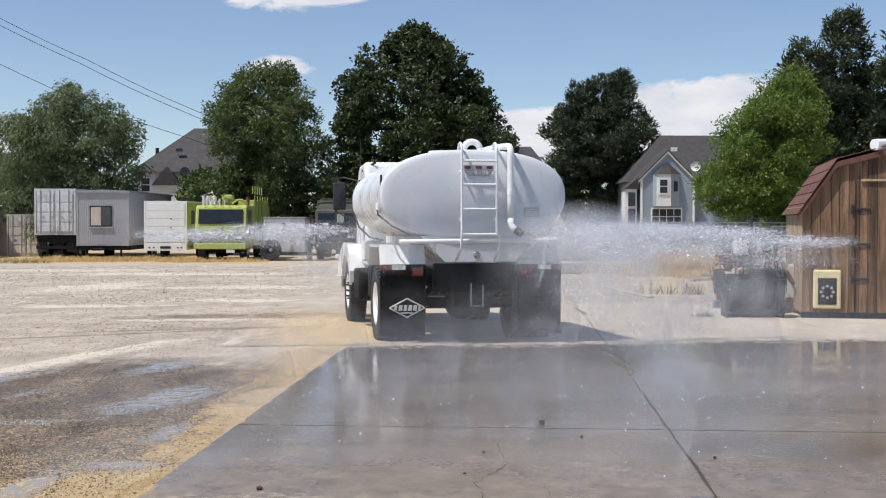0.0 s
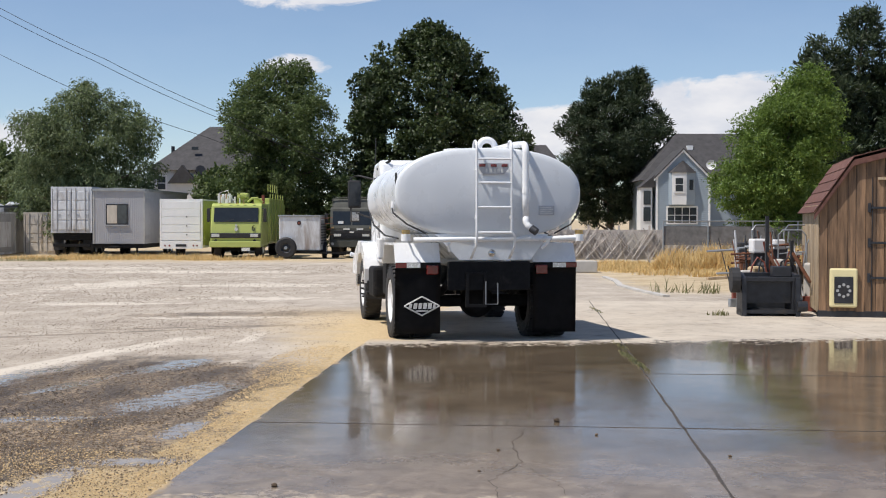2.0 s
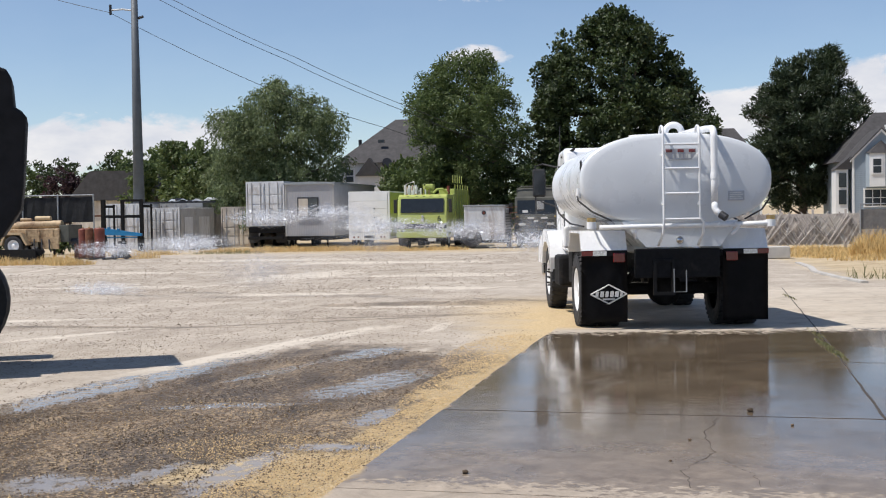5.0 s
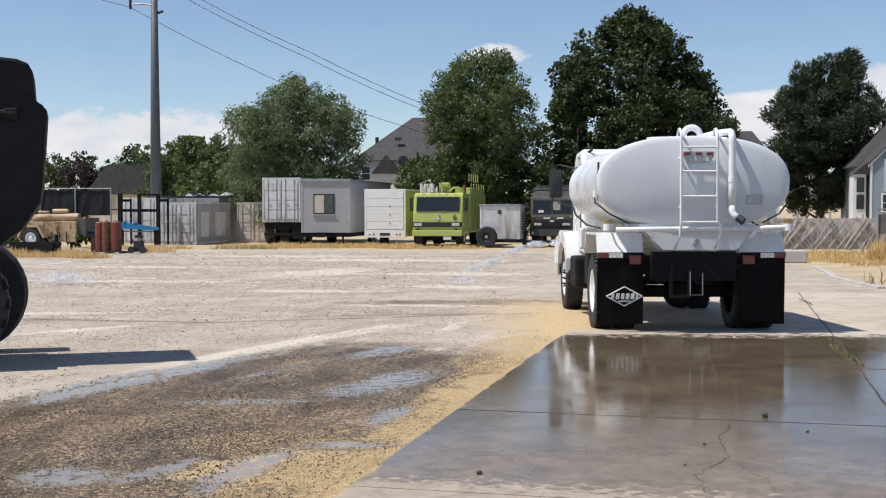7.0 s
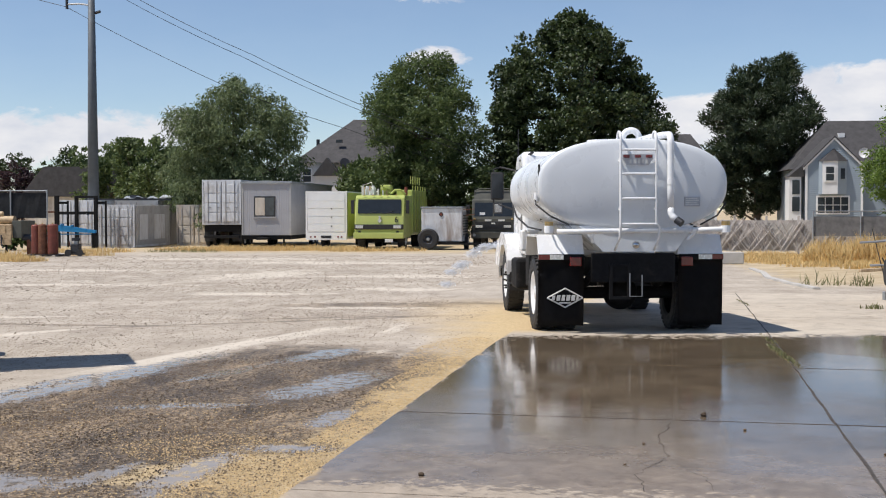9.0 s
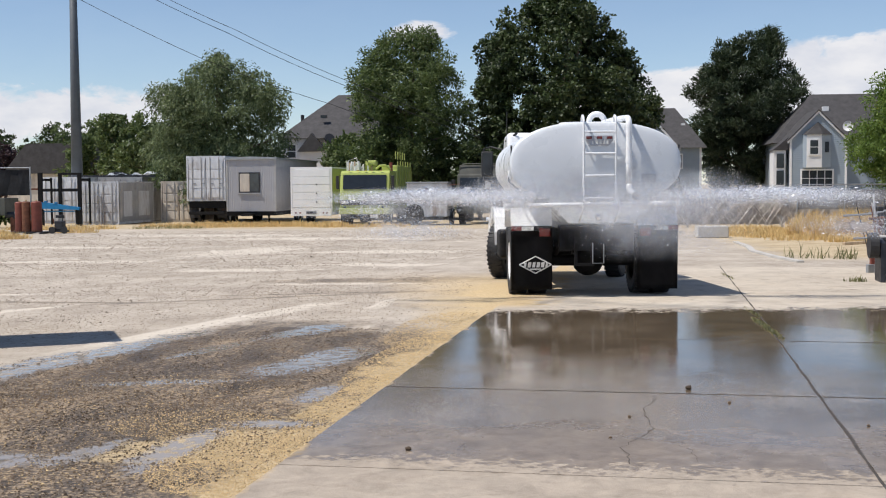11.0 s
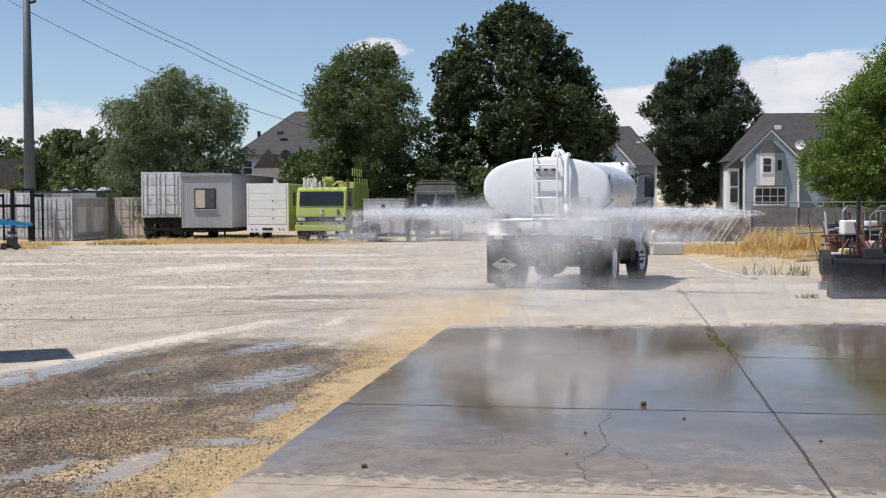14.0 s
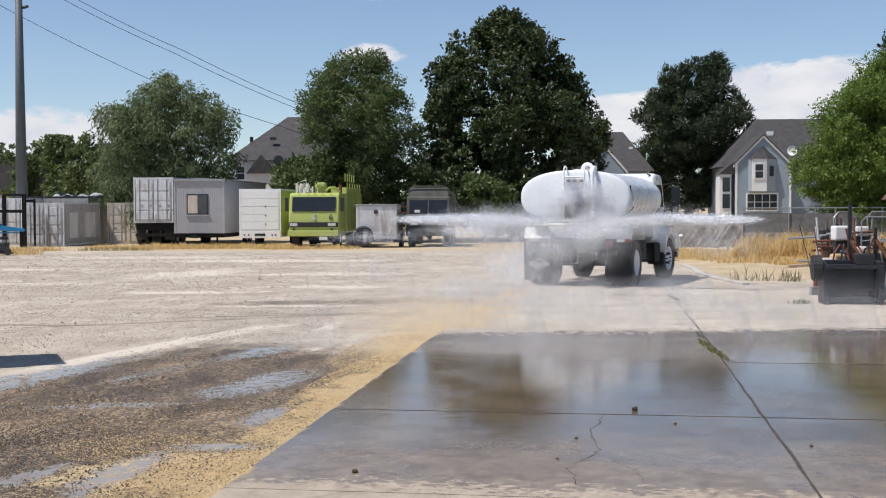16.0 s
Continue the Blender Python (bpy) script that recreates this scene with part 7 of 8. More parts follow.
# ---- trees, grass, gravel ----
def quads_mesh(name, centres, dirs, ups, lens, wids):
    """One mesh of many bent leaf blades: two quads each."""
    n = len(centres)
    side = np.cross(dirs, ups)
    side /= np.linalg.norm(side, axis=1, keepdims=True) + 1e-9
    nor = np.cross(side, dirs)
    L, Wd = lens[:, None], wids[:, None]
    a = centres - side * Wd * 0.5
    b = centres + side * Wd * 0.5
    mid = centres + dirs * L * 0.55 + nor * L * 0.10
    tip = centres + dirs * L - nor * L * 0.06
    v = np.stack([a, b, mid + side * Wd * 0.55, mid - side * Wd * 0.55, tip], axis=1).reshape(-1, 3)
    idx = np.arange(n) * 5
    quads = np.stack([idx, idx + 1, idx + 2, idx + 3], axis=1)
    tris = np.stack([idx + 3, idx + 2, idx + 4], axis=1)
    me = bpy.data.meshes.new(name)
    me.vertices.add(len(v))
    me.vertices.foreach_set("co", v.ravel().astype(np.float32))
    nl = n * 7
    loops = np.empty((n, 7), dtype=np.int32)
    loops[:, :4], loops[:, 4:] = quads, tris
    me.loops.add(nl)
    me.loops.foreach_set("vertex_index", loops.ravel())
    starts = (np.arange(n)[:, None] * 7 + np.array([0, 4])).ravel().astype(np.int32)
    me.polygons.add(2 * n)
    me.polygons.foreach_set("loop_start", starts)
    me.update(calc_edges=True)
    return me


def unit(v):
    return v / (np.linalg.norm(v, axis=1, keepdims=True) + 1e-9)


def crown_points(rng, blobs, n, shell=0.55):
    """Leaf places in lumpy blobs (x, y, z, rx, ry, rz): more near the surface, with clumps and gaps."""
    vol = np.array([b[3] * b[4] * b[5] for b in blobs]) ** 0.75
    pick = rng.choice(len(blobs), n, p=vol / vol.sum())
    B = np.array(blobs)[pick]
    d = unit(rng.normal(size=(n, 3)))
    r = (shell + (1 - shell) * rng.random(n) ** 0.7)
    return B[:, :3] + d * r[:, None] * B[:, 3:], d


def tree(name, x, y, blobs, trunk_r, leaf, n, size, label, droop=0.0, clump=26, needle=False, seed=1, wid=0.5, crad=None):
    """blobs are over the tree's foot. Leaves stand in clumps on the blobs' surface."""
    rng = np.random.default_rng(seed)
    t = thing(name, pose(x, y, gz(y)), label, "tree")
    top = max(b[2] for b in blobs)
    rnd = random.Random(seed)
    bm = bmesh.new()
    pts = [(0, 0, -0.1)]
    steps = 6
    for i in range(1, steps + 1):
        pts.append((rnd.uniform(-0.2, 0.2) * i / 3, rnd.uniform(-0.2, 0.2), top * 0.95 * i / steps))
    for i in range(steps):
        cyl(bm, pts[i], pts[i + 1], trunk_r * (1 - i / (steps + 0.5)), trunk_r * (1 - (i + 1) / (steps + 0.5)), seg=9, caps=False)
    part("trunk", bm, "bark", t)
    for k, b in enumerate(blobs[:9]):
        z0 = max(0.8, min(b[2] - 0.8 * b[5], top * 0.6))
        j = min(steps - 1, int(z0 / (top * 0.95) * steps))
        q = Vector(pts[j]).lerp(Vector(pts[j + 1]), 0.5)
        bm = cyl(bmesh.new(), q, Vector(b[:3]), trunk_r * 0.36, 0.03, seg=6, caps=False)
        part("limb", bm, "bark", t)
    # many sub-clumps give an uneven outline
    m = max(1, n // clump)
    c, d = crown_points(rng, blobs, m, 0.5)
    keep = c[:, 2] > 0.25
    c, d = c[keep], d[keep]
    m = len(c)
    rad = (crad or size * 1.7) * rng.uniform(0.6, 1.3, m)
    who = np.repeat(np.arange(m), clump)
    off = unit(rng.normal(size=(len(who), 3))) * (rad[who] * rng.random(len(who)) ** 0.45)[:, None] * np.array([1.0, 1.0, 0.75])
    p = c[who] + off
    out = unit(d[who] * 0.7 + rng.normal(size=(len(who), 3)) * 0.7 + np.array([0, 0, -droop]))
    if needle:
        out = unit(d[who] * np.array([1, 1, 0.2]) + rng.normal(size=(len(who), 3)) * 0.55 + np.array([0, 0, 0.55]))
    up = rng.normal(size=(len(who), 3)) + np.array([0, 0, 1.2])
    ln = size * rng.uniform(0.6, 1.35, len(who))
    me = quads_mesh("crown", p, out, unit(up), ln, ln * wid * rng.uniform(0.7, 1.3, len(who)))
    me.materials.append(M[leaf])
    cr = new("crown", me)
    cr.parent = t
    return t


def lumps(rng, core, k, spread, size):
    """Satellite blobs round a core blob, to break its outline."""
    out = [(core[0], core[1], core[2], core[3] * 0.86, core[4] * 0.86, core[5] * 0.86)]
    for _ in range(k):
        d = Vector((rng.gauss(0, 1), rng.gauss(0, 0.8), rng.gauss(0.15, 0.9))).normalized()
        far = spread * rng.uniform(0.72, 1.10)
        out.append((core[0] + d.x * core[3] * far, core[1] + d.y * core[4] * far, core[2] + d.z * core[5] * far,
                    core[3] * size * rng.uniform(0.5, 1.25), core[4] * size * rng.uniform(0.5, 1.25), core[5] * size * rng.uniform(0.5, 1.25)))
    return out


def lobed(rng, profile, n, r, tall=1.3, depth=0.9):
    """Crown of n upright lobes set round an outline of (height, left, right) rows, over a thin core."""
    out = []
    rows = sorted(profile)
    zs = [p[0] for p in rows]

    def span(z):
        return float(np.interp(z, zs, [p[1] for p in rows])), float(np.interp(z, zs, [p[2] for p in rows]))
    wide = max(p[2] - p[1] for p in rows)
    while len(out) < n:
        z = rng.uniform(zs[0], zs[-1])
        a, c = span(z)
        if rng.random() > 0.25 + 0.75 * (c - a) / wide:
            continue
        q = r * rng.uniform(0.6, 1.25)
        w, t = max(0.05, (c - a) / 2 - 0.75 * q), rng.uniform(0, 2 * math.pi)
        f = rng.uniform(0.80, 1.04)
        out.append(((a + c) / 2 + f * w * math.cos(t), f * w * depth * math.sin(t), z - 0.75 * q * tall * (z > 0.75 * zs[-1]), q, q, q * tall))
    for z in np.linspace(zs[0] + 1.0, zs[-1] - 1.8, 6):
        a, c = span(z)
        out.append(((a + c) / 2, 0, float(z), (c - a) * 0.33, (c - a) * 0.30, 1.6))
    return out


R1 = random.Random(3)
b = lobed(R1, ((1.6, -4.2, 4.2), (3.4, -4.3, 4.3), (5.2, -4.5, 4.9), (6.7, -4.8, 5.2), (7.9, -4.5, 5.0), (9.0, -3.9, 4.1), (10.1, -2.2, 3.5), (11.1, -1.0, 2.9)), 90, 0.95, 1.0)
tree("willow_tree", -23.7, 79, b, 0.45, "leaf_willow", 90000, 0.19, "broad grey-green willow behind the trailers", droop=0.9, seed=11, wid=0.28, crad=0.5)
b = lobed(R1, ((1.2, -3.0, 3.8), (3.3, -2.8, 3.9), (4.9, -3.3, 3.9), (7.1, -4.0, 4.1), (8.7, -4.4, 3.7), (10.2, -4.3, 3.2), (11.7, -3.4, 2.8), (12.9, -1.5, 1.7)), 100, 0.95, 0.9)
tree("leafy_tree", -10.9, 81, b, 0.5, "leaf_mid", 90000, 0.17, "tall rounded green tree behind the fire truck", seed=12, wid=0.38, crad=0.45)
b = lobed(R1, ((1.0, -6.6, 5.0), (3.4, -7.2, 5.3), (5.0, -7.4, 6.0), (7.0, -7.2, 6.4), (9.0, -6.7, 6.3), (11.0, -6.6, 5.2), (13.0, -5.5, 3.6), (14.5, -4.6, 2.9), (16.2, -1.5, 0.2)), 190, 0.95, 1.45)
tree("oak_tree", -0.6, 86, b, 0.6, "leaf_oak", 120000, 0.20, "very tall dark green broad tree", seed=13, wid=0.6, crad=0.42)
b = lobed(R1, ((2.2, -3.0, 2.4), (4.1, -3.6, 2.9), (5.5, -4.2, 4.1), (7.5, -5.3, 5.0), (9.0, -5.5, 5.8), (10.5, -5.0, 5.1), (12.4, -3.8, 4.3), (13.9, -2.6, 3.8), (15.4, 1.2, 2.8)), 130, 0.85, 0.8, 1.0)
b += [(-2.0, 0, 13.6, 0.5, 0.5, 0.9), (-1.6, 0, 14.2, 0.3, 0.3, 0.5), (2.1, 0, 14.6, 0.8, 0.8, 1.1), (2.2, 0, 15.4, 0.35, 0.35, 0.5), (5.5, 0, 9.4, 0.6, 0.5, 0.4)]
tree("pine_tree", 14.4, 107, b, 0.4, "needle", 90000, 0.34, "dark green spreading pine tree", needle=True, seed=14, wid=0.18, crad=0.42)
b = lobed(R1, ((1.4, -2.6, 2.0), (3.2, -3.0, 2.2), (4.2, -3.1, 2.4), (5.3, -2.8, 2.8), (6.3, -2.1, 3.1), (7.4, -1.4, 2.8), (8.4, 0.2, 2.4), (9.3, 0.9, 1.9)), 120, 0.62, 1.0, 0.9)
tree("locust_tree", 15.3, 56, b, 0.28, "leaf_bright", 95000, 0.13, "bright yellow-green feathery tree by the fence", droop=0.25, seed=15, wid=0.34, crad=0.34)
for x, h, sd in ((23.6, 14.0, 16), (26.6, 16.2, 17), (29.5, 14.6, 18)):
    b = []
    n = 15
    for i in range(n):
        z = 1.8 + i * (h - 2.0) / n
        w = 3.3 * (1 - (i / (n + 0.7)) ** 1.5) + 0.45
        for k in range(5):
            a = 1.9 * i + k * 1.257 + R1.uniform(-0.3, 0.3)
            f = R1.uniform(0.5, 1.0)
            b.append((f * w * math.cos(a), f * w * math.sin(a), z + R1.uniform(-0.4, 0.5), w * 0.32, w * 0.32, R1.uniform(0.4, 0.75)))
    tree("pine_tree", x, 76 + (sd % 3), b, 0.36, "needle", 52000, 0.32, "tall dark pine tree behind the shed", needle=True, seed=sd, wid=0.22, crad=0.5)
# smaller trees and shrubs far left, and filling behind the parked row
small = ((-36.9, 96, 2.6, 9.0, "leaf_mid", "leafy tree", 9000), (-40.5, 99, 2.4, 7.6, "leaf_mid", "leafy tree", 8000), (-33.5, 92, 2.7, 8.2, "leaf_mid", "leafy tree", 9000),
         (-31.0, 90, 2.5, 6.6, "leaf_willow", "leafy tree", 9000), (-44.0, 110, 3.4, 8.6, "leaf_mid", "leafy tree", 8000), (-49.5, 112, 3.6, 7.6, "leaf_mid", "leafy tree", 7000),
         (-56.5, 115, 4.2, 8.6, "leaf_oak", "leafy tree", 7000), (-52.6, 106, 2.2, 6.6, "leaf_purple", "purple-leaved tree", 4000), (-61.0, 112, 4.4, 8.4, "leaf_mid", "leafy tree", 6000),
         (-15.4, 84, 2.6, 6.3, "leaf_mid", "shrub", 11000), (-13.4, 80, 2.2, 5.6, "leaf_mid", "shrub", 9000), (-6.2, 79, 2.3, 5.0, "leaf_oak", "shrub", 9000),
         (-2.6, 80, 2.2, 4.4, "leaf_mid", "shrub", 8000), (2.2, 82, 2.2, 4.2, "leaf_oak", "shrub", 8000), (5.0, 84, 1.7, 3.4, "leaf_oak", "shrub", 6000),
         (22.0, 68, 2.4, 5.0, "leaf_bright", "leafy tree", 9000), (19.6, 62, 2.0, 4.4, "leaf_bright", "leafy tree", 9000), (-28.2, 84, 2.0, 5.0, "leaf_mid", "shrub", 7000),
         (-52.0, 116, 2.6, 8.6, "leaf_oak", "leafy tree", 6000), (31.0, 70, 3.5, 8.0, "leaf_mid", "leafy tree", 6000))
for i, (x, y, w, h, leaf, nm, n) in enumerate(small):
    b = lumps(R1, (0, 0, h * 0.58, w, w, h * 0.40), 10, 0.85, 0.42)
    tree("shrub" if nm == "shrub" else "leafy_tree", x, y, b, 0.16, leaf, int(n * 1.2), 0.23, {"shrub": "bushy green shrub behind the parked row", "purple-leaved tree": "dark purple-leaved small tree", "leafy tree": "mid-green leafy tree in the distance"}[nm], seed=30 + i)


def grass(name, label, regions, mat, seed, wid=0.012):
    """Upright blades in patches: x, y, rx, ry, count, height."""
    rng = np.random.default_rng(seed)
    P, L = [], []
    for x, y, rx, ry, n, h in regions:
        a, r = rng.random(n) * 2 * math.pi, np.sqrt(rng.random(n))
        px, py = x + rx * r * np.cos(a), y + ry * r * np.sin(a)
        pz = -SLOPE * np.clip(py - 14, 0, 60) - 0.01
        P.append(np.stack([px, py, pz], axis=1))
        L.append(h * rng.uniform(0.45, 1.2, n) * (1 - 0.4 * r))
    P, L = np.concatenate(P), np.concatenate(L)
    d = unit(rng.normal(size=(len(P), 3)) * np.array([0.3, 0.3, 0.05]) + np.array([0.06, 0, 1]))
    up = unit(rng.normal(size=(len(P), 3)) + np.array([0, -1.0, 0]))
    me = quads_mesh(name, P, d, up, L, np.full(len(P), wid) * rng.uniform(0.6, 1.6, len(P)))
    me.materials.append(M[mat])
    tagged(new(name, me), label, "grass", kind="stuff")


grass("dry_grass", "tall dry straw-coloured grass along the yard's edge",
      [(R1.uniform(8.2, 16.5), R1.uniform(42.5, 53), R1.uniform(0.35, 0.9), R1.uniform(0.4, 0.9), 620, R1.uniform(0.55, 1.25)) for _ in range(44)]
      + [(R1.uniform(6.2, 12), R1.uniform(40, 56), R1.uniform(0.5, 1.2), R1.uniform(0.5, 1.0), 300, R1.uniform(0.12, 0.35)) for _ in range(26)]
      + [(-27 + 2.4 * i, 58.2 + 0.9 * (i % 3) + (4 if -3 < i - 4 < 6 else 0), 1.6, 1.2, 520, 0.34) for i in range(8)]
      + [(-20.5 + 1.7 * i, 66.4 - 0.6 * (i % 2), 1.1, 0.9, 450, 0.38) for i in range(5)] + [(-25.6 + 1.3 * i, 44.2 + 0.6 * (i % 3), 0.9, 0.9, 420, 0.36) for i in range(4)] + [(-22.6, 52.6, 1.2, 0.7, 320, 0.4), (-25.4, 50.2, 0.9, 0.6, 300, 0.4), (-28.2, 49.0, 1.4, 0.5, 420, 0.45)], "dry_grass", 4, 0.016)
grass("weed_tufts", "thin dry green weeds in slab cracks", [(5.95, 29.2, 0.6, 0.25, 60, 0.42), (5.2, 29.4, 0.3, 0.2, 20, 0.5), (6.3, 28.9, 0.25, 0.2, 26, 0.4), (2.10, 13.7, 0.05, 1.2, 260, 0.05), (2.2, 15.4, 0.05, 0.8, 90, 0.04), (2.75, 22.5, 0.05, 0.9, 60, 0.05),
                                                     (4.75, 21.2, 0.2, 0.2, 60, 0.14), (-20.6, 59.4, 2.0, 0.5, 300, 0.3)], "weed", 6, 0.012)
for i, (x, y) in enumerate([(-37.5 + 2.2 * i, 62.0) for i in range(4)]):
    tree("hedge_shrub", x, y, lumps(R1, (0, 0, 0.75, 1.25, 0.6, 0.55), 5, 0.8, 0.5), 0.06, "leaf_mid", 2600, 0.2, "low green hedge shrub before the screen fence", seed=70 + i)


PUDDLES = ((-2.42, 10.9, 0.34, 1.25, -17), (-2.02, 9.15, 0.15, 0.5, -8), (-3.0, 13.2, 0.30, 0.9, -20), (-4.75, 10.6, 0.26, 2.6, -15.5), (-2.47, 7.15, 0.20, 0.8, -4),
           (-2.08, 7.95, 0.42, 0.16, 5), (-3.5, 6.7, 0.42, 0.30, 0), (-3.0, 7.0, 0.12, 0.5, -20), (-5.0, 12.0, 0.25, 5.0, -15.5))


def pebbles(name, label, regions, mat, seed):
    """Small faceted stones in patches: x, y, rx, ry, turn, count, size."""
    rng = np.random.default_rng(seed)
    base = np.array([(1, 0, 0), (-1, 0, 0), (0, 1, 0), (0, -1, 0), (0, 0, 0.75), (0, 0, -0.75)], dtype=float)
    tri = np.array([(0, 2, 4), (2, 1, 4), (1, 3, 4), (3, 0, 4)])
    V, F, at = [], [], 0
    for x, y, rx, ry, turn, n, s in regions:
        a, r = rng.random(n) * 2 * math.pi, np.sqrt(rng.random(n))
        lx, ly = rx * r * np.cos(a), ry * r * np.sin(a)
        c, k = math.cos(radians(turn)), math.sin(radians(turn))
        px, py = x + lx * c - ly * k, y + lx * k + ly * c
        ok = (px - PAD0[0]) * E_U[0] + (py - PAD0[1]) * E_U[1] < -0.01 + 0.05 * rng.normal(size=n)
        for qx, qy, ax, ay, tn in PUDDLES:
            cc, kk = math.cos(radians(tn)), math.sin(radians(tn))
            e1, e2 = ((px - qx) * cc + (py - qy) * kk) / ax, ((py - qy) * cc - (px - qx) * kk) / ay
            ok &= (e1 * e1 + e2 * e2) > 0.15 + 0.5 * rng.random(n)
        px, py = px[ok], py[ok]
        m = len(px)
        sz = s * rng.lognormal(0, 0.35, m)
        ang = rng.random(m) * 6.28
        v = base[None] * (sz[:, None, None] * rng.uniform(0.6, 1.25, (m, 6, 1)))
        vx = v[:, :, 0] * np.cos(ang)[:, None] - v[:, :, 1] * np.sin(ang)[:, None]
        vy = v[:, :, 0] * np.sin(ang)[:, None] + v[:, :, 1] * np.cos(ang)[:, None]
        V.append(np.stack([vx + px[:, None], vy + py[:, None], v[:, :, 2] + sz[:, None] * 0.3 - 0.012 - SLOPE * np.clip(py - 14, 0, 60)[:, None]], axis=2).reshape(-1, 3))
        F.append((tri[None] + (np.arange(m) * 6)[:, None, None] + at).reshape(-1, 3))
        at += m * 6
    me = bpy.data.meshes.new(name)
    me.from_pydata(np.concatenate(V).tolist(), [], np.concatenate(F).tolist())
    me.materials.append(M[mat])
    tagged(new(name, me), label, "gravel", kind="stuff")


pebbles("wet_gravel", "loose wet dark gravel scattered over the yard",
        [(-3.5, 10.4, 1.5, 3.2, -20, 14000, 0.0055), (-3.9, 7.4, 2.4, 1.8, 0, 17000, 0.005), (-2.3, 8.6, 0.7, 2.0, -5, 3000, 0.0055), (-5.2, 9.6, 1.6, 1.4, 0, 3500, 0.0055), (-4.0, 14.5, 3.0, 2.0, 20, 1200, 0.006), (-8, 16, 5, 4, 0, 1200, 0.006)],
        "pebble_dark", 21)
pebbles("tan_gravel", "loose tan gravel washed along the slab's edge",
        [(-1.95, 6.8, 0.55, 0.8, 0, 9000, 0.0045), (-1.70, 8.6, 0.25, 1.6, -4, 7000, 0.0045), (-1.65, 11.2, 0.28, 2.0, -5, 5000, 0.0055), (-1.6, 13.6, 0.45, 1.8, -4, 4000, 0.0055), (-2.6, 7.9, 0.6, 0.5, 0, 2500, 0.0045),
         (-3.4, 8.0, 1.8, 2.0, 0, 6000, 0.0045)], "pebble_tan", 22)
pebbles("dry_gravel", "loose dry brown stones strewn over the yard",
        [(-6.0, 16.0, 3.6, 3.6, 0, 5200, 0.0065), (-9.0, 22.0, 6.5, 6.0, 0, 9000, 0.009), (-11.0, 32.0, 9.0, 8.0, 0, 9000, 0.013), (-3.6, 19.5, 1.9, 3.0, 0, 2600, 0.007), (-7.0, 12.6, 1.6, 2.2, 0, 2200, 0.006),
         (-13.0, 46.0, 11.0, 9.0, 0, 4500, 0.018)], "pebble_mid", 23)
for i, (x, y, s) in enumerate(((0.86, 9.48, 0.026), (-1.03, 7.15, 0.020), (0.35, 8.3, 0.012), (1.1, 8.9, 0.012), (0.2, 7.6, 0.010), (1.9, 8.1, 0.012))):
    bm = bmesh.new()
    bmesh.ops.create_icosphere(bm, subdivisions=2, radius=s)
    for v in bm.verts:
        v.co *= 1 + 0.35 * noise.noise(v.co * 60 + Vector((i * 3.1, 0, 0)))
        v.co.z *= 0.65
        v.co += Vector((x, y, s * 0.55))
    tagged(part("stone", bm, "pebble_dark"), "small dark stone lying on the wet slab", "stone", group="loose stones")

# ---- what moves ----
# rear axle of the truck: seconds, x, y, heading to the left in degrees
DRIVE = [(0.0, 0.39, 16.76, 10.1), (9.2, 0.39, 16.76, 10.1), (9.7, 0.37, 16.85, 10.4), (10.2, 0.33, 17.25, 10.4), (10.7, 0.23, 17.95, 9.2), (11.1, 0.15, 18.75, 6.8),
         (11.5, 0.08, 19.59, 4.0), (12.0, 0.05, 20.56, 0.6), (12.5, 0.06, 21.5, -3.8), (13.0, 0.14, 22.4, -7.0), (13.5, 0.24, 23.3, -9.9), (14.0, 0.45, 24.17, -13.7),
         (14.5, 0.67, 25.02, -16.1), (15.0, 0.89, 25.85, -17.0), (15.5, 1.13, 26.68, -17.5), (16.0, 1.36, 27.53, -17.9)]


def truck_pose(x, y, h):
    a = radians(h)
    dip = 0.0 if y < 10 else math.degrees(math.atan((gz(y + 3.75 * math.cos(a)) - gz(y)) / 3.75))
    return pose(x, y, gz(y), dip, 0, h)


def truck_at(t):
    for a, b in zip(DRIVE, DRIVE[1:]):
        if t <= b[0]:
            k = (t - a[0]) / (b[0] - a[0])
            return [a[i] + (b[i] - a[i]) * k for i in (1, 2, 3)]
    return list(DRIVE[-1][1:])



# ---- water: clusters of droplets that fly from the nozzles ----
def droplet_mesh(name, n, sx, sy, sz, size, seed, streak=1.0):
    """A loose cloud of tiny droplets about its origin, longer along x for streak > 1."""
    rng = np.random.default_rng(seed)
    d = rng.normal(size=(n, 3))
    d /= np.linalg.norm(d, axis=1, keepdims=True)
    c = d * (rng.random(n) ** 0.55)[:, None] * np.array([sx, sy, sz])
    sz_ = size * rng.lognormal(0, 0.4, n)
    v = rng.normal(size=(n, 4, 3)) * 0.62 * sz_[:, None, None]
    v[:, :, 0] *= streak
    v = (v + c[:, None, :]).reshape(-1, 3)
    f = (np.array([(0, 1, 2), (1, 3, 2)])[None] + (np.arange(n) * 4)[:, None, None]).reshape(-1, 3)
    me = bpy.data.meshes.new(name)
    me.from_pydata(v.tolist(), [], f.tolist())
    me.materials.append(M["water_drop"])
    return me


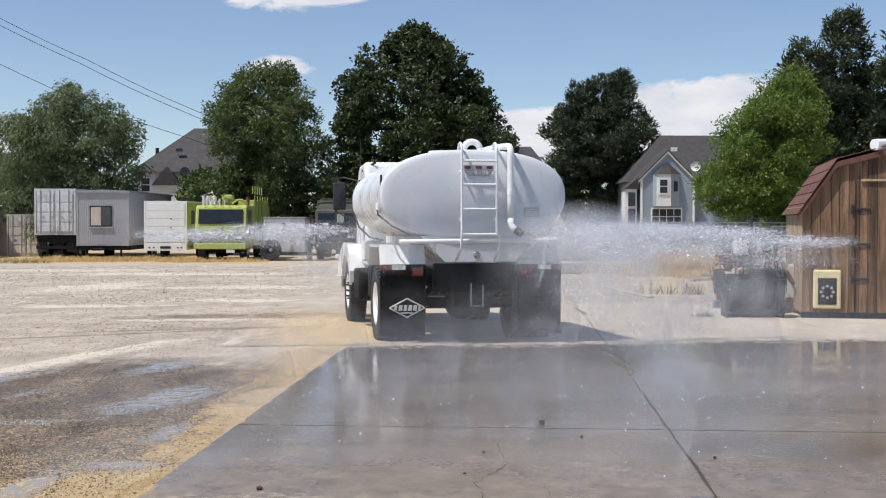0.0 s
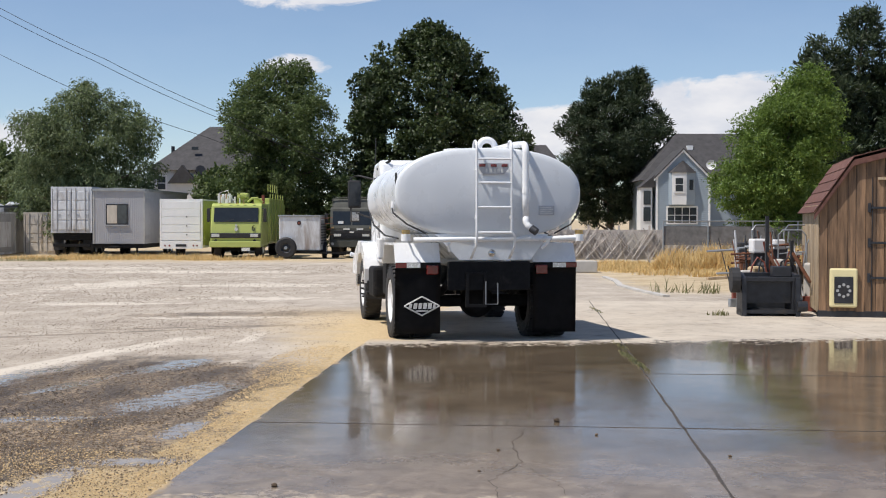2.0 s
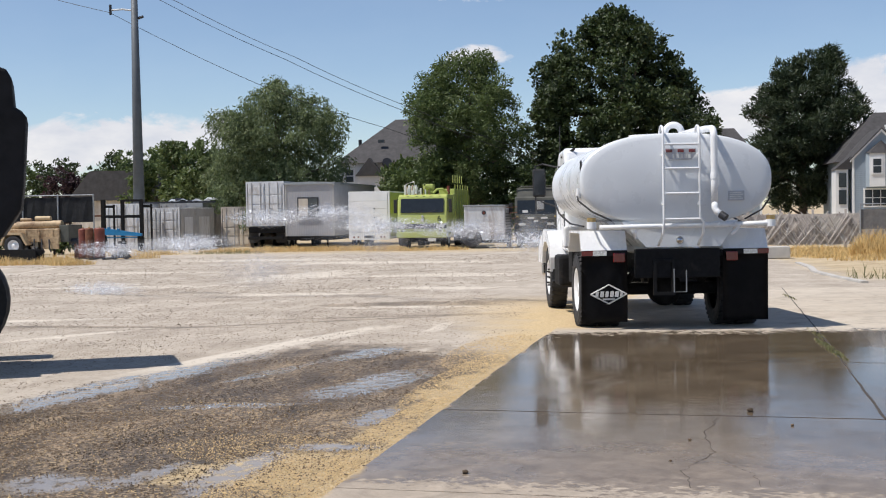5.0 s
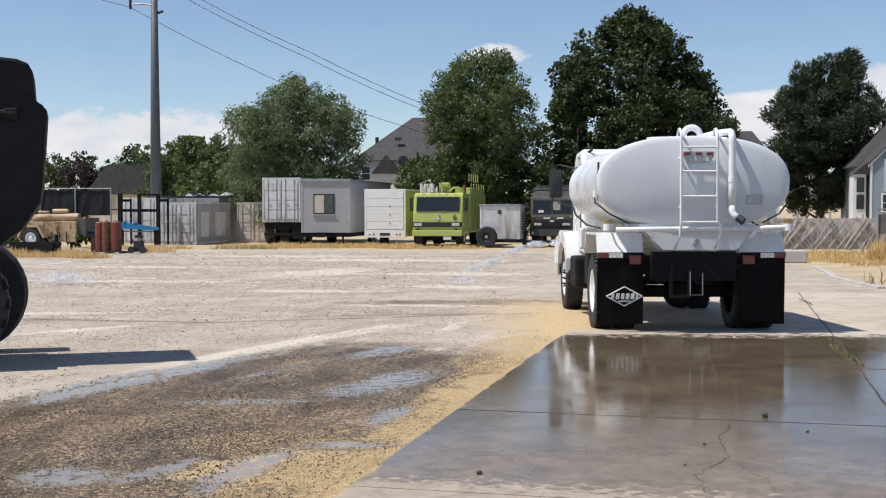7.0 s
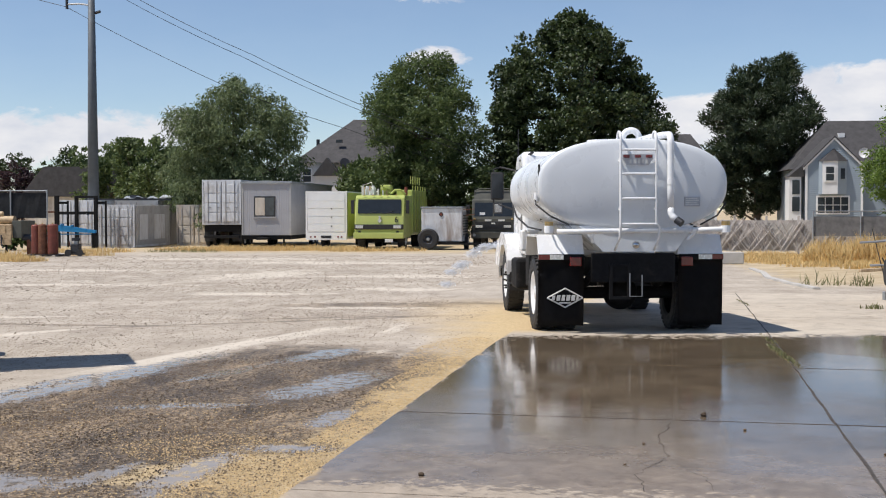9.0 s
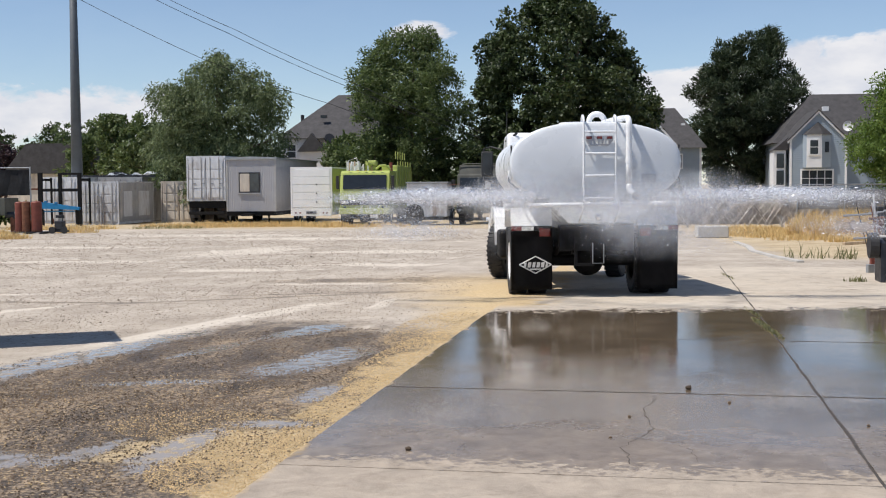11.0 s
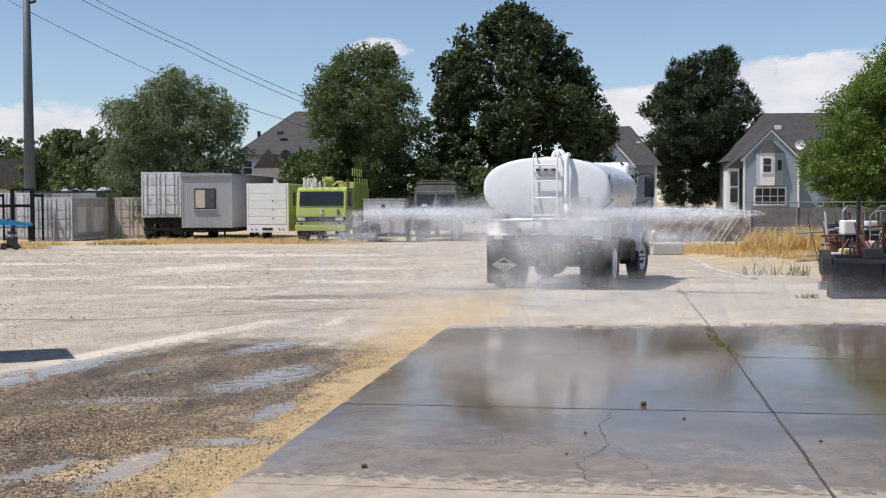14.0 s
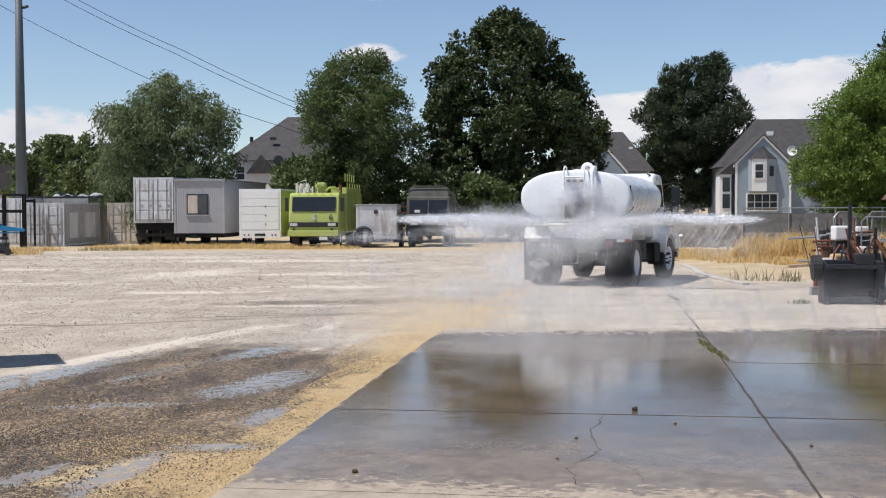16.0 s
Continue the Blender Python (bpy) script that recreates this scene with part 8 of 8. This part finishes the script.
def add_veils(me, hx, hy, hz, veil):
    """Crossed soft sheets of fine mist through the middle of a droplet cloud."""
    bm = bmesh.new()
    bm.from_mesh(me)
    for axis in (0, 1):
        nx, nz = 10, 6
        grid = []
        for i in range(nx + 1):
            col = []
            for k in range(nz + 1):
                a, z = -1 + 2 * i / nx, hz * (-1 + 2 * k / nz)
                bend = 0.12 * math.sin(3 * a + axis) + 0.06 * math.cos(5 * z)
                col.append(bm.verts.new((hx * a, bend * hy, z) if axis == 0 else (bend * hy, hy * a, z)))
            grid.append(col)
        for i in range(nx):
            for k in range(nz):
                f = bm.faces.new((grid[i][k], grid[i + 1][k], grid[i + 1][k + 1], grid[i][k + 1]))
                f.material_index = 1
    bm.to_mesh(me)
    bm.free()
    me.materials.append(M[veil])
    return me


JET = [add_veils(droplet_mesh("jet_core", 3600, 0.85, 0.13, 0.09, 0.0046, 40 + i, 2.0), 1.1, 0.3, 0.15, "mist_jet") for i in range(3)]
FAN = [add_veils(droplet_mesh("fan_sheet", 2200, 1.2, 0.80, 0.14, 0.0040, 50 + i, 1.6), 1.5, 0.95, 0.17, "mist_thin") for i in range(3)]
MIST = [add_veils(droplet_mesh("mist_cloud", 700, 1.5, 0.95, 0.44, 0.0032, 60 + i), 1.5, 0.95, 0.45, "mist") for i in range(3)]
SIDE_JET = [add_veils(droplet_mesh("side_stream", 2600, 1.1, 0.30, 0.17, 0.0072, 70 + i, 1.5), 1.3, 0.4, 0.24, "mist_side") for i in range(3)]
LOW_MIST = [add_veils(droplet_mesh("low_mist", 160, 2.6, 1.4, 0.5, 0.0034, 90 + i), 3.0, 1.6, 0.62, "mist_low") for i in range(3)]
TRICKLE = droplet_mesh("trickle", 1700, 0.20, 0.04, 0.07, 0.0046, 80, 1.2)
SPRAY = []


def spray_thing(me, label):
    ob = new("water_spray", me)
    ob.visible_shadow = True
    return tagged(ob, label, "water", group="water spray")


def nozzle_world(t, local):
    x, y, h = truck_at(t)
    return truck_pose(x, y, h) @ Vector(local), h


def flight(p0, az, el, v, s, drag=0.0):
    """Place after s seconds of a drop that leaves p0 at v m/s; az in degrees to the left of +y."""
    a, e = radians(az), radians(el)
    k = s if drag == 0 else (1 - math.exp(-drag * s)) / drag
    return Vector((p0[0] - math.sin(a) * math.cos(e) * v * k, p0[1] + math.cos(a) * math.cos(e) * v * k, p0[2] + math.sin(e) * v * k - 4.9 * s * s * (1 - 0.25 * drag)))


STORE = (0.0, 1.0, 1.95)  # inside the tank


def spray_rows(local, az, el, v, drag, life, period, phase, on, speed=None):
    """Rows of one cluster: it waits in the tank, leaves the nozzle again and again while the spray is on, and sinks into the wet ground."""
    rows = []
    # the way the cluster lies in the tank: along it, as near as a small turn allows
    lay = (-az + 90) % 180 - 90
    lay = max(-72, min(72, lay))
    t = phase - period
    last = -1.0

    def put(tt, p, turn):
        nonlocal last
        tt = round(tt * 30) / 30
        if tt <= last + 1e-6 or tt < 0 or tt > 16:
            return
        rows.append((tt, Matrix.Translation(p) @ Matrix.Rotation(radians(turn), 4, "Z")))
        last = tt

    def wait(tt):
        x, y, h = truck_at(max(0, tt))
        put(tt, truck_pose(x, y, h) @ Vector(STORE), h + az + 90 + lay)
    wait(0.0) if not any(a <= 0 for a, b in on) else None
    while t < 16.2:
        if any(a <= t <= b for a, b in on):
            n0, h = nozzle_world(max(0, t), local)
            vv = v * (speed(t) if speed else 1.0)
            wait(t - 1 / 30) if rows else None
            k = 0 if t >= 0 else -t / 0.1
            while True:
                s = k * 0.1
                p = flight(n0, h + az, el, vv, s, drag)
                g = gz(p[1])
                if s > life or p[2] < g - 0.05:
                    put(t + s, Vector((p[0], p[1], g - 1.9)), h + az + 90)
                    break
                if t + s >= 0:
                    put(t + s, p, h + az + 90)
                k += 1
            # back to the tank, below ground all the way
            if s + 0.17 < period:
                x, y, hh = truck_at(max(0, t + s + 0.1))
                put(t + s + 0.1, Vector((x, y, -1.9)), h + az + 90)
                wait(t + s + 0.1334)
        else:
            wait(t)
        t += period
    if not rows or rows[0][0] > 0:
        x, y, h = truck_at(0)
        rows.insert(0, (0.0, Matrix.Translation(truck_pose(x, y, h) @ Vector(STORE)) @ Matrix.Rotation(radians(h + az + 90 + lay), 4, "Z")))
    if rows[-1][0] < 16:
        rows.append((16.0, rows[-1][1]))
    return rows


EARLY, JETS, LATE = (-3.0, 0.35), (-3.0, 0.95), (10.6, 17.0)


def rear_on(side, k):
    """The right nozzle is the stronger one at first, the left one later."""
    early = side > 0 or k % 4 == 0
    late = k % 2 == 0 if side < 0 else k % 3 == 0
    return ((EARLY,) if early else ()) + ((LATE,) if late else ())


SIDE_ON = ((2.75, 6.1),)
DRIP_ON = ((6.1, 9.6),)


def plan_spray():
    rng = random.Random(17)
    count = 0
    for s, local in ((1, (1.24, -1.0, 1.44)), (-1, (-1.16, -1.0, 1.44))):
        # flat fans: directions from sideways to straight back, measured from the truck's heading
        for i, az in enumerate((-84, -96, -110, -128, -148, -168)):
            turn = az if s > 0 else -az
            for k in range(2 if i < 3 else 3):
                count += 1
                life = (0.42 if i < 3 else 0.58) if k else 0.34
                ph = (k + 0.37 * i) / 3 * 0.75
                SPRAY.append((spray_thing(FAN[count % 3], "flat white fan of spray from the rear nozzles"), spray_rows(local, turn + rng.uniform(-5, 5), (8, 8, 7, 7, 6, 6)[i], (7.5, 7.5, 8.0, 8.5, 8.5, 8.5)[i], 0.4, life, 0.75, ph, rear_on(s, k + i))))
        for i, az in enumerate((-86, -92, -104)):
            turn = az if s > 0 else -az
            for k in range(3):
                count += 1
                SPRAY.append((spray_thing(JET[count % 3], "bright jet of water leaving a rear nozzle"), spray_rows(local, turn, 6, 10.5, 0.3, 0.30, 0.36, k * 0.12 + 0.03 * i, (JETS, LATE) if s > 0 or i == 0 else (LATE,))))
        # drifting mist behind the truck
        for i, (az, v, el) in enumerate(((-104, 8.0, 2), (-172, 5.0, 0), (-140, 6.0, -4), (-184, 8.0, 2), (-198, 9.0, 2), (-210, 8.0, 4), (-176, 10.0, 1), (-192, 13.0, 1), (-206, 12.0, 0), (-222, 9.0, 3), (-200, 5.0, 2))):
            turn = az if s > 0 else -az
            for k in range(4):
                count += 1
                SPRAY.append((spray_thing(MIST[count % 3], "drifting veil of fine spray mist"), spray_rows(local, turn + rng.uniform(-8, 8), el, v, 2.6, 1.3, 1.32, k * 0.33 + 0.17 * i, rear_on(s, k + i) if i < 3 else ((EARLY,) if s > 0 else ()) + ((LATE,) if k % 2 == 0 else ()))))
    # side jet from the front left nozzle

    def pressure(t):
        return 0.25 + 0.75 * min(1.0, max(0.0, (t - 2.9) / 1.5))
    for k in range(14):
        count += 1
        SPRAY.append((spray_thing(SIDE_JET[k % 3], "chunky stream of water from the front side nozzle"), spray_rows((-1.3, 5.2, 1.08), 63 + 5 * math.sin(k * 2.4), 11 + 2 * math.sin(k * 1.7), 15.5, 0.25, 1.3, 1.4, k * 0.1, SIDE_ON, pressure)))
    for k in range(6):
        count += 1
        SPRAY.append((spray_thing(MIST[k % 3], "fine mist drifting under the side stream"), spray_rows((-1.3, 5.2, 1.2), 72 + 6 * math.sin(k * 2.0), 4, 13.0, 0.8, 1.4, 1.5, 0.25 * k, ((3.4, 5.8),), pressure)))
    for k in range(12):
        count += 1
        SPRAY.append((spray_thing(TRICKLE, "thin trickle from the front side nozzle"), spray_rows((-1.15, 4.9, 1.08), 52, 0, 3.0, 0.2, 0.5, 0.6, k * 0.05, DRIP_ON, lambda t: 1 + 0.45 * max(0.0, 8.4 - t))))

    # low mist over the ground: settles after the first spray, rises again behind the driving truck
    for k in range(16):
        x, y = -2.0 + 0.50 * k, 7.6 + 6.4 * ((k * 7) % 16) / 16
        x2, y2 = -3.2 + 0.5 * ((k * 5) % 16), 14.6 + 0.45 * k
        z, gone = 0.12 + 0.05 * (k % 4), 1.7 + 0.06 * ((k * 3) % 11)
        ob = spray_thing(LOW_MIST[k % 3], "low veil of mist settling over the wet ground")
        SPRAY.append((ob, [(t, Matrix.Translation(p)) for t, p in (
            (0.0, (x, y, z)), (gone * 0.6, (x + 0.3, y - 0.2, z - 0.25)), (gone + 0.4, (x + 0.5, y - 0.3, -0.85)), (10.8, (x2, y2, -1.3)),
            (11.4 + 0.22 * k * 0.6, (x2 + 0.1, y2, -0.12 + 0.04 * (k % 3))), (14.0 + 0.05 * k, (x2 + 0.4, y2 - 0.5, 0.0)), (16.0, (x2 + 0.7, y2 - 0.8, 0.02)))]))
    for k, (x, y, z) in enumerate(((2.0, 14.9, 0.75), (2.9, 14.6, 0.55), (1.6, 15.1, 0.35), (3.6, 15.2, 0.9))):
        ob = spray_thing(LOW_MIST[k % 3], "veil of mist hanging behind the truck")
        SPRAY.append((ob, [(t, Matrix.Translation(p)) for t, p in ((0.0, (x, y, z)), (0.6, (x + 0.2, y, z - 0.1)), (1.7 + 0.1 * k, (x + 0.6, y - 0.2, -0.85)), (16.0, (x + 0.6, y, -1.2)))]))


def motions():
    walk(TRUCK, [(t, truck_pose(x, y, h)) for t, x, y, h in DRIVE])
    # wheels roll with the distance driven; the front pair also steers
    rows, travel, last = [], 0.0, DRIVE[0]
    t = 9.2
    marks = [(0.0, 0.0)]
    while t <= 16.001:
        p = truck_at(t)
        q = truck_at(max(t - 0.2, 9.2))
        travel += math.hypot(p[0] - q[0], p[1] - q[1]) if t > 9.2 else 0.0
        marks.append((round(t, 2), travel))
        t += 0.2
    for w in [c for c in TRUCK.children if c.name.startswith(("rear_wheel", "front_wheel"))]:
        side = 180 if w.location.x < 0 else 0
        loc = w.location.copy()
        out = []
        for t, d in marks:
            steer = 0.0
            if w.name.startswith("front"):
                steer = 0 if t < 9.3 else (8 if t < 10.9 else (-22 if t < 13.8 else -6))
            roll = -math.degrees(d / 0.5)
            m = Matrix.Translation(loc) @ Matrix.Rotation(radians(steer), 4, "Z") @ Matrix.Rotation(radians(roll), 4, "X") @ Matrix.Rotation(radians(side), 4, "Z")
            out.append((t, m))
        walk(w, out)

    plan_spray()
    for ob, rows in SPRAY:
        walk(ob, rows)


motions()
